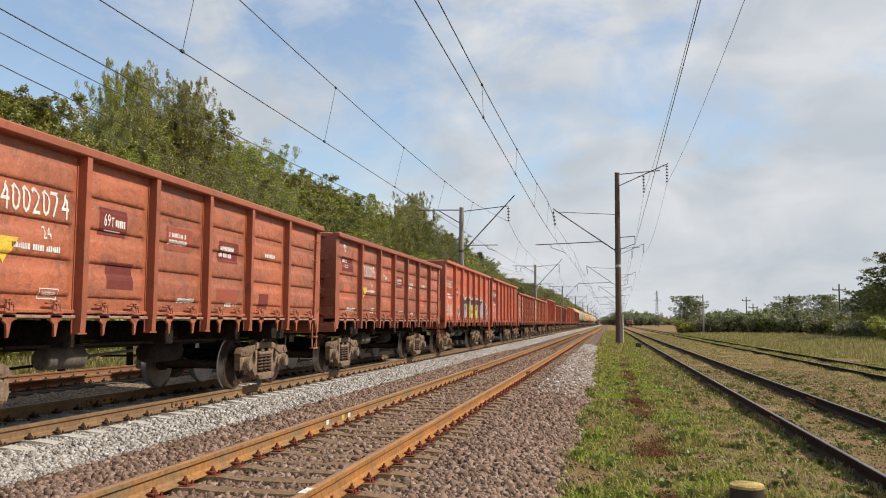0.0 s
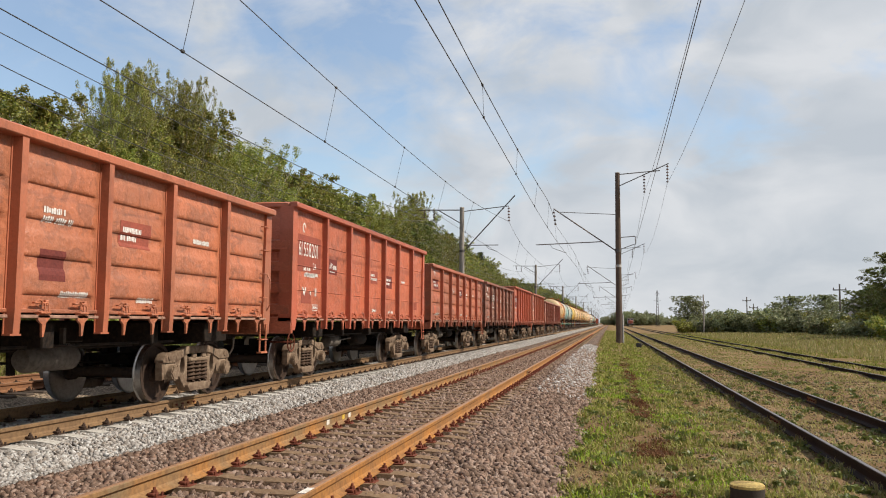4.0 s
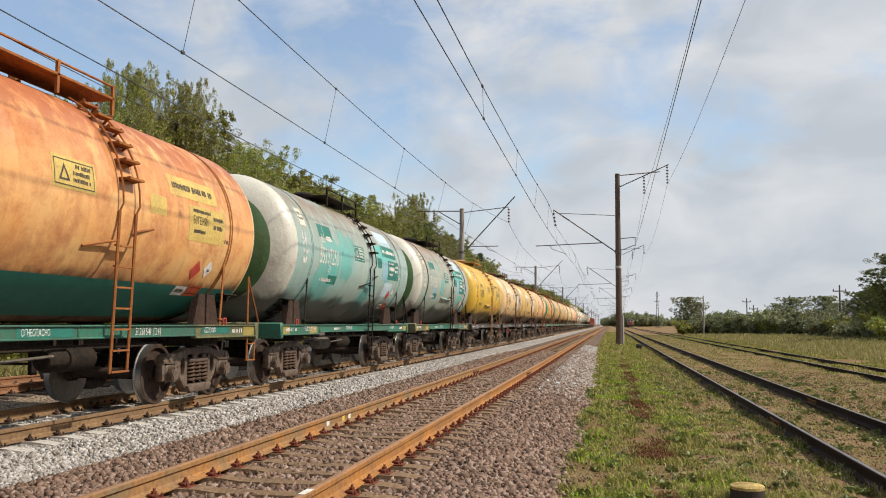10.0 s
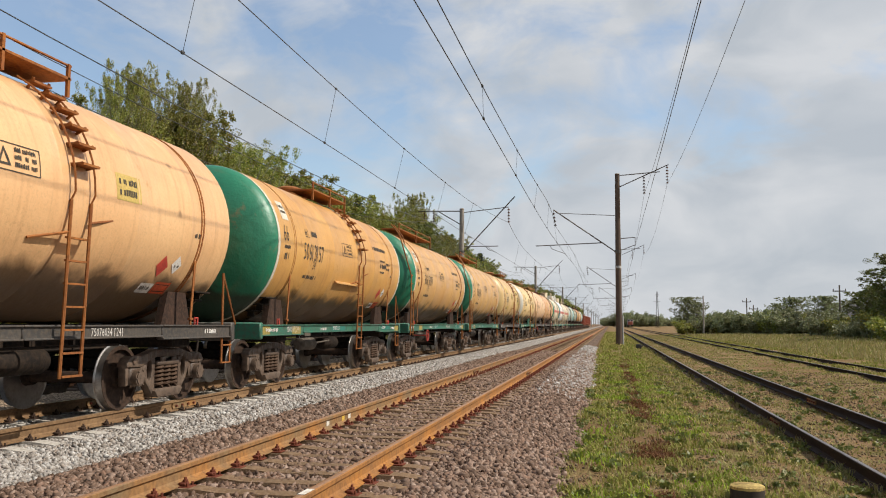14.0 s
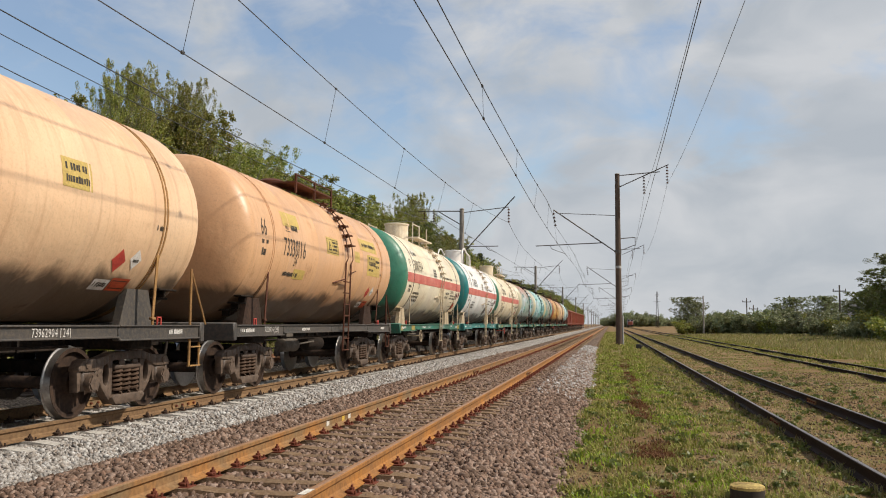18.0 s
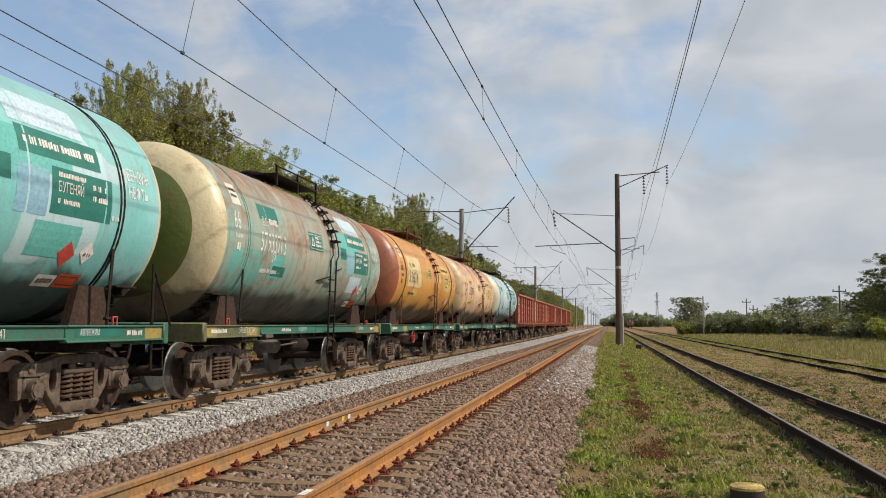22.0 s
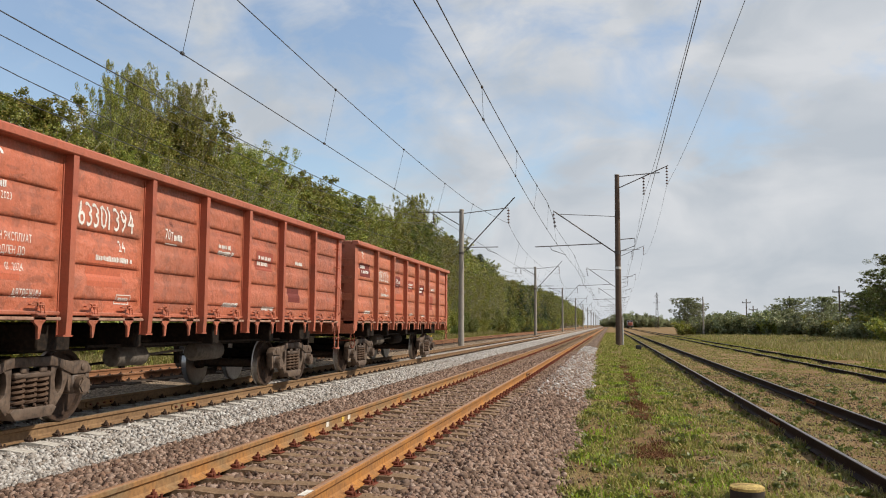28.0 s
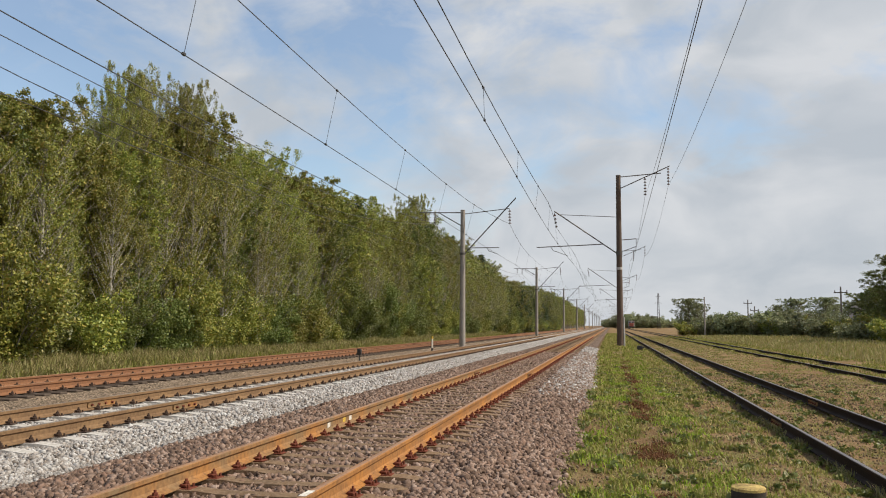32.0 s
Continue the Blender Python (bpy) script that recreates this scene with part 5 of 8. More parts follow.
def coupler():
    s = Shape()
    s.box(-0.13, 0.13, 0.42, 0.9, 0.93, 1.17, 0.03)
    s.prism([(-0.21, 0.16), (0.05, 0.0), (0.20, -0.02), (0.22, 0.14), (0.13, 0.42), (-0.13, 0.42)], 2, 0.90, 1.20)
    s.box(-0.04, 0.04, 0.3, 0.38, 1.2, 1.3, 0.01)
    return s


def brake_wheel():
    s = Shape()
    ring = [(0, 0.20 * math.cos(a), 0.20 * math.sin(a)) for a in (2 * math.pi * i / 20 for i in range(21))]
    s.tube(ring, 0.014, 6, caps=False)
    for a in (0.3, 2.4, 4.5):
        s.tube([(0, 0, 0), (0, 0.2 * math.cos(a), 0.2 * math.sin(a))], 0.011, 5)
    s.tube([(-0.5, 0, 0), (0.03, 0, 0)], 0.02, 6)
    return s


def brake_gear():
    s = Shape()
    s.lathe([(-0.42, 0.02), (-0.42, 0.12), (-0.40, 0.145), (0.30, 0.145), (0.32, 0.155), (0.36, 0.155), (0.38, 0.10), (0.55, 0.06), (0.62, 0.03)], 16, 1)
    s.tube([(0, 0.5, 0), (0, 1.7, 0.05)], 0.02, 6)
    s.box(-0.05, 0.05, -0.2, 0.2, 0.1, 0.32)
    return s


def air_tank():
    s = Shape()
    s.lathe([(-0.55, 0.03), (-0.53, 0.13), (-0.46, 0.17), (0.46, 0.17), (0.53, 0.13), (0.55, 0.03)], 16, 1)
    for y in (-0.3, 0.3):
        s.box(-0.03, 0.03, y - 0.03, y + 0.03, 0.15, 0.4)
    return s


def rigging(length):
    """Brake pipe, rods and hangers under the floor."""
    s = Shape()
    s.tube([(0.62, 1.0, 0.92), (0.62, length - 1.0, 0.92)], 0.022, 6)
    s.tube([(0.35, 3.3, 0.62), (0.35, length / 2 - 0.7, 0.72)], 0.02, 6)
    s.tube([(-0.25, length / 2 + 0.7, 0.72), (-0.25, length - 3.3, 0.62)], 0.02, 6)
    s.tube([(1.15, 3.6, 0.98), (1.15, length - 3.6, 0.98)], 0.018, 6)
    for y in (3.9, length / 2 - 1.2, length / 2 + 1.2, length - 3.9):
        s.box(0.58, 0.66, y - 0.02, y + 0.02, 0.90, 1.15)
    for y in (length / 2 - 0.9, length / 2 + 0.9):
        s.prism([(y - 0.05, 1.05), (y + 0.05, 1.05), (y + 0.09, 0.56), (y - 0.02, 0.56)], 0, 0.1, 0.16)
    s.tube([(0.36, 0.3, 0.95), (0.40, 0.18, 0.75), (0.38, 0.06, 0.62), (0.32, -0.03, 0.66)], 0.025, 6)
    return s


def text_mesh(body, height, squeeze=0.8):
    """Flat letters in the y-z plane, read from the +x side, starting at 0, 0."""
    v, f, y = [], [], 0.0
    for c in body:
        if c == " ":
            y += 0.5 * height * squeeze
            continue
        pts, faces, width = GLYPH[c]
        k = len(v)
        v += [(0.0, y + p * height * squeeze, q * height) for p, q in pts]
        f += [tuple(i + k for i in q) for q in faces]
        y += (max(width, 0.45) + 0.17) * height * squeeze
    me = bpy.data.meshes.new("letters")
    me.from_pydata(v, [], f)
    return me


def bars(rows):
    """Thin painted bars: (y0, y1, z0, z1) each, broken into letter-like runs."""
    s = Shape()
    for y0, y1, z0, z1 in rows:
        y, h = y0, z1 - z0
        while y < y1 - 0.01:
            n = min(y1, y + h * random.uniform(0.25, 0.5))
            if random.random() < 0.88:
                a, b = z0 + (0.0 if random.random() < 0.7 else 0.12) * h, z1 - (0.0 if random.random() < 0.7 else 0.15) * h
                s.add([(0, y, a), (0, n, a), (0, n, b), (0, y, b)], [(0, 1, 2, 3)])
            y = n + h * random.uniform(0.10, 0.18)
    return s.mesh("lettering", 0)


def bend_on(me, radius, zc, out=0.012):
    """Lays flat marks on a lying cylinder's side."""
    bm = bmesh.new()
    bm.from_mesh(me)
    bmesh.ops.triangulate(bm, faces=bm.faces)
    lo, hi = min((v.co.z for v in bm.verts), default=0), max((v.co.z for v in bm.verts), default=0)
    k = math.ceil((hi - lo) / 0.12)
    for i in range(1, k):
        z = lo + (hi - lo) * i / k
        bmesh.ops.bisect_plane(bm, geom=bm.verts[:] + bm.edges[:] + bm.faces[:], plane_co=(0, 0, z), plane_no=(0, 0, 1))
    for v in bm.verts:
        d = max(-0.98, min(0.98, (v.co.z - zc) / radius))
        v.co.x = math.sqrt(1 - d * d) * (radius + out * 0.5) + v.co.x
        v.co.z = zc + d * (radius + out * 0.5)
    bm.to_mesh(me)
    bm.free()
    return me


# open wagon ----------------------------------------------------------------
G_LEN, G_Y0, G_Y1 = 13.92, 0.57, 13.35
G_RIBS = [G_Y0 + d for d in (2.04, 3.88, 5.55, 7.23, 8.90, 10.74)]
G_TOP, G_SILL = 3.48, 1.43


G_TALL = 0.34         # the smooth-sided wagons are higher


def panel_levels(style):
    """Heights over the sill and how far the sheet stands out there."""
    z1 = G_TOP - 0.13 - G_SILL + (G_TALL if style == "flat" else 0)
    if style == "flat":
        zs = [(0, 0)]
        for c in (0.55, 1.08, 1.62):
            zs += [(c - 0.012, 0), (c - 0.004, 0.012), (c + 0.004, 0.012), (c + 0.012, 0)]
        return zs + [(z1, 0)]
    zs = [(0, 0), (0.10, 0)]
    for c in (0.33, 0.77, 1.21, 1.62):
        zs += [(c - 0.165, 0), (c - 0.155, 0.018), (c - 0.13, 0.032), (c - 0.10, 0.034), (c + 0.08, 0.034), (c + 0.13, 0.022), (c + 0.165, 0.0)]
    return zs + [(z1 - 0.08, 0), (z1, 0)]


def panel_spread(w, style):
    """Places across the sheet and the share of the pressing's depth there."""
    if style == "flat":
        return [(0, 1), (w, 1)]
    return [(0, 0), (0.13, 0), (0.18, 0.6), (0.25, 1), (w - 0.25, 1), (w - 0.18, 0.6), (w - 0.13, 0), (w, 0)]


def side_panel(w, style):
    """One pressed side sheet, w wide, lower left corner at 0, 0; bulges face +x."""
    zs, ys = panel_levels(style), panel_spread(w, style)
    s = Shape()
    n = len(ys)
    v = [(k * d + x, y, z) for x in (0.0, -0.012) for z, d in zs for y, k in ys]
    m = n * len(zs)
    f = []
    for i in range(len(zs) - 1):
        for j in range(n - 1):
            a = i * n + j
            f += [(a, a + 1, a + n + 1, a + n), (m + a, m + a + n, m + a + n + 1, m + a + 1)]
    edge = [j for j in range(n)] + [i * n + n - 1 for i in range(1, len(zs))] + [(len(zs) - 1) * n + j for j in range(n - 2, -1, -1)] + [i * n for i in range(len(zs) - 2, 0, -1)]
    f += [(a, m + a, m + b, b) for a, b in zip(edge, edge[1:] + edge[:1])]
    return s.add(v, f)


def press_on(me, w, style, out=0.003):
    """Lays flat marks on a pressed side sheet, following its relief."""
    zs, ys = panel_levels(style), panel_spread(w, style)
    bm = bmesh.new()
    bm.from_mesh(me)
    lo, hi = min(v.co.z for v in bm.verts), max(v.co.z for v in bm.verts)
    bmesh.ops.triangulate(bm, faces=bm.faces)
    for z, _ in zs:
        if lo + 0.002 < z < hi - 0.002:
            bmesh.ops.bisect_plane(bm, geom=bm.verts[:] + bm.edges[:] + bm.faces[:], plane_co=(0, 0, z), plane_no=(0, 0, 1))
    for y, _ in ys[1:-1]:
        bmesh.ops.bisect_plane(bm, geom=bm.verts[:] + bm.edges[:] + bm.faces[:], plane_co=(0, y, 0), plane_no=(0, 1, 0))
    for v in bm.verts:
        v.co.x += out + float(np.interp(v.co.z, [p[0] for p in zs], [p[1] for p in zs]) * np.interp(v.co.y, [p[0] for p in ys], [p[1] for p in ys]))
    bm.to_mesh(me)
    bm.free()
    return me


def writing(text, height, y, z, squeeze=0.66):
    """Letters with their lower left corner at y, z."""
    me = text_mesh(text, height, squeeze)
    for v in me.vertices:
        v.co.y += y
        v.co.z += z
    return me


def sheet(y0, y1, z0, z1):
    """A flat painted field."""
    me = bpy.data.meshes.new("field")
    me.from_pydata([(0, y0, z0), (0, y1, z0), (0, y1, z1), (0, y0, z1)], [], [(0, 1, 2, 3)])
    return me


def gather(store, me, mat, dy=0.0, dz=0.0, dx=0.0):
    """Adds a small mark to the wagon's lettering of that ink."""
    store.setdefault(mat, Shape()).add([(v.co.x + dx, v.co.y + dy, v.co.z + dz) for v in me.vertices], [tuple(p.vertices) for p in me.polygons])
    bpy.data.meshes.remove(me)


def lettering(store, parent):
    for mat, shape in store.items():
        tagged(part("lettering", shape.mesh("lettering", 0), mat, parent), kind="stuff")


def outline(y0, y1, z0, z1, t=0.012):
    """A painted rectangular line."""
    s = Shape()
    for a, b, c, d in ((y0, y1, z0, z0 + t), (y0, y1, z1 - t, z1), (y0, y0 + t, z0 + t, z1 - t), (y1 - t, y1, z0 + t, z1 - t)):
        s.add([(0, a, c), (0, b, c), (0, b, d), (0, a, d)], [(0, 1, 2, 3)])
    return s.mesh("outline", 0)


def rib_post(up=0.0):
    """Hat-section post with a bent foot below the sill."""
    s = Shape()
    prof = [(-0.085, 0.0), (-0.085, 0.012), (-0.062, 0.012), (-0.054, 0.125), (0.054, 0.125), (0.062, 0.012), (0.085, 0.012), (0.085, 0.0)]
    v = []
    for z, k in ((1.15, 0.9), (1.40, 1.0), (G_TOP - 0.12 + up, 1.0)):
        v += [(x * k, y, z) for y, x in prof]
    n = 8
    s.add(v, [(i * n + j, i * n + j + 1, (i + 1) * n + j + 1, (i + 1) * n + j) for i in range(2) for j in range(n - 1)] + [tuple(range(n)), tuple(range(2 * n, 3 * n))])
    s.box(0.0, 0.11, -0.09, 0.09, 1.13, 1.15)
    return s


def corner_post(up=0.0):
    s = Shape()
    s.prism([(0.0, 1.32), (0.06, 1.12), (0.22, 1.12), (0.32, 1.36), (0.32, 1.5), (0.24, G_TOP - 0.1 + up), (0.0, G_TOP - 0.1 + up)], 0, -0.05, 0.045)
    s.box(-0.25, -0.05, 0.0, 0.05, 1.3, G_TOP - 0.1 + up)
    return s


def end_wall(up=0.0):
    s = Shape()
    s.box(-1.46, 1.46, 0.07, 0.085, 1.40, G_TOP - 0.1 + up)
    s.box(-1.50, 1.50, 0.0, 0.12, 1.05, 1.40, 0.02)
    return s


def hinge_hook():
    s = Shape()
    s.prism([(-0.10, 0.0), (0.11, 0.0), (0.11, -0.05), (0.045, -0.10), (0.01, -0.26), (-0.02, -0.27), (-0.03, -0.12), (-0.10, -0.07)], 0, -0.03, 0.0)
    s.box(-0.06, 0.035, -0.09, 0.09, 0.0, 0.03, 0.008)
    return s


def latch():
    s = Shape()
    s.box(0.0, 0.05, -0.12, 0.12, 0.025, 0.045, 0.006)
    s.tube([(0.03, -0.10, 0.035), (0.055, -0.07, 0.07), (0.055, -0.02, 0.06), (0.04, 0.01, 0.02)], 0.012, 5)
    s.tube([(0.04, 0.06, 0.05), (0.05, 0.06, -0.08), (0.05, 0.09, -0.10), (0.05, 0.12, -0.08), (0.04, 0.12, 0.04)], 0.009, 5)
    s.box(0.0, 0.045, 0.08, 0.125, 0.0, 0.07, 0.008)
    return s


def gondola(seed, y, base, worn, rust, style="pressed", number="", label="", dark=False, amount=0.5, grime=None, flake=0.45, wash=0.0):
    random.seed(seed)
    w = thing("open_wagon", label, "freight wagon", "open wagons of the train", at=pose(MAIN_X, y, 0))
    wheels = []
    paint = wagon_paint("open_wagon_paint", base, worn, rust, seed * 1.37, amount, 0.5, dirt=grime or (0.05, 0.033, 0.026), pieces=0.10, dents=0.055, flake=flake, wash=wash)
    post = wagon_paint("open_wagon_post_paint", tuple(c * k for c, k in zip(base, (0.92, 0.86, 0.9))), tuple(c * k for c, k in zip(worn, (0.94, 0.9, 0.92))), rust, seed * 1.9, amount * 0.7, 0.5, pieces=0.08, dents=0.02)
    mid = G_LEN / 2
    up = G_TALL if style == "flat" else 0.0
    part("centre_sill", cached("g_sill", lambda: Shape().box(-0.24, 0.24, 0.5, G_LEN - 0.5, 0.98, 1.30, 0.02)), M_under, w)
    for yy, hw in ((2.635, 0.32), (4.5, 0.1), (mid, 0.12), (9.4, 0.1), (G_LEN - 2.635, 0.32)):
        part("cross_beam", cached(f"g_cross_{hw}", lambda: Shape().box(-1.36, 1.36, -hw, hw, 0.95, 1.29, 0.02)), M_under, w, at=pose(0, yy, 0))
    part("floor", cached("g_floor", lambda: Shape().box(-1.42, 1.42, G_Y0 + 0.1, G_Y1 - 0.1, 1.33, 1.40)), M_under, w)
    edges = [G_Y0 + 0.16] + G_RIBS + [G_Y1 - 0.16]
    for k in (1, -1):
        rot = 0 if k > 0 else 180
        flip = (lambda yy: yy) if k > 0 else (lambda yy: G_LEN - yy)
        for i, (a, b) in enumerate(zip(edges, edges[1:])):
            me = cached(f"panel_{style}_{round(b - a, 2)}", lambda: side_panel(b - a, style))
            part("side_panel", me, paint, w, at=pose(k * 1.455, flip(a), G_SILL, 0, 0, rot))
            if k > 0:
                h = part("floor_hatch", cached(f"hatch_{round(b - a, 2)}", lambda: Shape().box(-0.9, 0.075, 0.10, b - a - 0.10, -0.085, -0.045, 0.008)), M_dust, w, "dusty pale hatch edge", at=pose(1.46, a, G_SILL - 0.02))
                for t in (0.30, 0.74):
                    part("hinge", cached("hinge", hinge_hook), paint, h, at=pose(0.075, t * (b - a), -0.035))
                    part("latch", cached("latch", latch), paint, h, at=pose(0.04, t * (b - a) - 0.06, 0.06))
        for r in G_RIBS:
            part("rib", cached(f"rib_{up}", lambda: rib_post(up)), post, w, at=pose(k * 1.455, r, 0, 0, 0, rot))
        part("side_sill", cached("g_side_sill", lambda: Shape().box(-0.03, 0.03, G_Y0 + 0.05, G_Y1 - 0.05, G_SILL - 0.045, G_SILL + 0.005, 0.01)), paint, w, at=pose(k * 1.455, 0, 0))
        part("top_rail", cached("g_top", lambda: Shape().box(-0.05, 0.145, G_Y0, G_Y1, G_TOP - 0.125, G_TOP, 0.02)), post, w, at=pose(k * 1.455, 0 if k > 0 else G_LEN, up, 0, 0, rot))
    for yy, rot in ((G_Y0, 0), (G_Y1, 180)):
        e = part("end_wall", cached(f"g_end_{up}", lambda: end_wall(up)), paint, w, at=pose(0, yy, 0, 0, 0, rot))
        for z in (1.55, 2.0, 2.45, 2.9):
            part("end_rib", cached("g_end_rib", lambda: Shape().prism([(-0.005, -0.09), (0.07, -0.13), (0.07, 0.13), (-0.005, 0.09)], 0, -1.44, 1.44)), paint, e, at=pose(0, 0, z))
        part("end_rail", cached("g_end_rail", lambda: Shape().box(-1.40, 1.40, 0.0, 0.14, G_TOP - 0.12, G_TOP - 0.005, 0.02)), paint, w, at=pose(0, yy, up, 0, 0, rot))
        part("coupler", cached("coupler", coupler), M_under, w, at=pose(0, 0 if rot == 0 else G_LEN, 0, 0, 0, rot))
    cp, cq = cached(f"corner_post_{up}", lambda: corner_post(up)), cached(f"corner_post_turned_{up}", lambda: Shape().add([(x, -yy, z) for x, yy, z in corner_post(up).v], corner_post(up).f))
    part("corner_post", cp, post, w, at=pose(1.46, G_Y0, 0))
    part("corner_post", cq, post, w, at=pose(1.46, G_Y1, 0))
    part("corner_post", cp, paint, w, at=pose(-1.46, G_Y1, 0, 0, 0, 180))
    part("corner_post", cq, paint, w, at=pose(-1.46, G_Y0, 0, 0, 0, 180))

    def steps():
        s = Shape()
        for yy in (0.06, 0.34):
            s.tube([(0.02, yy, 1.25), (0.02, yy, 0.72)], 0.018, 5)
        s.box(-0.03, 0.06, 0.05, 0.35, 0.70, 0.73)
        s.box(-0.03, 0.06, 0.05, 0.35, 0.95, 0.97)
        return s
    for z in (1.75, 2.2, 2.65, 3.1):
        part("rung", cached("g_rung", lambda: Shape().tube([(0, 0.05, 0), (0.07, 0.05, 0), (0.07, 0.28, 0), (0, 0.28, 0)], 0.011, 5)), paint, w, at=pose(1.50, G_Y1 - 0.55, z))
    part("grab_handle", cached("g_grab", lambda: Shape().tube([(0.0, 0, 0.7), (0.06, 0, 0.6), (0.06, 0, 0.1), (0.0, 0, 0.0)], 0.012, 5)), paint, w, at=pose(1.50, G_Y1 - 0.16, 1.5))
    part("ladder", cached("g_steps", steps), paint, w, at=pose(1.50, G_Y1 - 0.55, 0))
    part("brake_gear", cached("brake_gear", brake_gear), M_cylinder, w, at=pose(0.85, mid - 1.9, 0.80))
    part("air_tank", cached("air_tank", air_tank), M_under if seed % 3 else M_cylinder, w, at=pose(0.7, mid + 0.9, 0.80))
    part("brake_rigging", cached("rig_g", lambda: rigging(G_LEN)), M_under, w)
    if seed % 3 != 2:
        part("brake_wheel", cached("brake_wheel", brake_wheel), M_clip_rust if seed % 2 else M_bogie, w, at=pose(1.28, 1.15, 0.86))
    for yy in (2.635, G_LEN - 2.635):
        bogie(w, yy, dark, wheels)
    # lettering, sheet by sheet
    store = {}

    def mark(i, me, mat, label="", out=0.003, name="lettering"):
        out += 0.003
        press_on(me, edges[i + 1] - edges[i], style, out)
        if name == "lettering" and not label:
            gather(store, me, mat, edges[i], G_SILL, 1.455)
        else:
            part(name, me, mat, w, label, at=pose(1.455, edges[i], G_SILL))

    flat, field = style == "flat", M_number_field if seed % 2 else M_grey_patch
    ni, ny, nz = (0, 0.34, 1.30) if flat else (1, 0.24, 1.10)
    if number:
        if flat:
            mark(ni, sheet(ny - 0.08, ny + 1.38, nz - 0.34, nz + 0.46), field, "dull brown number field", 0.0015, "primer_patch")
        mark(ni, writing(number, 0.33, ny - 0.03, nz, 0.68), M_white_mark, "white stencilled wagon number", name="number")
        mark(ni, writing("24", 0.16, ny + 0.88, nz - 0.27, 0.7), M_white_mark, "white stencilled code", name="number")
        mark(ni, bars([(ny + 0.36, ny + 1.2, nz - 0.42, nz - 0.35)]), M_white_mark)
        mark(ni, outline(ny + 0.85, ny + 1.2, 0.12, 0.25), M_white_mark)
        mark(ni, bars([(ny + 0.9, ny + 1.15, 0.16, 0.21)]), M_white_mark)
    # round mark or three letters at the head of the first sheet
    if seed in (9, 13):
        mark(0, bars([(0.55, 0.95, 1.58, 1.76)]), M_white_mark)
    else:
        mark(0, Shape().add([(0, 0.62 + 0.10 * math.cos(k * 0.6) * q, 1.72 + (0.2 if flat else 0) + 0.11 * math.sin(k * 0.6) * q) for k in range(9) for q in (1.0, 0.6)], [(2 * k, 2 * k + 2, 2 * k + 3, 2 * k + 1) for k in range(8)]).mesh("mark", 0), M_white_mark)
    first = 0.62 if flat else 0.45
    if seed % 3 and not flat:
        mark(0, sheet(first - 0.1, first + 0.85, 0.82 if flat else 1.14, 1.20 if flat else 1.50), M_grey_patch, "", 0.0015, "primer_patch")
    zz = 0.98 if flat else 1.36
    mark(0, bars([(first, first + 0.42, zz, zz + 0.08)]), M_white_mark)
    dates = {5: "14.05.2023-2024", 18: "01.05.2023", 13: "18.05.2024-2027", 2: "14.05.2021"}
    if seed in dates:
        mark(0, writing(dates[seed], 0.085, first, zz - 0.13, 0.72), M_white_mark)
    else:
        mark(0, bars([(first, first + 0.72, zz - 0.13, zz - 0.05)]), M_white_mark)
    if flat:        # winged mark and tags below
        mark(0, Shape().add([(0, 0.55, 0.62), (0, 0.68, 0.42), (0, 0.81, 0.62), (0, 0.74, 0.62), (0, 0.68, 0.53), (0, 0.62, 0.62)], [(0, 1, 4, 5), (1, 2, 3, 4)]).mesh("mark", 0), M_white_mark)
        mark(0, bars([(1.02, 1.22, 0.46, 0.56), (1.35, 1.45, 0.44, 0.62)]), M_white_mark)
    elif seed in (5, 18, 16, 15):
        mark(0, writing("ТЕРМИН ЭКСПЛУАТ", 0.095, 0.42, 0.78, 0.62), M_white_mark)
        mark(0, writing("ПРОДЛЕН ДО", 0.095, 0.58, 0.63, 0.62), M_white_mark)
        mark(0, writing("05.2024" if seed == 5 else "01.2024", 0.095, 0.85, 0.45, 0.62), M_white_mark)
        mark(0, writing("АВТРЕЖИМ", 0.10, 0.95, 0.15, 0.62), M_white_mark)
    else:
        mark(0, bars([(0.75, 1.45, 0.14, 0.23)]), M_white_mark)
    two = 2 if not flat else 1
    mark(two, sheet(0.38, 1.02, 1.0, 1.36), M_grey_patch, "", 0.0015, "primer_patch") if seed % 2 else None
    mark(two, writing(("70т", "69т", "71т")[seed % 3], 0.17, 0.48, 1.12, 0.62), M_white_mark)
    mark(two, bars([(0.74, 0.98, 1.12, 1.22)]), M_white_mark)
    mark(two, sheet(0.5, 0.86, 1.05, 1.068), M_white_mark)
    for i, y, z, n in ((3, 0.5, 1.14, 2), (4, 0.5, 1.08, 2), (5, 0.75, 1.1, 1), (3, 0.72, 0.15, 1), (4, 0.82, 0.12, 1)):
        y += random.uniform(-0.1, 0.1)
        if n == 2 and (seed + i) % 3:
            mark(i, sheet(y - 0.06, y + 0.72, z - 0.2, z + 0.16), M_grey_patch if (seed + i) % 2 else M_number_field, "", 0.0015, "primer_patch")
        mark(i, bars([(y, y + random.uniform(0.4, 0.62), z - 0.11 * k, z - 0.11 * k + 0.075) for k in range(n)]), M_white_mark)
    if seed == 1 or seed == 2:
        mark(1, Shape().add([(0, 0.30, 0.80), (0, 0.50, 0.50), (0, 0.70, 0.80)], [(0, 1, 2)]).mesh("mark", 0), M_yellow_mark, "yellow triangle mark")
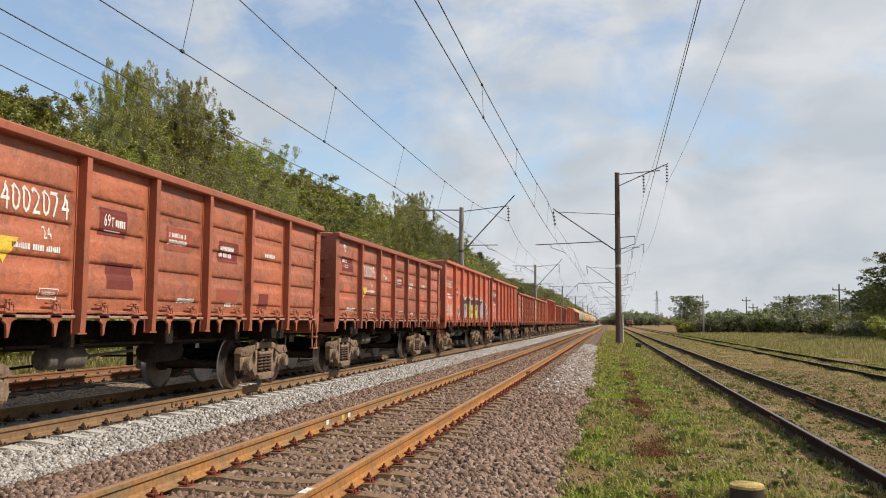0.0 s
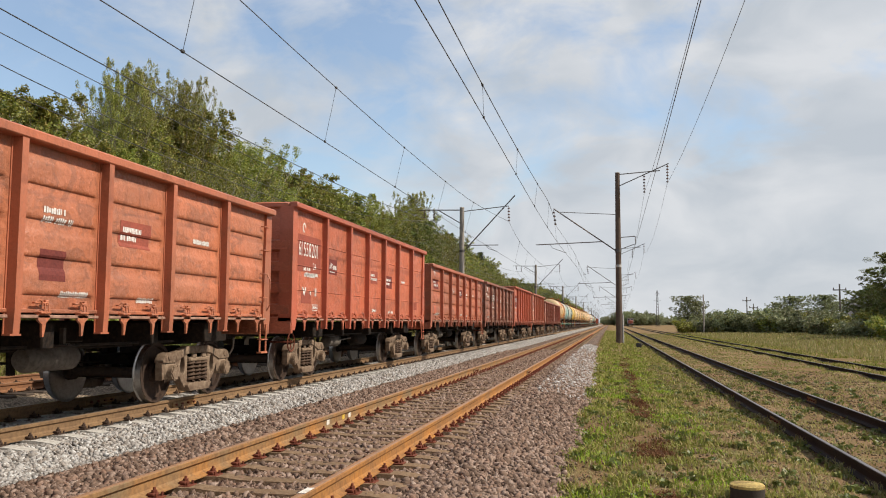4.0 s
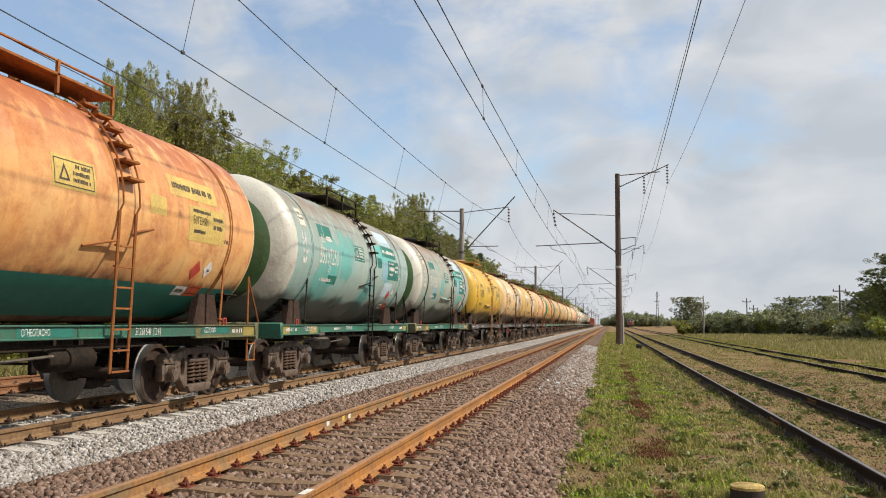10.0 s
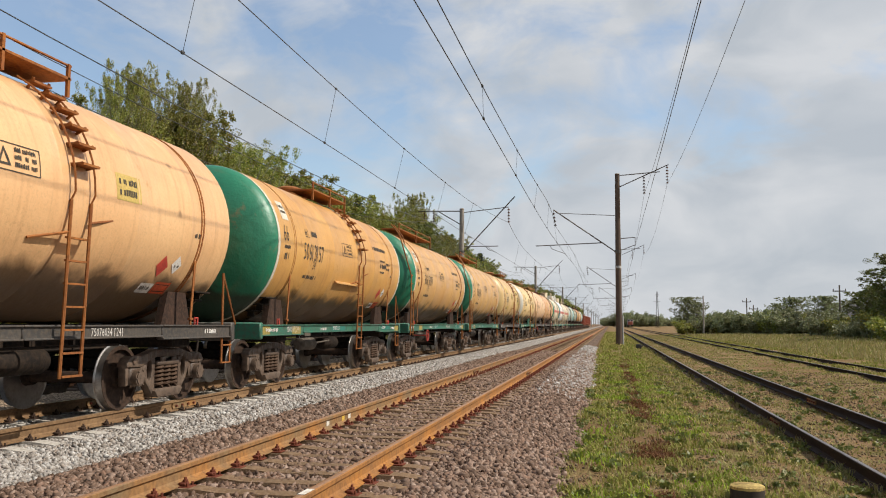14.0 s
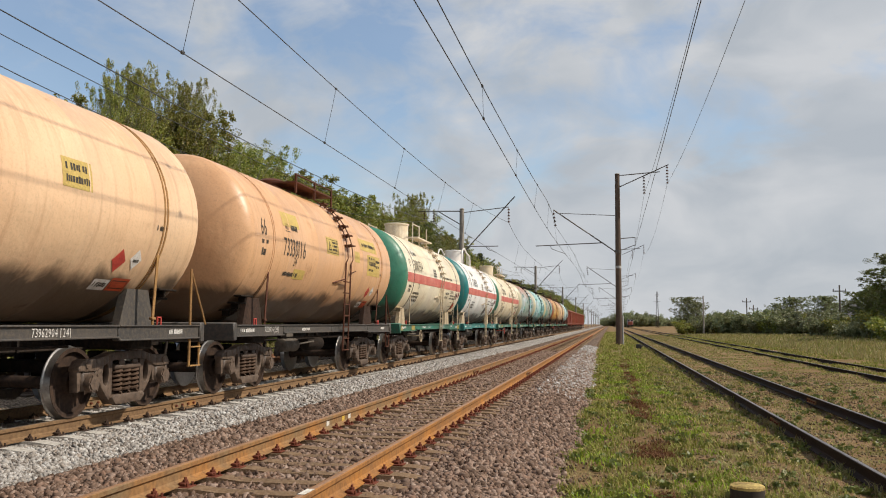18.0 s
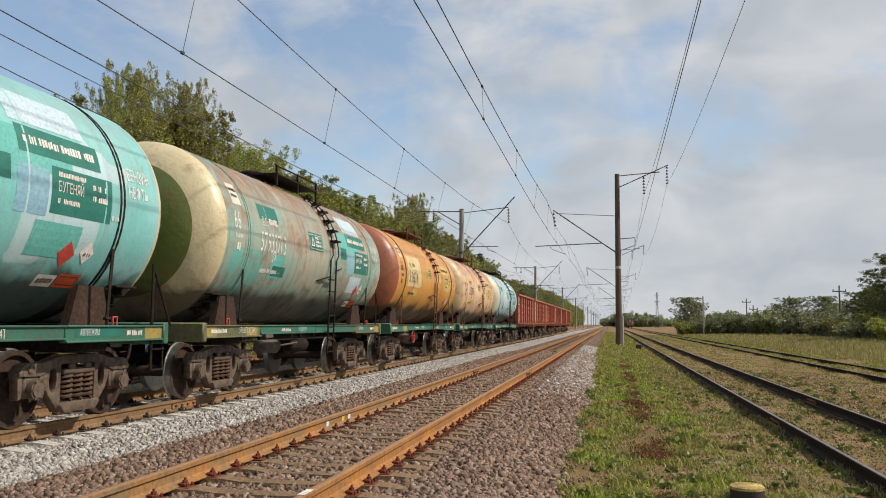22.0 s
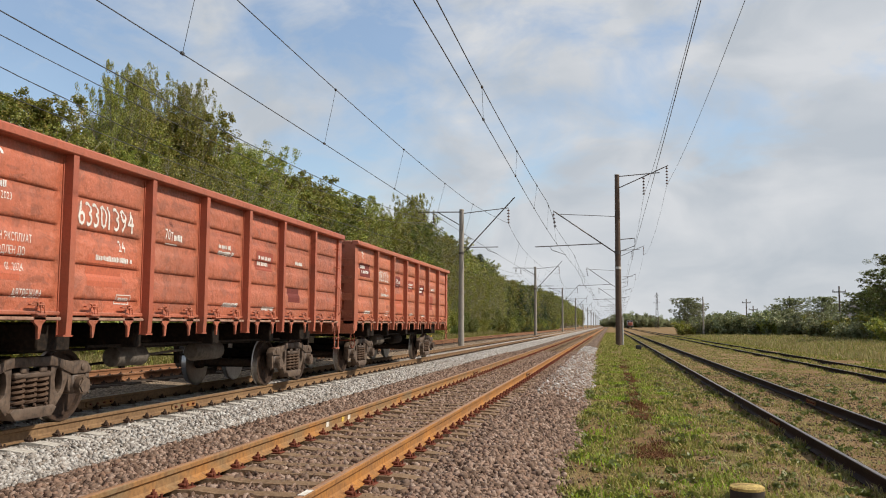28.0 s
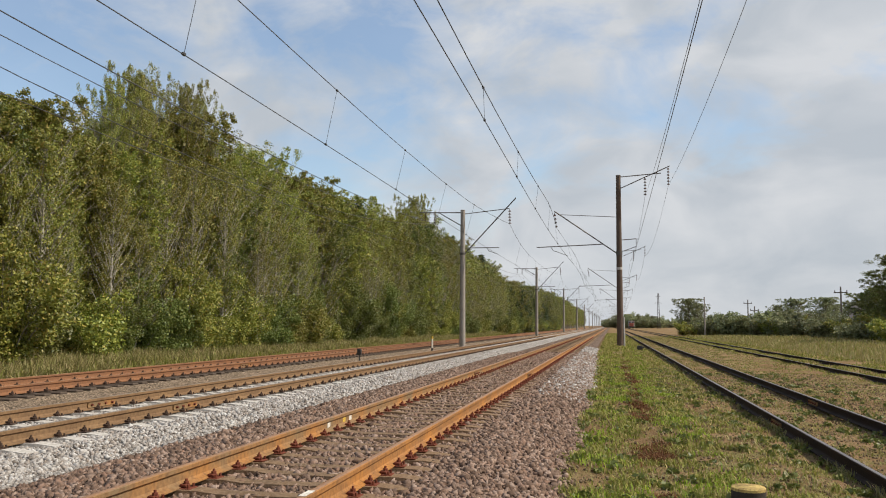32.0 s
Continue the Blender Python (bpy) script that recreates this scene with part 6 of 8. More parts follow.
    # fresh and dark touched-up fields
    for n in range(3 if not flat else 2):
        i, y, z = random.randrange(7), random.uniform(0.3, 0.6), random.uniform(0.1, 0.45)
        mark(i, sheet(y, y + random.uniform(0.4, 0.8), z, z + random.uniform(0.2, 0.5)), random.choice((M_touch_up, M_number_field, M_grey_patch)), "", -0.0005 - 0.0007 * n, "primer_patch")
    lettering(store, w)
    return w, wheels


# tank wagon ----------------------------------------------------------------
T_LEN, T_Y0, T_Y1 = 12.02, 0.58, 11.44


def tank_shell(r, zc):
    prof = []
    y0, y1, hd = T_Y0 + 0.55, T_Y1 - 0.55, 0.55
    prof = [(y0, r - 0.0), (y0 + 0.02, r), (y1 - 0.02, r), (y1, r)]
    for y in (2.9, 4.6, 6.4, 8.1, 9.6):
        prof += [(y - 0.02, r), (y - 0.012, r + 0.004), (y + 0.012, r + 0.004), (y + 0.02, r)]
    return Shape().lathe(sorted(prof), 64, 1, (0, 0, zc))


def tank_head(r, zc, full=1.0, inner=0.0, out=0.0):
    """A dished end facing -y with its rim at y = 0."""
    s, prof = Shape(), []
    for i in range(15):
        a = math.pi / 2 * i / 14
        rr = (inner + (full - inner) * math.cos(a)) if inner else full * math.cos(a)
        d = math.sqrt(max(0, 1 - rr ** 2.3))
        prof.append((-0.55 * d - out, max(rr * r, 0.004) + out * 0.3))
    n = 56
    v = [(q * math.cos(2 * math.pi * k / n), p, zc + q * math.sin(2 * math.pi * k / n)) for p, q in prof for k in range(n)]
    f = [(i * n + k, i * n + (k + 1) % n, (i + 1) * n + (k + 1) % n, (i + 1) * n + k) for i in range(len(prof) - 1) for k in range(n)]
    f.append(tuple(range((len(prof) - 1) * n, len(prof) * n)))
    return s.add(v, f)


def ring(r, zc, w, thick):
    return Shape().lathe([(-w / 2, r), (-w / 2, r + thick), (w / 2, r + thick), (w / 2, r)], 56, 1, (0, 0, zc))


def side_stripe(r, zc, y0, y1, z0, z1, out=0.006):
    s = Shape()
    n = 6
    v = []
    for yy in (y0, y1):
        for i in range(n + 1):
            z = z0 + (z1 - z0) * i / n
            v.append((math.sqrt((r + out) ** 2 - (z - zc) ** 2), yy, z))
    return s.add(v, [(i, i + n + 1, i + n + 2, i + 1) for i in range(n)])


def wagon_ladder(r, zc, over=True):
    """Outer ladder from the step below the frame up over the shell."""
    s = Shape()
    a1 = radians(62)
    for dy in (-0.2, 0.2):
        pts = [(1.56, dy, 0.62), (1.58, dy, 1.3), (1.62, dy, zc - 0.1)]
        s.tube(pts, 0.022, 6)
        arc = [((r + 0.07) * math.cos(a), dy, zc + (r + 0.07) * math.sin(a)) for a in (a1 * i / 8 for i in range(9))]
        s.tube([pts[-1]] + arc, 0.014, 5)
    for z in (0.64, 0.92, 1.2, 1.48, 1.76, 2.04, 2.32):
        if z < zc - 0.1:
            s.box(1.55, 1.60, -0.2, 0.2, z - 0.012, z + 0.012)
    for i in range(1, 7):
        a = a1 * i / 7 + 0.05
        c, d = math.cos(a), math.sin(a)
        p = Vector((r * c, 0, zc + r * d))
        for k in (-1, 1):
            s.tube([(p.x, k * 0.15, p.z), ((r + 0.16) * c, k * 0.15, zc + (r + 0.16) * d)], 0.02, 4)
        s.box((r + 0.04) * c - 0.05, (r + 0.15) * c + 0.03, -0.17, 0.17, zc + (r + 0.10) * d - 0.015, zc + (r + 0.10) * d + 0.015)
    s.tube([(1.60, 0.2, zc - 0.35), (r * 0.98, 0.75, zc - 0.25)], 0.016, 5)
    s.tube([(1.60, -0.2, zc - 0.5), (r * 0.93, -0.8, zc - 0.62)], 0.018, 5)
    return s


def end_ladder(r, zc):
    s = Shape()
    for dy in (-0.18, 0.18):
        s.tube([(1.50, dy, 0.9), (1.52, dy, zc), (1.1, dy, zc + r * 0.86), (0.8, dy, zc + r + 0.15)], 0.024, 6)
    for i in range(9):
        z = 1.0 + i * 0.27
        x = 1.51 if z < zc else 1.52 - (z - zc) / (r * 0.86) * 0.42
        s.box(x - 0.02, x + 0.025, -0.18, 0.18, z - 0.014, z + 0.014)
    return s


def platform(r, zc, length=2.6):
    s = Shape()
    z = zc + r + 0.06
    for x in (-0.72, 0.52):
        s.box(x - 0.22, x + 0.42, -length / 2, length / 2, z - 0.02, z + 0.02, 0.006)
    for x in (-0.92, 0.92):
        for yy in (-length / 2 + 0.05, 0, length / 2 - 0.05):
            s.box(x - 0.02, x + 0.02, yy - 0.025, yy + 0.025, z - 0.25, z + 0.20)
        s.tube([(x, -length / 2, z + 0.18), (x, length / 2, z + 0.18)], 0.018, 5)
    return s


def manhole(r, zc):
    s = Shape()
    s.lathe([(zc + r - 0.1, 0.30), (zc + r + 0.16, 0.30), (zc + r + 0.17, 0.34), (zc + r + 0.21, 0.34), (zc + r + 0.27, 0.2), (zc + r + 0.28, 0.02)], 20, 2)
    s.box(-0.5, -0.3, -0.05, 0.05, zc + r - 0.05, zc + r + 0.26)
    s.tube([(0.2, 0.6, zc + r - 0.1), (0.2, 0.6, zc + r + 0.22)], 0.08, 8)
    return s


def dome(r, zc):
    s = Shape()
    s.lathe([(zc + r - 0.15, 0.45), (zc + r + 0.54, 0.45), (zc + r + 0.55, 0.48), (zc + r + 0.60, 0.48), (zc + r + 0.62, 0.40), (zc + r + 0.63, 0.02)], 26, 2)
    return s


def dome_rails(r, zc, hoop):
    s = Shape()
    z = zc + r
    if hoop:
        for x in (-0.62, 0.62):
            s.tube([(x, -1.3, z - 0.15), (x, -1.25, z + 0.35), (x, -1.0, z + 0.62), (x, -0.5, z + 0.68), (x, 0.2, z + 0.5), (x, 1.1, z + 0.42), (x, 1.3, z + 0.2), (x, 1.3, z - 0.15)], 0.04, 6)
        for yy in (0.3, 0.7, 1.1):
            for x in (-0.62, 0.62):
                s.tube([(x, yy, z - 0.1), (x, yy, z + 0.44)], 0.02, 5)
    else:
        for x in (-0.85, 0.85):
            for yy in (-1.2, -0.1, 1.2):
                s.tube([(x, yy, z - 0.3), (x, yy, z + 0.55)], 0.025, 5)
            s.tube([(x, -1.2, z + 0.5), (x, -0.1, z + 0.5)], 0.02, 5)
            s.box(x - 0.2, x + 0.2, -1.2, 1.3, z - 0.03, z + 0.02)
    return s


SHELL_X = lambda z, r=1.6, zc=2.88: math.sqrt(max(0.01, r * r - (z - zc) ** 2))


def cradle():
    """A saddle's side block, standing on the frame and meeting the shell."""
    return Shape().prism([(-0.46, 1.25), (0.46, 1.25), (0.44, 1.30), (0.28, 1.78), (-0.28, 1.78), (-0.44, 1.30)], 0, 1.06, 1.18)


def strap():
    """Flat bar from the tie band down to the frame, with its tightening bolt."""
    s = Shape()
    xs = (SHELL_X(2.25) + 0.012, 1.43)
    s.add([(xs[0] + dx, dy, 2.28) for dx, dy in ((-0.008, -0.03), (0.008, -0.03), (0.008, 0.03), (-0.008, 0.03))] + [(xs[1] + dx, dy, 1.36) for dx, dy in ((-0.008, -0.03), (0.008, -0.03), (0.008, 0.03), (-0.008, 0.03))],
          [(0, 1, 2, 3), (7, 6, 5, 4), (0, 4, 5, 1), (1, 5, 6, 2), (2, 6, 7, 3), (3, 7, 4, 0)])
    s.tube([(1.43, 0, 1.38), (1.43, 0, 1.24)], 0.02, 6)
    s.box(1.40, 1.46, -0.05, 0.05, 1.33, 1.37, 0.008)
    return s


def saddle_step(k):
    """One of the small treads that climb beside the saddle."""
    z = 1.52 + 0.13 * k
    return Shape().box(SHELL_X(z) - 0.04, SHELL_X(z) + 0.17, -0.80 - 0.03 * k, -0.34, z, z + 0.03, 0.006).box(SHELL_X(z) - 0.02, SHELL_X(z) + 0.12, -0.60, -0.56, z - 0.10, z, 0.004)


def tank_wagon(seed, y, base, worn, rust, number="", label="", sill=None, head=None, head_core=None, core=0.72, fittings=None, r=1.6, zc=2.88, gas="", patch=None, patch_amount=0.0,
               amount=0.35, marks=None, left_ladder=False, dark_marks=True, stripe=None, dirt=(0.05, 0.036, 0.026), streak=0.35, field=None, word="", top_rust=0.25, rim=None, skirt=None, start=2.55):
    random.seed(seed + 100)
    w = thing("tank_wagon", label, "tank wagon", "tank wagons of the train", at=pose(MAIN_X, y, 0))
    wheels = []
    paint = wagon_paint("tank_paint", base, worn, rust, seed * 2.11, amount, 0.42, patch, patch_amount, dirt, streak, 0.0, top_rust, 0.012, oil_and_shade=zc - (0.18 if gas else 0.0))
    steel = fittings or M_under
    sill = sill or M_sill_black
    shell = part("shell", cached(f"shell_{r}_{zc}", lambda: tank_shell(r, zc), 30), paint, w)
    head_paint = paint if head is None else wagon_paint("tank_end_paint", head, tuple(c * 0.85 for c in head), rust, seed * 2.7, amount * 0.6, 0.4, streak=0.2, oil_and_shade=zc)
    for yy, rot in ((T_Y0 + 0.55, 0), (T_Y1 - 0.55, 180)):
        h = part("tank_end", cached(f"head_{r}_{zc}", lambda: tank_head(r, zc), 60), head_paint, w, at=pose(0, yy, 0, 0, 0, rot))
        if head_core is not None:
            hc = wagon_paint("tank_end_core_paint", head_core, tuple(c * 0.8 for c in head_core), rust, seed * 3.1, amount * 0.5, 0.4, streak=0.15, oil_and_shade=zc)
            part("end_disc", cached(f"core_{r}_{zc}_{core}", lambda: tank_head(r, zc, core, 0, 0.006), 60), hc, h)
    if skirt is not None:
        part("lower_field", cached(f"skirt_{r}_{zc}", lambda: side_stripe(r, zc, T_Y0 + 2.2, T_Y1 - 0.56, zc - 1.50, zc - 1.0, 0.005)), skirt, shell, "dark green lower side")
    if rim is not None:
        for yy in (T_Y0 + 0.58, T_Y1 - 0.58):
            part("end_rim", cached(f"rim_{r}_{zc}", lambda: ring(r, zc, 0.10, 0.004)), rim, shell, "white painted rim", at=pose(0, yy, 0))
    for yy in (2.05, T_LEN - 2.05):
        for d in ((0.0,) if gas else (-0.04, 0.04)):
            part("tie_band", cached(f"band_{r}_{zc}", lambda: ring(r, zc, 0.035, 0.010)), M_under if gas else steel if seed % 2 else paint, shell, at=pose(0, yy + d, 0))
        plate = steel if gas else sill if seed in (12, 13) and sill is not None else M_cradle
        for k in (0, 180):
            at = pose(0, yy, 0, 0, 0, k)
            part("cradle", cached("cradle", cradle), plate, w, at=at)
            part("strap", cached("strap", strap), steel, w, at=at)
        front = yy < T_LEN / 2
        for k in range(3):
            me = cached(f"saddle_step_{k}_{front}", lambda: saddle_step(k) if front else Shape().add([(x, -y2, z) for x, y2, z in saddle_step(k).v], saddle_step(k).f))
            part("saddle_step", me, steel if gas else M_under, w, at=pose(0, yy, 0))
    # frame
    part("centre_sill", cached("t_sill", lambda: Shape().box(-0.28, 0.28, 0.5, T_LEN - 0.5, 0.95, 1.27, 0.02).box(-1.3, 1.3, 1.8, 2.4, 0.9, 1.26, 0.03).box(-1.3, 1.3, T_LEN - 2.4, T_LEN - 1.8, 0.9, 1.26, 0.03)), M_under, w)
    for k in (-1, 1):
        rot = 0 if k > 0 else 180
        for i, (a, b) in enumerate(((0.60, 2.95), (2.96, 6.0), (6.01, 9.06), (9.07, T_LEN - 0.60))):
            end = i in (0, 3)
            me = cached(f"t_sill_{end}", lambda: Shape().box(-0.10, 0.0, 0, b - a, 1.04 if end else 1.08, 1.26, 0.015).box(0.0, 0.03, 0, b - a, 1.235, 1.26, 0.006).box(0.0, 0.03, 0, b - a, 1.04 if end else 1.08, 1.065 if end else 1.105, 0.006))
            part("end_sill" if end else "middle_sill", me, sill if (end or sill is not M_sill_olive) else M_sill_green, w, at=pose(k * 1.46, a if k > 0 else b, 0, 0, 0, rot))
    part("number", text_mesh(number + " [24]", 0.11, 0.72), M_white_mark, w, "white number on the frame", at=pose(1.466, 7.3 if seed % 2 else 2.0, 1.115))
    if sill is M_sill_green or sill is M_sill_olive:
        for yy in (0.62, T_LEN - 1.15, 2.3):
            part("sill_field", cached("sill_field", lambda: Shape().box(0, 0.003, 0, 0.5, 1.067, 1.232)), M_sill_end, w, "olive-yellow field on the frame", at=pose(1.46, yy, 0))
    tagged(part("lettering", bars([(0.9, 1.5, 1.12, 1.19), (4.0, 4.5, 1.13, 1.19), (10.4, 10.8, 1.12, 1.19)]), M_white_mark, w, at=pose(1.467, 0, 0)), kind="stuff")
    if sill is M_sill_green or sill is M_sill_olive or sill is M_sill_teal:
        for yy, txt in ((4.95, "ОГНЕОПАСНО"), (9.35, "АВТРЕЖИМ")):
            part("sill_field", sheet(yy - 0.08, yy + 0.95, 1.11, 1.23), M_field_green, w, "dark green lettering field on the frame", at=pose(1.4635, 0, 0))
            tagged(part("lettering", writing(txt, 0.085, yy, 1.13, 0.62), M_white_mark, w, at=pose(1.4665, 0, 0)), kind="stuff")
    for yy in (1.55, T_LEN - 1.9):
        part("tail_hook", cached("hook", lambda: Shape().tube([(0, -0.05, 0), (0, -0.05, 0.11), (0, 0.05, 0.11), (0, 0.05, 0)], 0.016, 5)), M_red_mark, w, "red lamp bracket", at=pose(1.45, yy, 1.26))
    for yy, rot in ((0.55, 0), (T_LEN - 0.55, 180)):
        part("end_beam", cached("t_beam", lambda: Shape().box(-1.5, 1.5, 0, 0.14, 0.98, 1.30, 0.02)), sill, w, at=pose(0, yy, 0, 0, 0, rot))
        part("coupler", cached("coupler", coupler), M_under, w, at=pose(0, 0 if rot == 0 else T_LEN, 0, 0, 0, rot))

        def rail_end():
            s = Shape()
            s.tube([(1.43, 0.03, 0.6), (1.43, 0.03, 2.15)], 0.022, 6)
            s.tube([(1.43, 0.03, 2.12), (1.43, 0.55, 1.27)], 0.018, 6)
            for z in (0.6, 0.9):
                s.box(1.40, 1.46, 0.02, 0.36, z, z + 0.02)
            for yy2 in (0.03, 0.35):
                s.tube([(1.43, yy2, 1.05), (1.43, yy2, 0.6)], 0.018, 5)
            return s
        if rot:
            part("hand_rail", cached("t_handrail", rail_end), steel, w, at=Matrix.Translation((0, T_LEN - 0.55 - 0.4, 0)))
    # ladders, platform, top gear
    if left_ladder:
        part("end_ladder", cached(f"endladder_{r}_{zc}", lambda: end_ladder(r, zc)), steel, w, at=pose(0, 1.0, 0))
        part("platform", cached(f"platform_long_{r}_{zc}", lambda: platform(r, zc, 5.2)), steel, w, at=pose(0, 4.0, 0))
    else:
        part("ladder", cached(f"ladder_{r}_{zc}", lambda: wagon_ladder(r, zc)), steel, w, at=pose(0, T_LEN / 2 + 0.75, 0))
        if not gas:
            part("platform", cached(f"platform_{r}_{zc}", lambda: platform(r, zc)), steel, w, at=pose(0, T_LEN / 2 + 0.1, 0))
    if gas:
        part("valve_dome", cached(f"dome_{r}_{zc}", lambda: dome(r, zc)), paint, w, at=pose(0, T_LEN / 2 - 0.2, 0))
        part("dome_railing", cached(f"dome_rails_{gas}_{r}_{zc}", lambda: dome_rails(r, zc, gas == "hoop")), paint, w, at=pose(0, T_LEN / 2 + 0.1, 0))
        for k in (1,):
            part("side_stripe", cached(f"stripe_{r}_{zc}", lambda: side_stripe(r, zc, T_Y0 + 0.56, T_Y1 - 0.56, zc - 0.22, zc + 0.09)), stripe, shell, "red warning stripe")
    else:
        part("manhole", cached(f"manhole_{r}_{zc}", lambda: manhole(r, zc)), steel, w, at=pose(0, T_LEN / 2 - 0.4, 0))
    if seed in (3, 4, 6, 8, 19):
        part("drip_board", cached(f"drip_{r}_{zc}", lambda: Shape().prism([(math.sqrt(r * r - 0.36) - 0.02, zc - 0.60), (math.sqrt(r * r - 0.36) + 0.07, zc - 0.63), (math.sqrt(r * r - 0.36) + 0.07, zc - 0.60), (math.sqrt(r * r - 0.36), zc - 0.56)], 1, -0.2, 1.9)), paint, w, at=pose(0, 5.1, 0))
    part("brake_gear", cached("brake_gear", brake_gear), M_cylinder, w, at=pose(0.9, T_LEN / 2 - 1.4, 0.80))
    part("air_tank", cached("air_tank", air_tank), M_under, w, at=pose(0.6, T_LEN / 2 + 1.0, 0.78))
    part("brake_rigging", cached("rig_t", lambda: rigging(T_LEN)), M_under, w)
    if seed % 2:
        part("brake_wheel", cached("brake_wheel", brake_wheel), M_red_mark if seed % 4 == 1 else steel, w, at=pose(1.44, T_LEN / 2 - 2.2, 0.86))
    for yy in (2.11, T_LEN - 2.11):
        bogie(w, yy, True, wheels)
    # lettering on the shell
    ink = M_black_mark if dark_marks else M_white_mark
    mid = T_LEN / 2
    store = {}

    def stick(me, mat, label="", out=0.010, name="lettering", z=zc):
        for v in me.vertices:
            v.co.z += z
        bend_on(me, r, zc, out)
        if name == "lettering" and not label:
            gather(store, me, mat)
        else:
            part(name, me, mat, shell, label)

    def diamond(y, z, h, mat, label):
        stick(Shape().add([(0, y, z - h), (0, y + h, z), (0, y, z + h), (0, y - h, z)], [(0, 1, 2, 3)]).mesh("label", 0), mat, label, 0.012, "hazard_label")

    ny, nz = start, 0.20 if gas else -0.22
    if marks == "plate":
        stick(sheet(ny - 0.18, ny + 1.75, -0.36, 0.66), M_pale_field, "pale painted field", 0.005, "painted_field")
    elif field is not None:
        stick(sheet(ny + 0.02, ny + 0.95, 0.38, 0.68), field, "", 0.005, "painted_field")
    if number:
        stick(writing(number, 0.38, ny, nz, 0.60), ink, "stencilled wagon number", 0.012, "number")
        stick(writing("66т" if not gas else "43т", 0.15, ny + 0.12, nz + 0.53, 0.62), ink)
        stick(bars([(ny + 0.45, ny + 0.85, nz + 0.53, nz + 0.65), (ny + 0.12, ny + 0.4, nz + 0.49, nz + 0.51)]), ink)
        stick(writing("24", 0.19, ny + 0.62, -0.40, 0.62), ink)
    if gas:
        stick(Shape().add([(0, 1.62 + 0.12 * math.cos(k * 0.55) * q, 0.42 + 0.13 * math.sin(k * 0.55) * q) for k in range(10) for q in (1.0, 0.68)], [(2 * k, 2 * k + 2, 2 * k + 3, 2 * k + 1) for k in range(9)]).mesh("mark", 0), ink, "round black mark")
        stick(bars([(1.45, 1.8, -0.40, -0.32), (1.45, 1.75, -0.54, -0.44)]), ink)
        stick(sheet(ny + 0.25, ny + 0.75, 0.72, 0.98), M_field_white, "", 0.005, "painted_field")
        stick(bars([(ny + 0.05, ny + 0.95, -0.60 - 0.12 * k, -0.52 - 0.12 * k) for k in range(3)]), ink)
        if seed == 15:
            stick(sheet(ny - 0.05, ny + 0.95, -1.10, -0.72), M_field_white, "white patch", 0.005, "painted_field")
        stick(sheet(5.3, 5.85, 0.10, 0.46), M_field_white, "", 0.005, "painted_field")
        stick(bars([(5.34, 5.8, 0.34 - 0.1 * k, 0.41 - 0.1 * k) for k in range(3)]), ink)
        stick(bars([(7.1, 9.0, 0.16, 0.23)]), ink)
        stick(writing("СОБСТВЕННИК", 0.11, 8.75, -0.36, 0.62), ink)
        stick(bars([(8.75, 10.0, -0.48 - 0.11 * k, -0.41 - 0.11 * k) for k in range(2)]), ink)
        stick(bars([(7.8, 8.5, -0.43, -0.34), (7.8, 8.35, -0.58, -0.50)]), ink)
        stick(sheet(7.35, 8.1, -1.10, -0.72), M_grey_steel if seed == 16 else M_field_white, "", 0.006, "painted_field")
        diamond(10.25, -0.42, 0.17, M_dark_red, "dark red diamond hazard label")
        diamond(10.62, -0.36, 0.15, M_dark_red, "dark red diamond hazard label")
        stick(outline(9.25, 9.65, -0.88, -0.70), ink)
        stick(sheet(9.95, 10.35, -0.98, -0.72), M_orange_plate, "orange-red hazard plate", 0.012, "hazard_plate")
        stick(outline(9.98, 10.32, -0.95, -0.75), M_black_mark, "", 0.016)
    else:
        if seed not in (7, 13, 14):
            stick(sheet(1.48, 1.82, 0.52, 0.90), M_field_white, "white label", 0.006, "painted_field")
            stick(bars([(1.52, 1.78, 0.76 - 0.11 * k, 0.82 - 0.11 * k) for k in range(2)]), M_red_mark if seed == 6 else M_black_mark)
        stick(writing("66", 0.34, 1.42, 0.08, 0.56), ink)
        stick(bars([(1.45, 1.75, -0.08, 0.0), (1.48, 1.7, -0.30, -0.16)]), ink)
        # notice before the ladder, with a warning triangle
        if field is not None:
            stick(sheet(5.18, 6.05, 0.02, 0.42), field, "", 0.005, "painted_field")
        stick(outline(5.22, 6.01, 0.06, 0.38), ink)
        stick(Shape().add([(0, 5.30, 0.12), (0, 5.52, 0.12), (0, 5.41, 0.33), (0, 5.35, 0.145), (0, 5.47, 0.145), (0, 5.41, 0.28)], [(0, 1, 4, 3), (1, 2, 5, 4), (2, 0, 3, 5)]).mesh("mark", 0), ink)
        stick(bars([(5.58, 5.95, 0.29 - 0.085 * k, 0.345 - 0.085 * k) for k in range(3)]), ink)
        if field is not None:
            stick(sheet(7.35, 7.8, -0.02, 0.26), field, "", 0.005, "painted_field")
            stick(sheet(7.95, 9.5, 0.34, 0.66), field, "", 0.005, "painted_field")
            stick(sheet(8.5, 9.72, -0.30, 0.26), field, "", 0.005, "painted_field")
            stick(sheet(3.3, 3.95, -0.66, -0.46), field, "", 0.005, "painted_field")
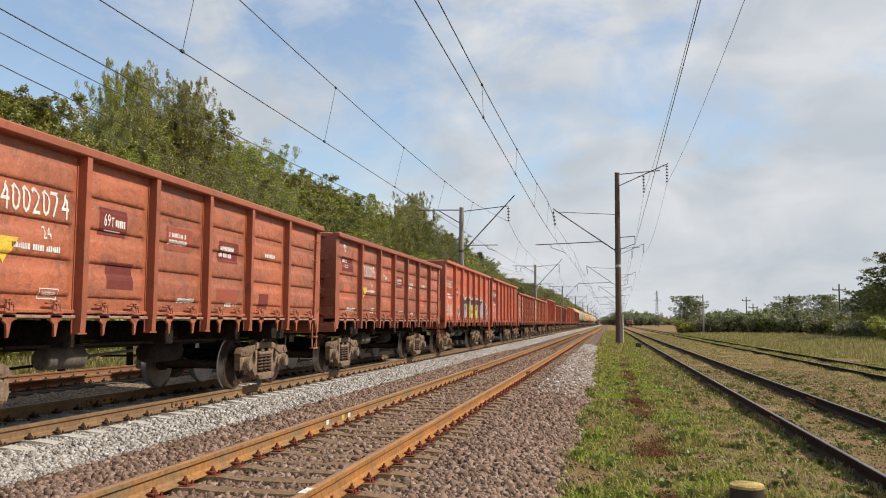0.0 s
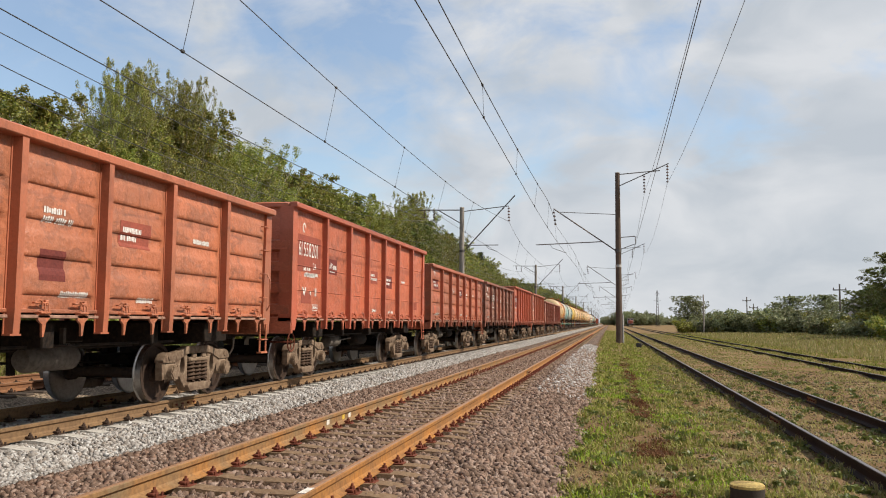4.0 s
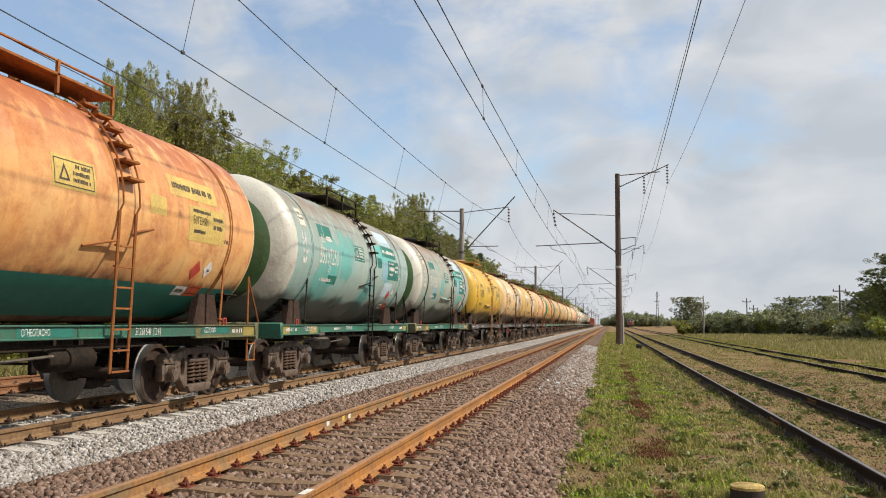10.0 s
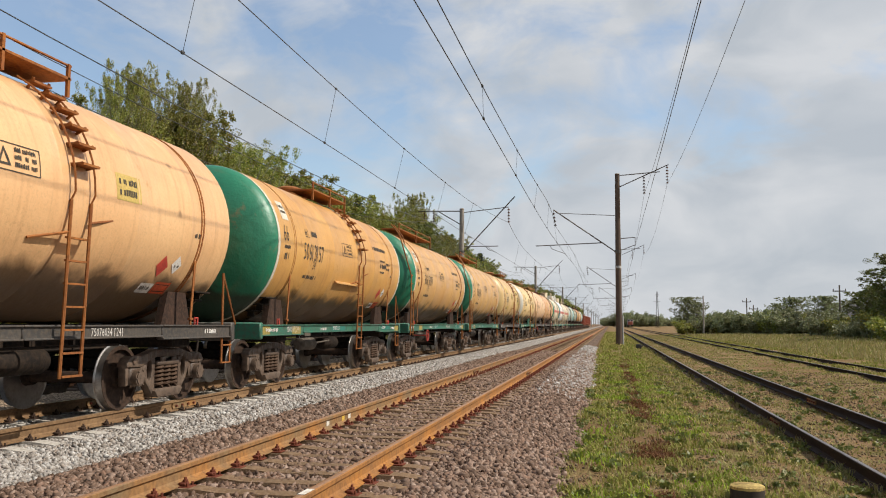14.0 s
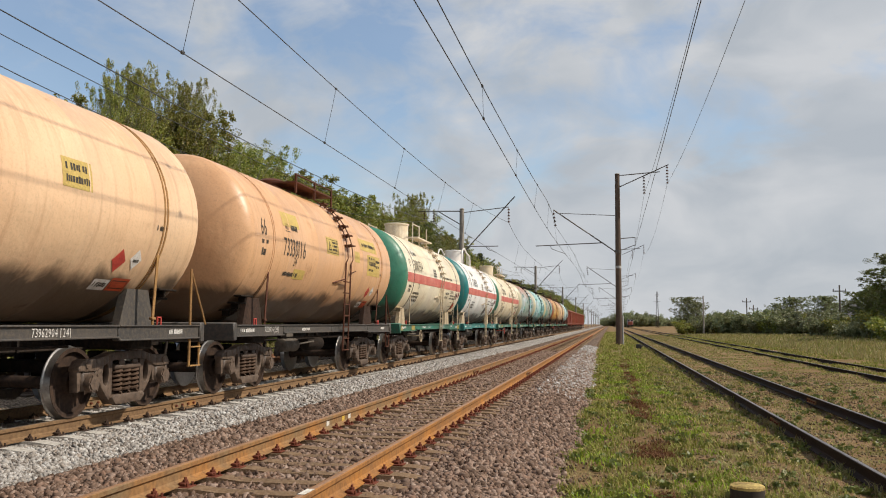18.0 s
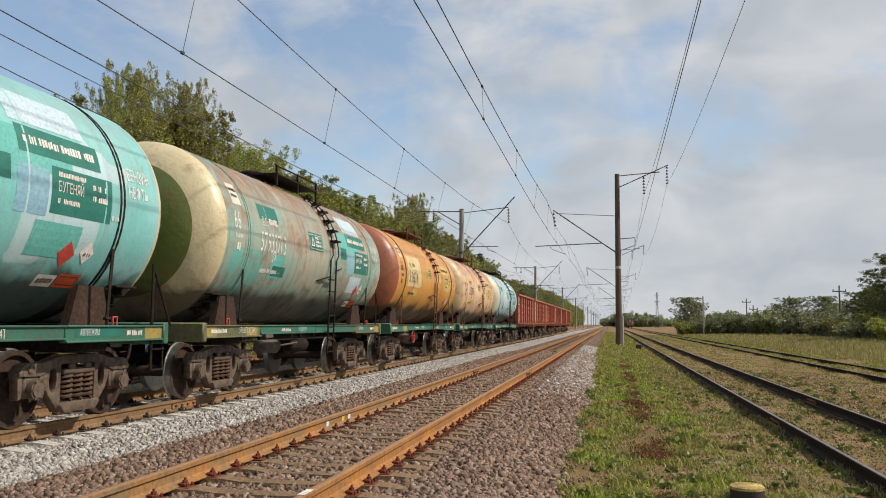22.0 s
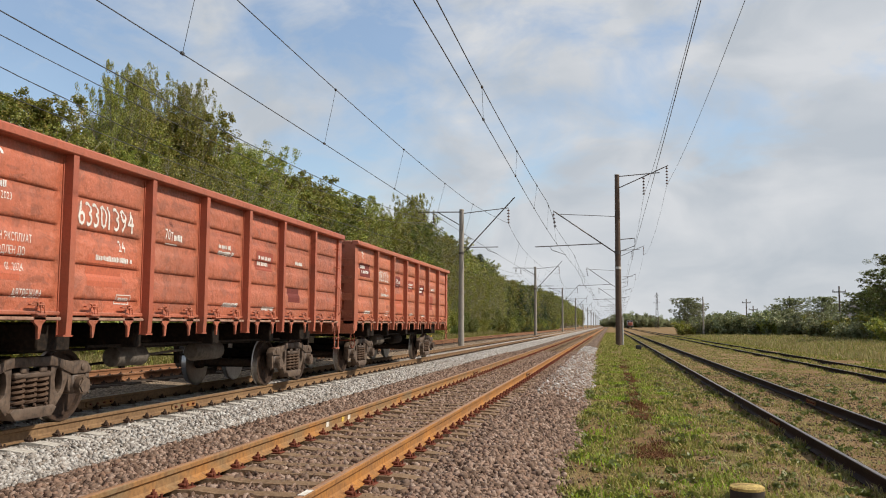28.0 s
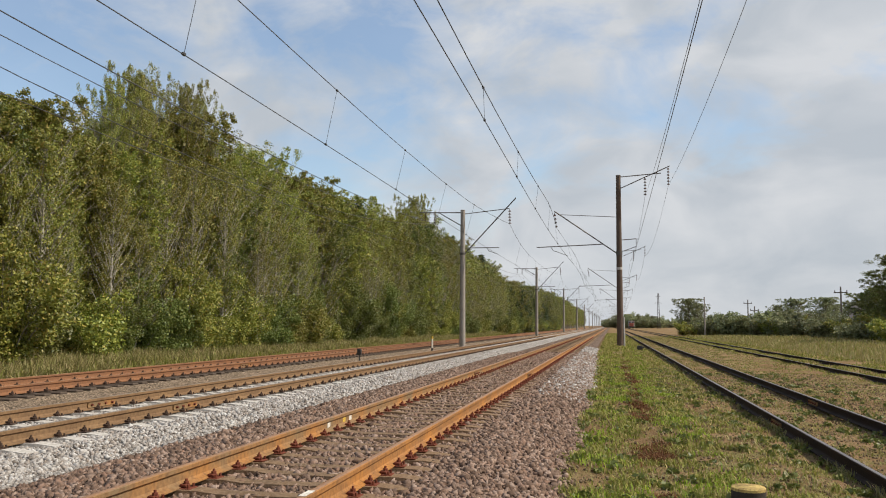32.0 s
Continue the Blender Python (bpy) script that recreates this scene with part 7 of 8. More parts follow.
        if field is M_field_green:      # odd repaint patches in pale blue and teal
            stick(sheet(7.9, 9.3, 0.70, 1.10), M_pale_blue, "", 0.004, "painted_field")
            stick(sheet(7.9, 8.45, -0.35, 0.20), M_sky_blue, "", 0.004, "painted_field")
            stick(sheet(8.3, 9.2, -0.80, -0.40), M_teal_patch if seed % 2 else M_pale_blue, "", 0.004, "painted_field")
            stick(sheet(3.2, 3.75, -0.70, -0.25), M_sky_blue if seed % 2 else M_teal_patch, "", 0.004, "painted_field")
            stick(sheet(7.3, 8.9, 0.15, 0.62), M_teal_patch, "", 0.003, "painted_field")
        elif seed in (5, 6):
            stick(sheet(7.9, 9.4, -0.62, 0.62), M_field_white, "", 0.003, "painted_field")
            stick(sheet(2.3, 4.2, 0.34, 0.72), M_field_white, "", 0.003, "painted_field")
        if seed != 7 and seed != 13:
            stick(bars([(8.05, 9.4, 0.45, 0.55)]), ink)
            stick(bars([(8.62, 9.2, 0.15, 0.21)]), ink)
            stick(writing("БУГЕНЯЙ", 0.13, 8.62, -0.03, 0.62), ink) if seed in (1, 19, 20, 21, 22) else stick(bars([(8.62, 9.3, -0.03, 0.09)]), ink)
            stick(bars([(8.62, 9.05, -0.17, -0.11), (9.3, 9.65, 0.08, 0.15), (9.3, 9.62, -0.06, 0.01)]), ink)
        else:
            stick(sheet(7.55, 8.15, 0.05, 0.42), M_field_yellow, "", 0.004, "painted_field")
            stick(bars([(7.62, 8.05, 0.27, 0.36), (7.62, 8.1, 0.12, 0.21)]), ink)
        stick(bars([(ny + 0.2, ny + 1.0, -0.62, -0.54), (9.75, 9.95, -0.25, -0.18)]), ink)
        diamond(mid + 3.05, -0.74, 0.16, M_red_mark, "red diamond hazard label")
        diamond(mid + 3.44, -0.70, 0.14, M_white_mark, "white diamond hazard label")
        stick(bars([(mid + 3.38, mid + 3.52, -0.74, -0.70)]), M_black_mark, "", 0.016)
        stick(sheet(mid + 2.78, mid + 3.14, -1.14, -1.0), M_white_mark, "white code plate", 0.012, "hazard_plate")
        stick(bars([(mid + 2.82, mid + 3.1, -1.10, -1.04)]), M_black_mark, "", 0.016)
        stick(sheet(mid + 3.17, mid + 3.60, -1.14, -0.97), M_orange_plate, "orange-red hazard plate", 0.012, "hazard_plate")
        stick(outline(mid + 3.20, mid + 3.57, -1.11, -1.0), M_black_mark, "", 0.016)
    for line, txt in enumerate(word.split()):
        stick(writing(txt, 0.17, T_LEN - 1.90, 0.35 - 0.24 * line, 0.62), ink)
    lettering(store, shell)
    return w, wheels


# ---- the train ----
SPEED = 18.29
TRAIN = []          # (wagon, place of its rear coupling at the start, wheelsets)
M_sill_black = two_tone("black_sill", (0.045, 0.042, 0.04), (0.07, 0.06, 0.052), (0.12, 0.095, 0.07), 0.6, 1.4, 16)
M_fit_tan = two_tone("tan_fittings", (0.42, 0.24, 0.09), (0.30, 0.17, 0.075), None, 0.7, 2, 20)
M_sill_green = two_tone("green_sill", (0.02, 0.16, 0.10), (0.03, 0.12, 0.08), (0.08, 0.06, 0.045), 0.55, 1.2, 14)
M_sill_teal = two_tone("teal_sill", (0.02, 0.24, 0.22), (0.03, 0.19, 0.18), (0.08, 0.06, 0.045), 0.5, 1.2, 14)
M_sill_end = two_tone("yellow_olive_field", (0.36, 0.27, 0.06), (0.25, 0.2, 0.06), None, 0.6, 2, 20)
M_sill_olive = two_tone("olive_sill", (0.15, 0.15, 0.06), (0.10, 0.11, 0.05), (0.06, 0.05, 0.04), 0.6, 1.2, 14)
M_fit_orange = two_tone("orange_rust_fittings", (0.36, 0.14, 0.04), (0.24, 0.09, 0.035), None, 0.7, 2, 20)
M_fit_brown = two_tone("brown_fittings", (0.14, 0.055, 0.035), (0.10, 0.045, 0.03), None, 0.7, 2, 20)
M_fit_cream = two_tone("cream_fittings", (0.58, 0.48, 0.32), (0.46, 0.36, 0.24), (0.24, 0.15, 0.08), 0.6, 2, 20)
M_stripe = two_tone("faded_red_stripe", (0.50, 0.10, 0.08), (0.58, 0.20, 0.15), (0.36, 0.10, 0.07), 0.55, 1.8, 16)

RUST, DEEP = (0.17, 0.055, 0.022), (0.12, 0.042, 0.022)
# base, worn, rust, style, number, label, rust amount
OPEN = [
    ((0.391, 0.112, 0.050), (0.320, 0.103, 0.052), DEEP, "pressed", "64002074", "red-brown steel open wagon with white stencilling, worn paint", 0.5),
    ((0.384, 0.108, 0.053), (0.278, 0.093, 0.051), DEEP, "pressed", "63302095", "dull red-brown steel open wagon with pressed sides", 0.6),
    ((0.529, 0.134, 0.063), (0.479, 0.130, 0.068), RUST, "flat", "61556577", "red steel open wagon with yellow and lilac graffiti", 0.25),
    ((0.501, 0.125, 0.061), (0.451, 0.123, 0.062), RUST, "flat", "61556304", "bright red-brown open wagon with smooth sides", 0.3),
    ((0.430, 0.121, 0.060), (0.339, 0.113, 0.057), DEEP, "pressed", "65773400", "red-brown steel open wagon with pressed sides and grime", 0.5),
    ((0.474, 0.148, 0.067), (0.381, 0.137, 0.069), DEEP, "pressed", "60045259", "faded red-brown open wagon with pressed sides", 0.45),
    ((0.501, 0.125, 0.059), (0.436, 0.123, 0.062), RUST, "flat", "61558201", "red-brown open wagon with smooth sides", 0.3),
    ((0.444, 0.126, 0.060), (0.352, 0.121, 0.063), DEEP, "pressed", "", "red-brown steel open wagon with patched pressed sides", 0.5),
    ((0.358, 0.108, 0.056), (0.169, 0.079, 0.048), DEEP, "pressed", "64002447", "dark weathered open wagon with black grime and white runs", 0.85),
    ((0.513, 0.125, 0.061), (0.465, 0.130, 0.066), RUST, "flat", "61558649", "bright red-brown open wagon with smooth sides", 0.3),
    ((0.501, 0.155, 0.078), (0.423, 0.161, 0.090), DEEP, "flat", "61559312", "scratched pale red open wagon with smooth sides", 0.4),
    ((0.344, 0.104, 0.056), (0.268, 0.095, 0.052), DEEP, "pressed", "61083441", "dark red-brown open wagon with pressed sides", 0.5),
    ((0.358, 0.113, 0.065), (0.282, 0.097, 0.057), DEEP, "pressed", "64002181", "dull maroon open wagon with orange touched-up patches", 0.55),
    ((0.427, 0.113, 0.063), (0.343, 0.106, 0.059), DEEP, "pressed", "64002041", "deep red open wagon with pressed sides", 0.4),
    ((0.516, 0.159, 0.075), (0.394, 0.147, 0.074), DEEP, "pressed", "63374920", "orange-red open wagon with scuffed pressed sides", 0.5),
    ((0.475, 0.128, 0.067), (0.374, 0.117, 0.068), DEEP, "pressed", "64001571", "red-brown open wagon with pressed sides", 0.45),
    ((0.474, 0.149, 0.072), (0.381, 0.147, 0.078), DEEP, "pressed", "61080024", "orange-brown open wagon with dark touched-up fields", 0.6),
    ((0.444, 0.123, 0.064), (0.381, 0.122, 0.066), DEEP, "pressed", "63301394", "red-brown open wagon with grey primer fields", 0.4),
    ((0.487, 0.141, 0.070), (0.409, 0.139, 0.070), DEEP, "pressed", "60831021", "orange-red open wagon, the last of the train", 0.4),
]
GREEN_C, WHITE_C = (0.02, 0.20, 0.11), (0.62, 0.60, 0.52)
PEACH, PEACH2 = (0.76, 0.47, 0.235), (0.71, 0.41, 0.195)
CREAM, CREAM2 = (0.66, 0.50, 0.25), (0.58, 0.40, 0.18)
TEAL, TEAL2 = (0.27, 0.41, 0.38), (0.30, 0.36, 0.33)
M_pale_field = two_tone("pale_field", (0.62, 0.50, 0.26), (0.55, 0.42, 0.2), None, 0.6)
M_pale_blue = two_tone("pale_blue_repaint", (0.50, 0.60, 0.66), (0.42, 0.54, 0.60), None, 0.55, 2, 24, relief=0.05)
M_sky_blue = two_tone("blue_repaint", (0.20, 0.38, 0.50), (0.24, 0.42, 0.50), None, 0.55, 2, 24, relief=0.05)
M_teal_patch = two_tone("teal_repaint", (0.10, 0.40, 0.35), (0.14, 0.44, 0.40), None, 0.55, 2, 24, relief=0.05)
M_grey_steel = two_tone("dark_grey_patch", (0.09, 0.085, 0.085), (0.12, 0.11, 0.105), None, 0.6, 2, 24, relief=0.05)
M_dark_red = two_tone("dark_red_label", (0.16, 0.015, 0.02), (0.12, 0.012, 0.016), None, 0.55, 3, 30, relief=0.05)
M_field_green = two_tone("green_field", (0.01, 0.13, 0.10), (0.02, 0.17, 0.13), None, 0.6, 3, 30, relief=0.05)
M_field_white = two_tone("white_field", (0.66, 0.62, 0.52), (0.58, 0.52, 0.42), None, 0.6, 3, 30, relief=0.05)
M_field_tan = two_tone("tan_field", (0.58, 0.40, 0.15), (0.50, 0.34, 0.13), None, 0.6, 3, 30, relief=0.05)
M_field_yellow = two_tone("yellow_field", (0.60, 0.44, 0.12), (0.52, 0.36, 0.1), None, 0.6, 3, 30, relief=0.05)
ORUST = (0.30, 0.11, 0.035)
TANK = [
    dict(base=(0.70, 0.42, 0.17), worn=(0.66, 0.28, 0.085), rust=(0.36, 0.105, 0.035), number="51261541", label="rust-stained orange tank wagon on a green frame", sill=M_sill_olive, fittings=M_fit_orange, head=(0.64, 0.48, 0.26), amount=1.0, marks="plate", field=M_field_yellow, top_rust=0.95, skirt=M_field_green),
    dict(base=TEAL, worn=(0.33, 0.40, 0.36), rust=(0.22, 0.13, 0.08), number="55307250", label="weathered pale teal tank wagon with white and green ends", sill=M_sill_green, head=WHITE_C, head_core=(0.07, 0.16, 0.06), dark_marks=False, patch=(0.10, 0.40, 0.36), patch_amount=0.22, field=M_field_green, top_rust=0.75),
    dict(base=(0.31, 0.36, 0.31), worn=(0.36, 0.40, 0.34), rust=(0.25, 0.13, 0.075), number="51679250", label="grey-teal tank wagon with dark green and white ends", sill=M_sill_olive, head=WHITE_C, head_core=(0.07, 0.17, 0.055), core=0.84, dark_marks=False, patch=(0.10, 0.40, 0.36), patch_amount=0.08, field=M_field_green, top_rust=0.75),
    dict(base=(0.66, 0.42, 0.04), worn=(0.60, 0.36, 0.05), rust=(0.30, 0.14, 0.04), number="75069500", label="bright yellow tank wagon on a black frame", fittings=M_fit_tan, amount=0.3, field=M_field_yellow, word="БЕНЗИН"),
    dict(base=(0.72, 0.49, 0.24), worn=(0.68, 0.43, 0.20), rust=(0.34, 0.15, 0.06), number="74742313", label="patched cream tank wagon with white repaint fields", patch=(0.70, 0.55, 0.34), patch_amount=0.2, fittings=M_fit_brown, amount=0.3, field=M_field_white),
    dict(base=(0.66, 0.43, 0.145), worn=(0.61, 0.38, 0.14), rust=(0.30, 0.14, 0.05), number="73136285", label="sandy yellow tank wagon with rusty bands", fittings=M_fit_brown, amount=0.25, field=M_field_white),
    dict(base=PEACH, worn=PEACH2, rust=(0.36, 0.16, 0.07), number="75076034", label="smooth peach tank wagon", fittings=M_fit_orange, amount=0.12),
    dict(base=(0.62, 0.34, 0.10), worn=(0.56, 0.29, 0.09), rust=(0.28, 0.12, 0.05), number="50613157", rim=M_field_white, label="orange-tan tank wagon with green ends on a green frame", sill=M_sill_green, head=GREEN_C, fittings=M_fit_orange, amount=0.25, marks=None),
    dict(base=(0.60, 0.36, 0.14), worn=(0.56, 0.31, 0.12), rust=(0.28, 0.12, 0.05), number="50615009", rim=M_field_white, label="orange-tan tank wagon with green ends and an end ladder", sill=M_sill_green, head=GREEN_C, fittings=M_fit_orange, left_ladder=True, amount=0.3),
    dict(base=(0.62, 0.38, 0.16), worn=(0.56, 0.33, 0.13), rust=(0.28, 0.12, 0.05), number="50614261", rim=M_field_white, label="tan tank wagon with green ends and an end ladder", sill=M_sill_green, head=GREEN_C, fittings=M_fit_orange, left_ladder=True, amount=0.3),
    dict(base=(0.66, 0.46, 0.20), worn=(0.62, 0.42, 0.2), rust=(0.32, 0.15, 0.06), number="73145179", label="pale yellow tank wagon with a yellow notice", fittings=M_fit_orange, amount=0.25, field=M_field_yellow),
    dict(base=(0.80, 0.60, 0.31), worn=(0.76, 0.54, 0.26), rust=(0.32, 0.15, 0.06), number="75081612", label="cream tank wagon with green and white ends on a green frame", sill=M_sill_green, head=WHITE_C, head_core=(0.02, 0.22, 0.07), fittings=M_fit_tan, amount=0.2, word="БЕНЗИН", field=M_field_tan),
    dict(base=(0.80, 0.55, 0.34), worn=(0.76, 0.49, 0.29), rust=(0.36, 0.16, 0.07), number="73962904", label="pale peach tank wagon with an end ladder and long walkway", fittings=M_fit_tan, left_ladder=True, amount=0.1),
    dict(base=(0.70, 0.42, 0.23), worn=(0.66, 0.38, 0.20), rust=(0.34, 0.15, 0.06), number="73330116", label="peach tank wagon with darker bands", fittings=M_fit_brown, amount=0.15, field=M_field_yellow),
    dict(base=(0.82, 0.74, 0.58), worn=(0.78, 0.68, 0.48), rust=(0.36, 0.18, 0.07), number="50805514", label="off-white gas tank wagon with a red stripe, green ends", sill=M_sill_green, head=(0.045, 0.22, 0.14), fittings=M_fit_cream, gas="post", amount=0.3, start=2.2, stripe=M_stripe),
    dict(base=(0.86, 0.85, 0.82), worn=(0.82, 0.81, 0.78), rust=(0.36, 0.2, 0.1), number="77285878", label="clean white gas tank wagon with teal ends, red stripe", sill=M_sill_teal, head=(0.005, 0.17, 0.17), fittings=M_fit_cream, gas="hoop", amount=0.05, stripe=M_stripe, streak=0.1),
    dict(base=(0.82, 0.74, 0.58), worn=(0.78, 0.67, 0.47), rust=(0.36, 0.18, 0.07), number="50808005", label="off-white gas tank wagon with a red stripe and rust", sill=M_sill_green, head=(0.74, 0.66, 0.50), head_core=(0.045, 0.22, 0.14), core=0.93, fittings=M_fit_cream, gas="post", amount=0.4, start=2.2, stripe=M_stripe),
    dict(base=(0.24, 0.37, 0.335), worn=(0.36, 0.42, 0.36), rust=(0.40, 0.16, 0.09), word="БЕНЗИН НЕФТЬ", number="57934556", label="rusty grey-teal tank wagon with cream and green ends", sill=M_sill_green, head=(0.60, 0.54, 0.38), head_core=(0.10, 0.19, 0.05), dark_marks=False, amount=0.7, patch=(0.50, 0.62, 0.66), patch_amount=0.25, field=M_field_green, top_rust=0.95),
    dict(base=(0.16, 0.48, 0.46), worn=(0.30, 0.55, 0.55), rust=(0.24, 0.13, 0.07), word="БЕНЗИН НЕФТЬ", number="55307128", label="pale blue-teal tank wagon with cream and green ends", sill=M_sill_green, head=(0.62, 0.56, 0.40), head_core=(0.10, 0.20, 0.05), dark_marks=False, patch=(0.50, 0.62, 0.66), patch_amount=0.25, field=M_field_green, top_rust=0.2),
    dict(base=(0.20, 0.37, 0.32), worn=(0.38, 0.34, 0.26), rust=(0.24, 0.11, 0.055), word="БЕНЗИН НЕФТЬ", streak=0.75, number="57933713", label="patched teal tank wagon with cream and olive ends", sill=M_sill_olive, head=(0.64, 0.55, 0.34), head_core=(0.14, 0.18, 0.04), dark_marks=False, amount=0.9, patch=(0.10, 0.40, 0.36), patch_amount=0.22, field=M_field_green, top_rust=0.75),
    dict(base=(0.56, 0.28, 0.06), worn=(0.52, 0.24, 0.06), rust=(0.26, 0.09, 0.035), number="51260701", label="deep orange tank wagon with rusty end on a green frame", sill=M_sill_green, head=(0.30, 0.10, 0.05), head_core=(0.02, 0.12, 0.07), core=0.6, fittings=M_fit_brown, amount=0.45, marks="plate", field=M_field_yellow),
    dict(base=(0.74, 0.54, 0.33), worn=(0.64, 0.38, 0.22), rust=(0.28, 0.11, 0.06), word="БЕНЗИН С", number="51252963", label="cream tank wagon blotched with brown rust", sill=M_sill_green, head=(0.60, 0.44, 0.24), head_core=(0.03, 0.18, 0.08), core=0.62, fittings=M_fit_brown, amount=0.85, field=M_field_yellow, top_rust=0.9),
    dict(base=(0.27, 0.47, 0.53), worn=(0.42, 0.52, 0.51), rust=(0.24, 0.13, 0.07), number="55307943", label="pale turquoise tank wagon with cream and green ends", sill=M_sill_green, head=(0.64, 0.56, 0.38), head_core=(0.10, 0.20, 0.05), dark_marks=False, patch=(0.50, 0.62, 0.66), patch_amount=0.25, field=M_field_green, top_rust=0.2),
]

place = 5.20
for i, (base, worn, rust, style, number, label, amount) in enumerate(OPEN):
    if i == 13:
        for j, kw in enumerate(TANK):
            w, wh = tank_wagon(j + 1, place + 0.08, **kw)
            TRAIN.append((w, place + 0.08, wh, T_LEN))
            place += T_LEN
    w, wh = gondola(i + 1, place, base, worn, rust, style, number, label, dark=i > 12, amount=amount, flake={8: 0.75, 10: 0.7, 12: 0.5, 16: 0.55}.get(i, 0.42), wash=0.6 if i in (8, 10) else 0.0)
    TRAIN.append((w, place, wh, G_LEN))
    place += G_LEN


# ---- small things along the line ----
M_post_dark = two_tone("tarred_post", (0.05, 0.042, 0.035), (0.075, 0.06, 0.05), None, 0.8, 3, 24)
M_post_yellow = two_tone("yellow_post_top", (0.62, 0.46, 0.16), (0.32, 0.22, 0.08), (0.09, 0.065, 0.04), 0.8, 8, 40)
M_black = two_tone("black_metal", (0.02, 0.02, 0.02), (0.035, 0.032, 0.03), None, 0.6)
M_wall = two_tone("pale_render", (0.55, 0.53, 0.50), (0.46, 0.44, 0.42), None, 0.9)
M_roof = two_tone("grey_roof", (0.16, 0.15, 0.15), (0.12, 0.11, 0.11), None, 0.8)
M_glass = two_tone("dark_window", (0.03, 0.035, 0.04), (0.04, 0.045, 0.05), None, 0.15, relief=0.02)
M_wood = two_tone("grey_wooden_pole", (0.20, 0.17, 0.14), (0.14, 0.12, 0.10), None, 0.9, 2, 20)
M_loco_red = two_tone("locomotive_red", (0.42, 0.10, 0.05), (0.32, 0.08, 0.05), None, 0.5)
M_paint_white = two_tone("white_rail_paint", (0.75, 0.73, 0.68), (0.6, 0.57, 0.5), (0.4, 0.3, 0.2), 0.7, 9, 50)
M_paint_yellow = two_tone("yellow_rail_paint", (0.70, 0.48, 0.08), (0.55, 0.36, 0.07), None, 0.7, 9, 50)

p = thing("marker_stump", "short dark post with a worn yellow top in the grass", "post", at=pose(1.31, 8.92, 0))
part("shaft", Shape().tube([(0, 0, -0.75), (0, 0, -0.32), (0, 0, -0.30)], 0.165, 16), M_post_dark, p)
part("top", Shape().lathe([(-0.305, 0.12), (-0.30, 0.166), (-0.275, 0.166), (-0.262, 0.15), (-0.262, 0.01)], 18, 2), M_post_yellow, p, "worn yellow painted top")

p = thing("track_box", "small black trackside box on two legs in the grass", "trackside box", at=pose(1.66, 52.0, -0.22))
part("box", Shape().box(-0.16, 0.16, -0.12, 0.12, 0.10, 0.34, 0.02), M_black, p)
for k in (-0.1, 0.1):
    part("leg", Shape().tube([(k, 0, -0.15), (k, 0, 0.12)], 0.025, 6), M_black, p)
part("lug", Shape().box(0.16, 0.26, -0.04, 0.04, 0.2, 0.28, 0.01), M_black, p)

p = thing("distance_marker", "thin white and dark distance post beside the track", "post", at=pose(-10.6, 50.0, -0.30))
part("shaft", Shape().tube([(0, 0, -0.1), (0, 0, 0.75)], 0.05, 8), M_paint_white, p)
part("cap", Shape().tube([(0, 0, 0.75), (0, 0, 0.92)], 0.055, 8), M_paint_yellow, p)
part("foot", Shape().tube([(0, 0, -0.1), (0, 0, 0.2)], 0.06, 8), M_black, p)

p = thing("shunt_signal", "small dark ground signal between the tracks", "signal", at=pose(-10.55, 34.8, -0.30))
part("post", Shape().tube([(0, 0, -0.1), (0, 0, 0.35)], 0.03, 6), M_black, p)
part("head", Shape().box(-0.09, 0.09, -0.07, 0.07, 0.30, 0.56, 0.02), M_black, p)
part("lens", Shape().tube([(0, -0.07, 0.46), (0, -0.10, 0.46)], 0.04, 10), M_glass, p)

# painted marks and joint plates on the near track's rails
for x, y, mat, label in ((NEAR_X - 0.796 + 0.011, 12.25, M_paint_yellow, "yellow paint dab on the rail web"), (NEAR_X - 0.796 + 0.011, 12.55, M_paint_white, "white paint dab on the rail web"), (NEAR_X - 0.796 + 0.011, 11.55, M_paint_white, "white paint dab on the rail web")):
    tagged(part("paint_mark", Shape().box(-0.001, 0.003, -0.06, 0.06, -0.13, -0.065), mat, at=pose(x, y, -0.017)), label, "paint mark", "paint marks on the rails")
tagged(part("paint_mark", Shape().box(-0.03, 0.03, -0.12, 0.10, 0.0, 0.003), M_paint_white, at=pose(NEAR_X + 0.796, 6.42, -0.0145)), "white paint patch on the rail head", "paint mark", "paint marks on the rails")


def joint_plate(x, y, z):
    j = thing("joint_plate", "rusty bolted plate at a rail joint", "rail joint", "rail joints", at=pose(x, y, z))
    for k in (-1, 1):
        part("plate", Shape().prism([(k * 0.011, -0.14), (k * 0.045, -0.145), (k * 0.03, -0.10), (k * 0.045, -0.055), (k * 0.011, -0.06)], 1, -0.4, 0.4), M_rail_rust, j)
        for b in (-0.3, -0.1, 0.1, 0.3):
            part("bolt", Shape().tube([(k * 0.03, b, -0.10), (k * 0.065, b, -0.10)], 0.02, 6), M_clip_rust, j)


for x, y, z in ((NEAR_X + 0.796, 24.5, -0.017), (NEAR_X - 0.796, 24.9, -0.017), (MAIN_X + 0.796, 13.5, 0), (MAIN_X - 0.796, 13.5, 0), (FAR_X + 0.796, 27, 0), (YARD_X - 0.796, 16.0, YARD_Z), (YARD_X + 0.796, 20.5, YARD_Z)):
    joint_plate(x, y, z)


def at_bearing(b, d):
    return d * math.sin(radians(b)), d * math.cos(radians(b))


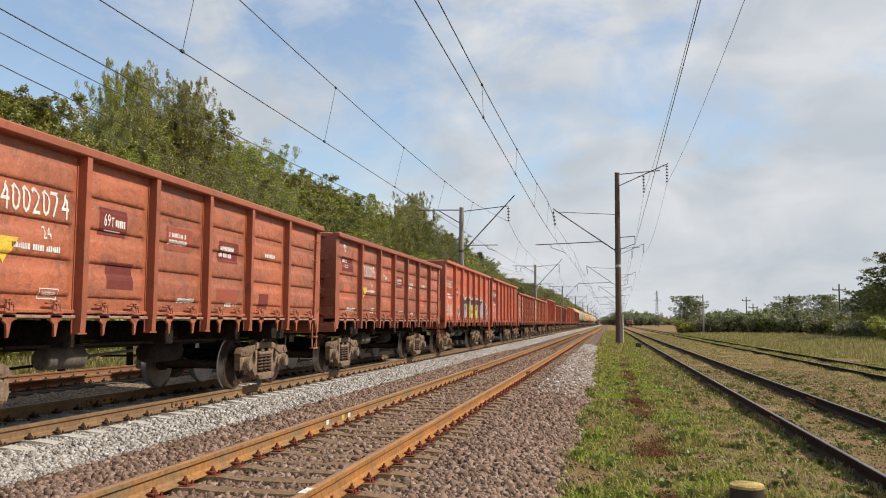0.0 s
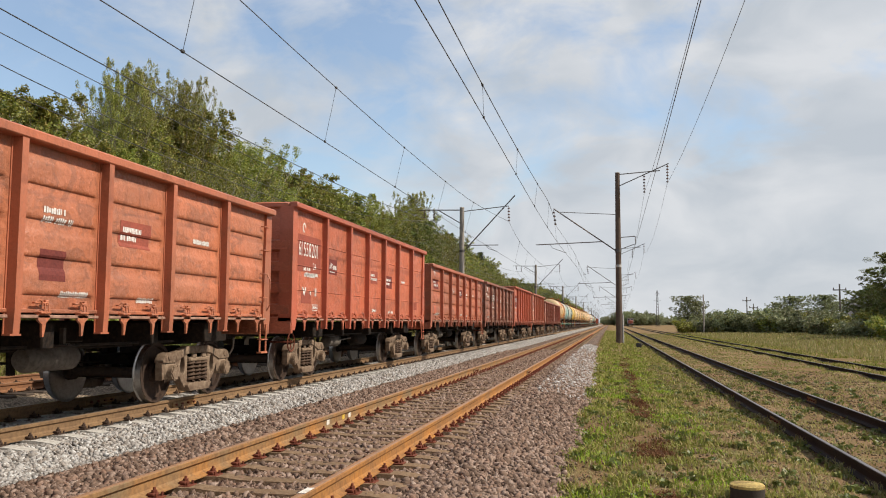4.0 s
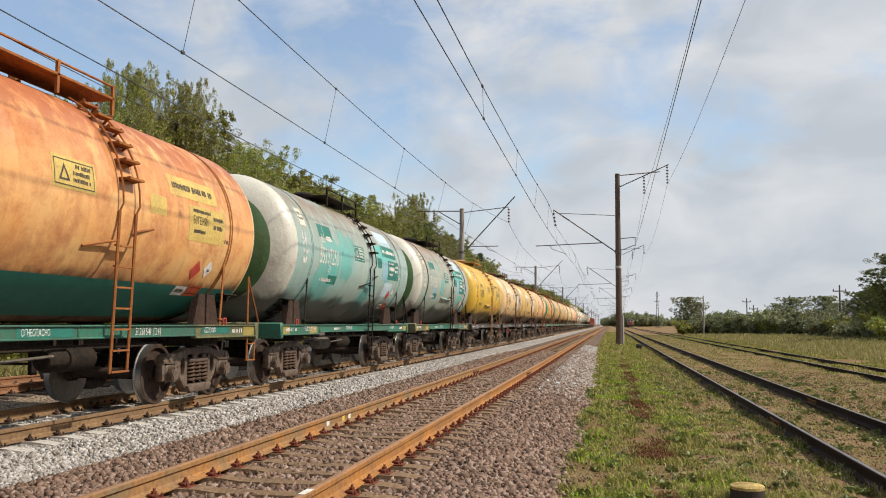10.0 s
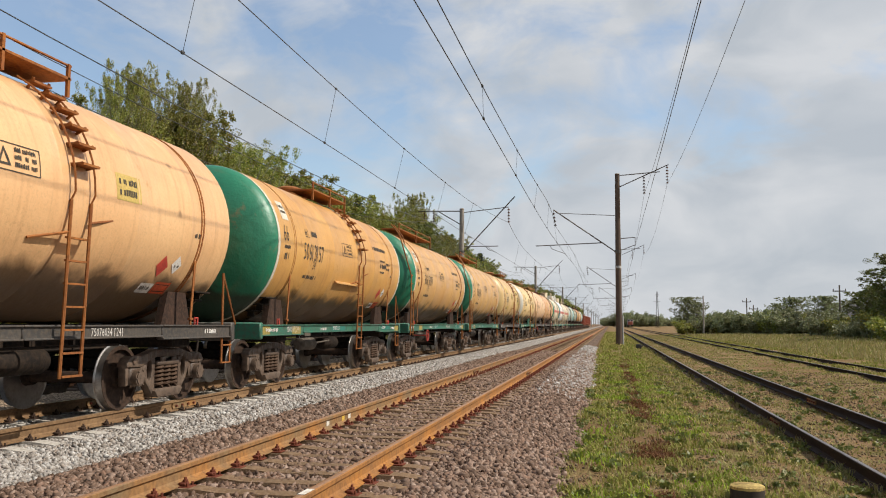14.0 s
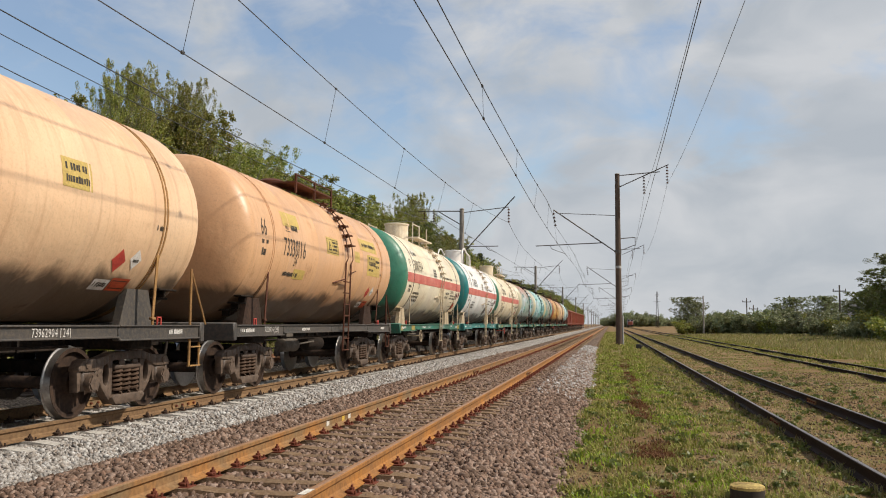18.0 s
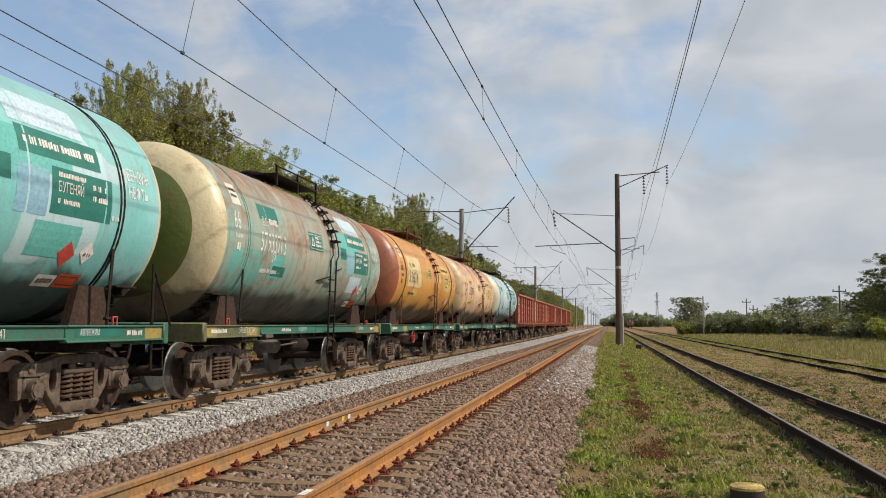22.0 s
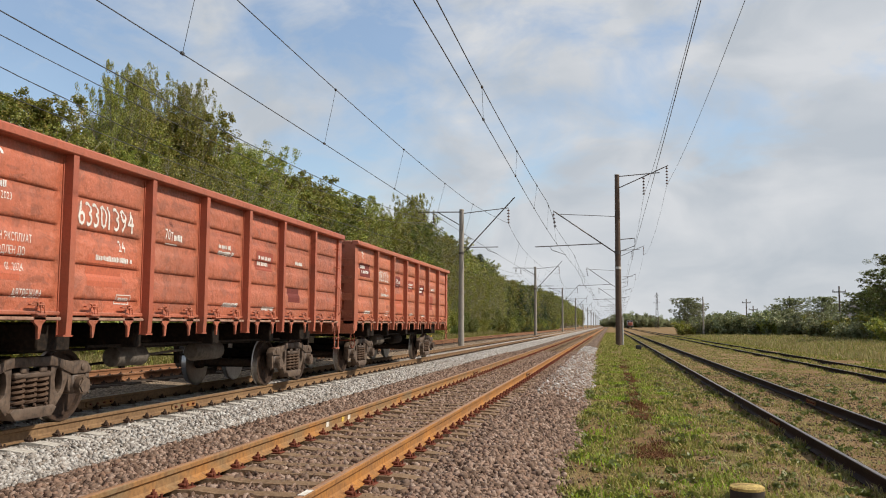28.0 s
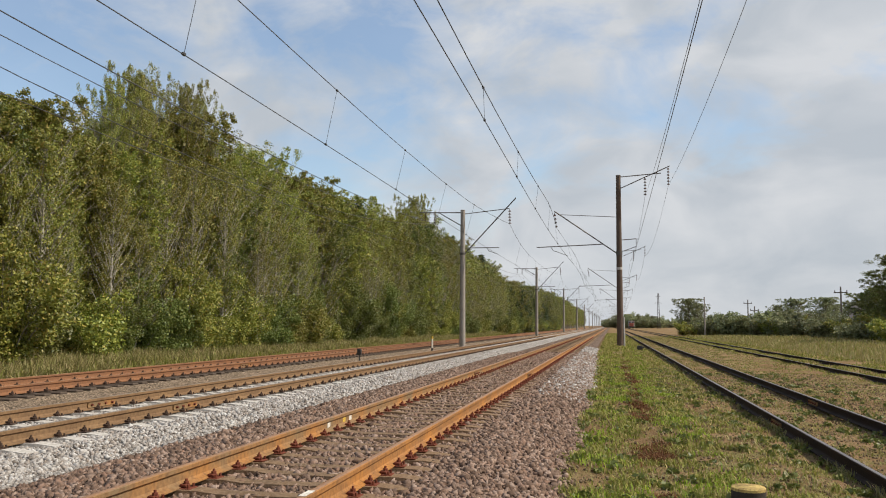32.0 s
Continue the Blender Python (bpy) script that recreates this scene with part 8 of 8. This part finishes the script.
def power_pole(b, d, h, label, arms=1, mat=None):
    x, y = at_bearing(b, d)
    p = thing("power_pole", label, "pole", "power poles beyond the field", at=pose(x, y, GROUND))
    part("shaft", Shape().tube([(0, 0, -0.3), (0, 0, h)], 0.16, 8, 0.10), mat or M_wood, p)
    for k in range(arms):
        part("cross_arm", Shape().box(-0.9, 0.9, -0.05, 0.05, h - 0.9 - k * 0.8, h - 0.75 - k * 0.8, 0.01), M_wood, p)
        for s in (-0.8, 0.8):
            part("insulator", Shape().tube([(s, 0, h - 0.75 - k * 0.8), (s, 0, h - 0.5 - k * 0.8)], 0.06, 6), M_insulator, p)


power_pole(14.0, 130, 7.4, "grey wooden power pole with a cross arm")
power_pole(11.15, 160, 7.0, "grey wooden power pole with a cross arm")
power_pole(8.6, 195, 7.6, "thin grey wooden power pole")
power_pole(5.95, 150, 6.7, "thin pale pole beyond the sidings", 0, M_concrete)
power_pole(9.0, 185, 5.9, "thin grey wooden power pole")


def lattice_tower(b, d, h):
    x, y = at_bearing(b, d)
    t = thing("lattice_tower", "distant grey steel lattice tower", "tower", at=pose(x, y, GROUND))
    w = lambda z: 0.55 * (1 - z / h) + 0.2
    for sx in (-1, 1):
        for sy in (-1, 1):
            part("leg", Shape().tube([(sx * w(0), sy * w(0), -0.3), (sx * w(h), sy * w(h), h)], 0.09, 5), M_steel, t)
    n = 12
    s = Shape()
    for i in range(n):
        a, c = h * i / n, h * (i + 1) / n
        for q in (-1, 1):
            s.tube([(-w(a), q * w(a), a), (w(c), q * w(c), c)], 0.05, 4).tube([(w(a), q * w(a), a), (-w(c), q * w(c), c)], 0.05, 4)
            s.tube([(q * w(a), -w(a), a), (q * w(c), w(c), c)], 0.05, 4)
    part("bracing", s, M_steel, t)
    for z, r in ((h * 0.72, 1.6), (h * 0.9, 1.1)):
        part("cross_arm", Shape().tube([(-r, 0, z), (0, 0, z + 0.5), (r, 0, z)], 0.08, 5), M_steel, t)


lattice_tower(3.05, 420, 17.5)


def far_locomotive():
    t = thing("locomotive", "small distant red and white shunting locomotive on the siding", "locomotive", at=pose(SIDE_X, 412, SIDE_Z))
    part("frame", Shape().box(-1.4, 1.4, 0, 11, 0.9, 1.3, 0.05), M_black, t)
    part("body", Shape().box(-1.1, 1.1, 0.6, 6.5, 1.3, 2.9, 0.15), M_loco_red, t)
    part("cab", Shape().box(-1.4, 1.4, 6.5, 9.5, 1.3, 3.9, 0.15), M_wall, t, "pale cab")
    part("roof", Shape().box(-1.45, 1.45, 6.4, 9.6, 3.9, 4.05, 0.05), M_roof, t)
    for x in (-0.75, 0.75):
        part("cab_window", Shape().box(x - 0.45, x + 0.45, 6.46, 6.52, 3.0, 3.6, 0.01), M_glass, t)
        part("lamp", Shape().tube([(x, 0.55, 1.6), (x, 0.62, 1.6)], 0.14, 10), M_paint_white, t)
        for y in (1.8, 4.2, 8.0):
            part("wheel", Shape().lathe([(-0.07, 0.05), (-0.07, 0.5), (0.07, 0.5), (0.07, 0.05)], 18, 0, (x, y, 0.5)), M_wheel, t)
    for x in (-0.9, 0.9):
        part("buffer", Shape().tube([(x, 0, 1.05), (x, -0.45, 1.05)], 0.12, 8).tube([(x, -0.45, 1.05), (x, -0.5, 1.05)], 0.24, 10), M_black, t)


far_locomotive()


def far_house(b, d, w, h, label):
    x, y = at_bearing(b, d)
    t = thing("house", label, "house", at=pose(x, y, GROUND, 0, 0, -b))
    part("wall", Shape().box(-w, w, 0, 6, -0.2, h), M_wall, t)
    part("roof", Shape().prism([(-0.4, h), (6.4, h), (3, h + 1.8)], 0, -w - 0.4, w + 0.4), M_roof, t)
    for k in (-0.55, 0.0, 0.55):
        win = part("window", Shape().box(k * w - 0.6, k * w + 0.6, -0.05, 0.02, 1.0, 2.1), M_wood, t)
        part("pane", Shape().box(k * w - 0.5, k * w + 0.5, -0.065, -0.045, 1.1, 2.0), M_glass, win)


far_house(16.6, 128, 4.5, 2.9, "pale low house behind the bushes")


# ---- graffiti on one wagon ----
def graffiti(w):
    """Sprayed letters on the lower half of the side: black outline, white rim, yellow and lilac fills."""
    random.seed(21)
    fills = [two_tone("spray_yellow", (0.68, 0.62, 0.05), (0.55, 0.50, 0.06), None, 0.5, 4, 30, relief=0.03), two_tone("spray_lilac", (0.36, 0.32, 0.50), (0.30, 0.28, 0.42), None, 0.5, 4, 30, relief=0.03),
             two_tone("spray_white", (0.75, 0.75, 0.73), (0.62, 0.62, 0.6), None, 0.5, 4, 30, relief=0.03), two_tone("spray_black", (0.02, 0.02, 0.022), (0.035, 0.033, 0.035), None, 0.5, 4, 30, relief=0.03)]

    def shape(pts, x, mat):
        part("graffiti", Shape().add([(x, y, z) for y, z in pts], [tuple(range(len(pts)))]).mesh("graffiti", 0), mat, w)

    def stroke(pts, wd, x, mat):
        for (ya, za), (yb, zb) in zip(pts, pts[1:]):
            d = Vector((yb - ya, zb - za)).normalized() * wd
            shape([(ya - d.y - d.x * 0.5, za + d.x - d.y * 0.5), (yb - d.y + d.x * 0.5, zb + d.x + d.y * 0.5), (yb + d.y + d.x * 0.5, zb - d.x + d.y * 0.5), (ya + d.y - d.x * 0.5, za - d.x - d.y * 0.5)], x, mat)
    # stretches of the side: sheets between the ribs, and the rib faces
    edges = [G_Y0 + 0.2] + G_RIBS + [G_Y1 - 0.2]
    zones = [(edges[i] + 0.088, edges[i + 1] - 0.088, 1.4705) for i in range(1, 7)] + [(r - 0.05, r + 0.05, 1.582) for r in G_RIBS[1:]]
    crown = lambda y: 2.42 + 0.06 * math.sin(y * 3.1) + 0.05 * math.sin(y * 7.7) - 0.28 * max(0, (y - 10.2) / 2.2)
    letters = [(4.55, 5.15, 0), (5.25, 5.75, 1), (5.85, 6.45, 0), (6.50, 7.15, 1), (7.25, 7.85, 0), (7.95, 8.55, 1), (8.62, 9.05, 0), (9.12, 9.75, 1), (9.85, 10.35, 0), (10.45, 11.1, 1), (11.2, 11.75, 1)]
    for y0, y1, x in zones:
        a, b = max(y0, 4.3), min(y1, 12.0)
        if b - a < 0.05:
            continue
        n = max(2, int((b - a) / 0.07))
        ys = [a + (b - a) * i / n for i in range(n + 1)]
        jag = [random.uniform(0.02, 0.09) for _ in ys]
        shape([(y, crown(y) + j) for y, j in zip(ys, jag)] + [(y, 1.46) for y in reversed(ys)], x, fills[2])
        shape([(y, crown(y)) for y in ys] + [(y, 1.45) for y in reversed(ys)], x + 0.0012, fills[3])
        for p, q, c in letters:
            p, q = max(p, a + 0.005), min(q, b - 0.005)
            if q - p < 0.04:
                continue
            top = crown((p + q) / 2) - random.uniform(0.12, 0.26)
            shape([(p + 0.02, 1.47), (q - 0.03, 1.455), (q, top - 0.25), (q - 0.04, top), (p + 0.03, top - 0.04), (p, top - 0.4)], x + 0.0024, fills[c])
            if q - p > 0.3:
                m, zz = (p + q) / 2, random.uniform(1.65, 1.95)
                shape([(m - 0.14, zz), (m + 0.12, zz - 0.05), (m + 0.16, zz + 0.10), (m - 0.08, zz + 0.15)], x + 0.0036, fills[3 if random.random() < 0.6 else 1 - c])
    # tags in white and black strokes
    e = edges[0]
    for dy, dz in ((0, 0.55), (0.0, 0.02)):
        stroke([(e + 0.30 + dy, 1.95 + dz), (e + 0.12 + dy, 1.85 + dz), (e + 0.14 + dy, 1.6 + dz), (e + 0.3 + dy, 1.58 + dz)], 0.016, 1.507, fills[2])
    for k in range(5):
        y = e + 0.45 + 0.2 * k
        stroke([(y, 1.62 + 0.1 * (k % 2)), (y + 0.03, 1.98), (y + 0.14, 1.86), (y + 0.03, 1.80), (y + 0.16, 1.60)], 0.016, 1.4708, fills[2])
    star = [(3.75 + 0.26 * math.cos(a) * (1 if i % 2 else 0.4), 1.75 + 0.26 * math.sin(a) * (1 if i % 2 else 0.4)) for i, a in enumerate(2 * math.pi * j / 10 + 0.3 for j in range(10))]
    big = [(3.75 + (y - 3.75) * 1.35, 1.75 + (z - 1.75) * 1.35) for y, z in star]
    shape(big, 1.4706, fills[2])
    shape(star, 1.4718, fills[3])
    for k, x, mat in ((1.25, 1.4706, fills[2]), (0.85, 1.4718, fills[3])):      # star, dots and strokes on the last sheet
        shape([(12.52 + 0.34 * k * math.cos(a) * (1 if i % 2 else 0.36), 1.92 + 0.38 * k * math.sin(a) * (1 if i % 2 else 0.36)) for i, a in enumerate(2 * math.pi * j / 10 + 0.3 for j in range(10))], x, mat)
        for y, z, q in ((12.95, 1.80, 0.09), (13.08, 1.62, 0.075)):
            shape([(y + q * k * math.cos(a), z + q * k * math.sin(a)) for a in (math.pi / 4 * j for j in range(8))], x, mat)
        stroke([(12.08, 2.2), (12.02, 1.62), (12.2, 1.75), (12.28, 2.0)], 0.045 * k * k, x, mat)
    stroke([(2.72, 1.98), (3.08, 2.05), (2.98, 1.5), (2.85, 1.5)], 0.07, 1.4706, fills[2])
    stroke([(2.74, 1.97), (3.06, 2.03), (2.97, 1.53), (2.87, 1.53)], 0.045, 1.4718, fills[3])


graffiti(TRAIN[2][0])


def sprayed_tags():
    """Small sprayed tags on two more sheets of the next wagon."""
    w = TRAIN[3][0]
    white = two_tone("tag_white", (0.55, 0.50, 0.45), (0.42, 0.36, 0.32), None, 0.6, 4, 30, relief=0.03)
    dark = two_tone("tag_grey", (0.13, 0.075, 0.06), (0.18, 0.09, 0.07), None, 0.6, 4, 30, relief=0.03)
    random.seed(5)
    part("sprayed_field", Shape().box(-0.001, 0.001, G_RIBS[0] + 0.28, G_RIBS[0] + 1.25, 1.75, 2.55), dark, w, "grey sprayed-over field", at=pose(1.4715, 0, 0))
    for k in range(16):
        y, z = G_RIBS[0] + 0.3 + 0.055 * k, random.uniform(1.8, 2.2)
        part("sprayed_line", Shape().tube([(0, y, z), (0, y + 0.05, z + random.uniform(0.08, 0.2)), (0, y + 0.09, z + 0.02)], 0.006, 4), white, w, at=pose(1.470, 0, 0))


sprayed_tags()


# ---- what moves ----
# the train's speed wavers a little: metres behind an even run, by the second
LAG = ((0, -0.18), (1, 0.0), (2, 0.3), (3, 0.6), (5, 0.4), (6, 0.33), (7, 0.57), (8, 0.55), (9, 0.38), (10, 0.19), (11, 0.0),
       (12, 0.1), (13, 0.25), (14, 0.2), (17, 0.0), (18, 0.1), (19, 0.1), (20, 0.0), (21, -0.16), (22, 0.0), (23, 0.15),
       (24, 0.0), (25, 0.0), (28, 0.4), (29, 0.19), (32, 0.15))


def travelled(t):
    """How far the train has rolled at time t."""
    return SPEED * t - float(np.interp(t, [a for a, b in LAG], [b for a, b in LAG]))


def motions():
    """The train rolls past; wheels turn while they are near."""
    for w, y, wheels, length in TRAIN:
        walk(w, [(t, pose(MAIN_X, y - travelled(t), 0)) for t in range(33)])
        for a, ya in wheels:
            t0, t1 = (y + ya - 42) / SPEED, (y + ya + 4) / SPEED
            f0, f1 = max(0, int(t0 * FPS)), min(int(32 * FPS), int(t1 * FPS) + 1)
            rows = [(0.0, pose(0, ya, 0.475, 0))] if f0 > 0 else []
            for f in range(f0, max(f1, f0 + 1) + 1):
                rows.append((f / FPS, pose(0, ya, 0.475, math.degrees(SPEED * (f - f0) / FPS / 0.475) % 360)))
            if rows[-1][0] < 32:
                rows.append((32.0, rows[-1][1]))
            walk(a, rows)


motions()
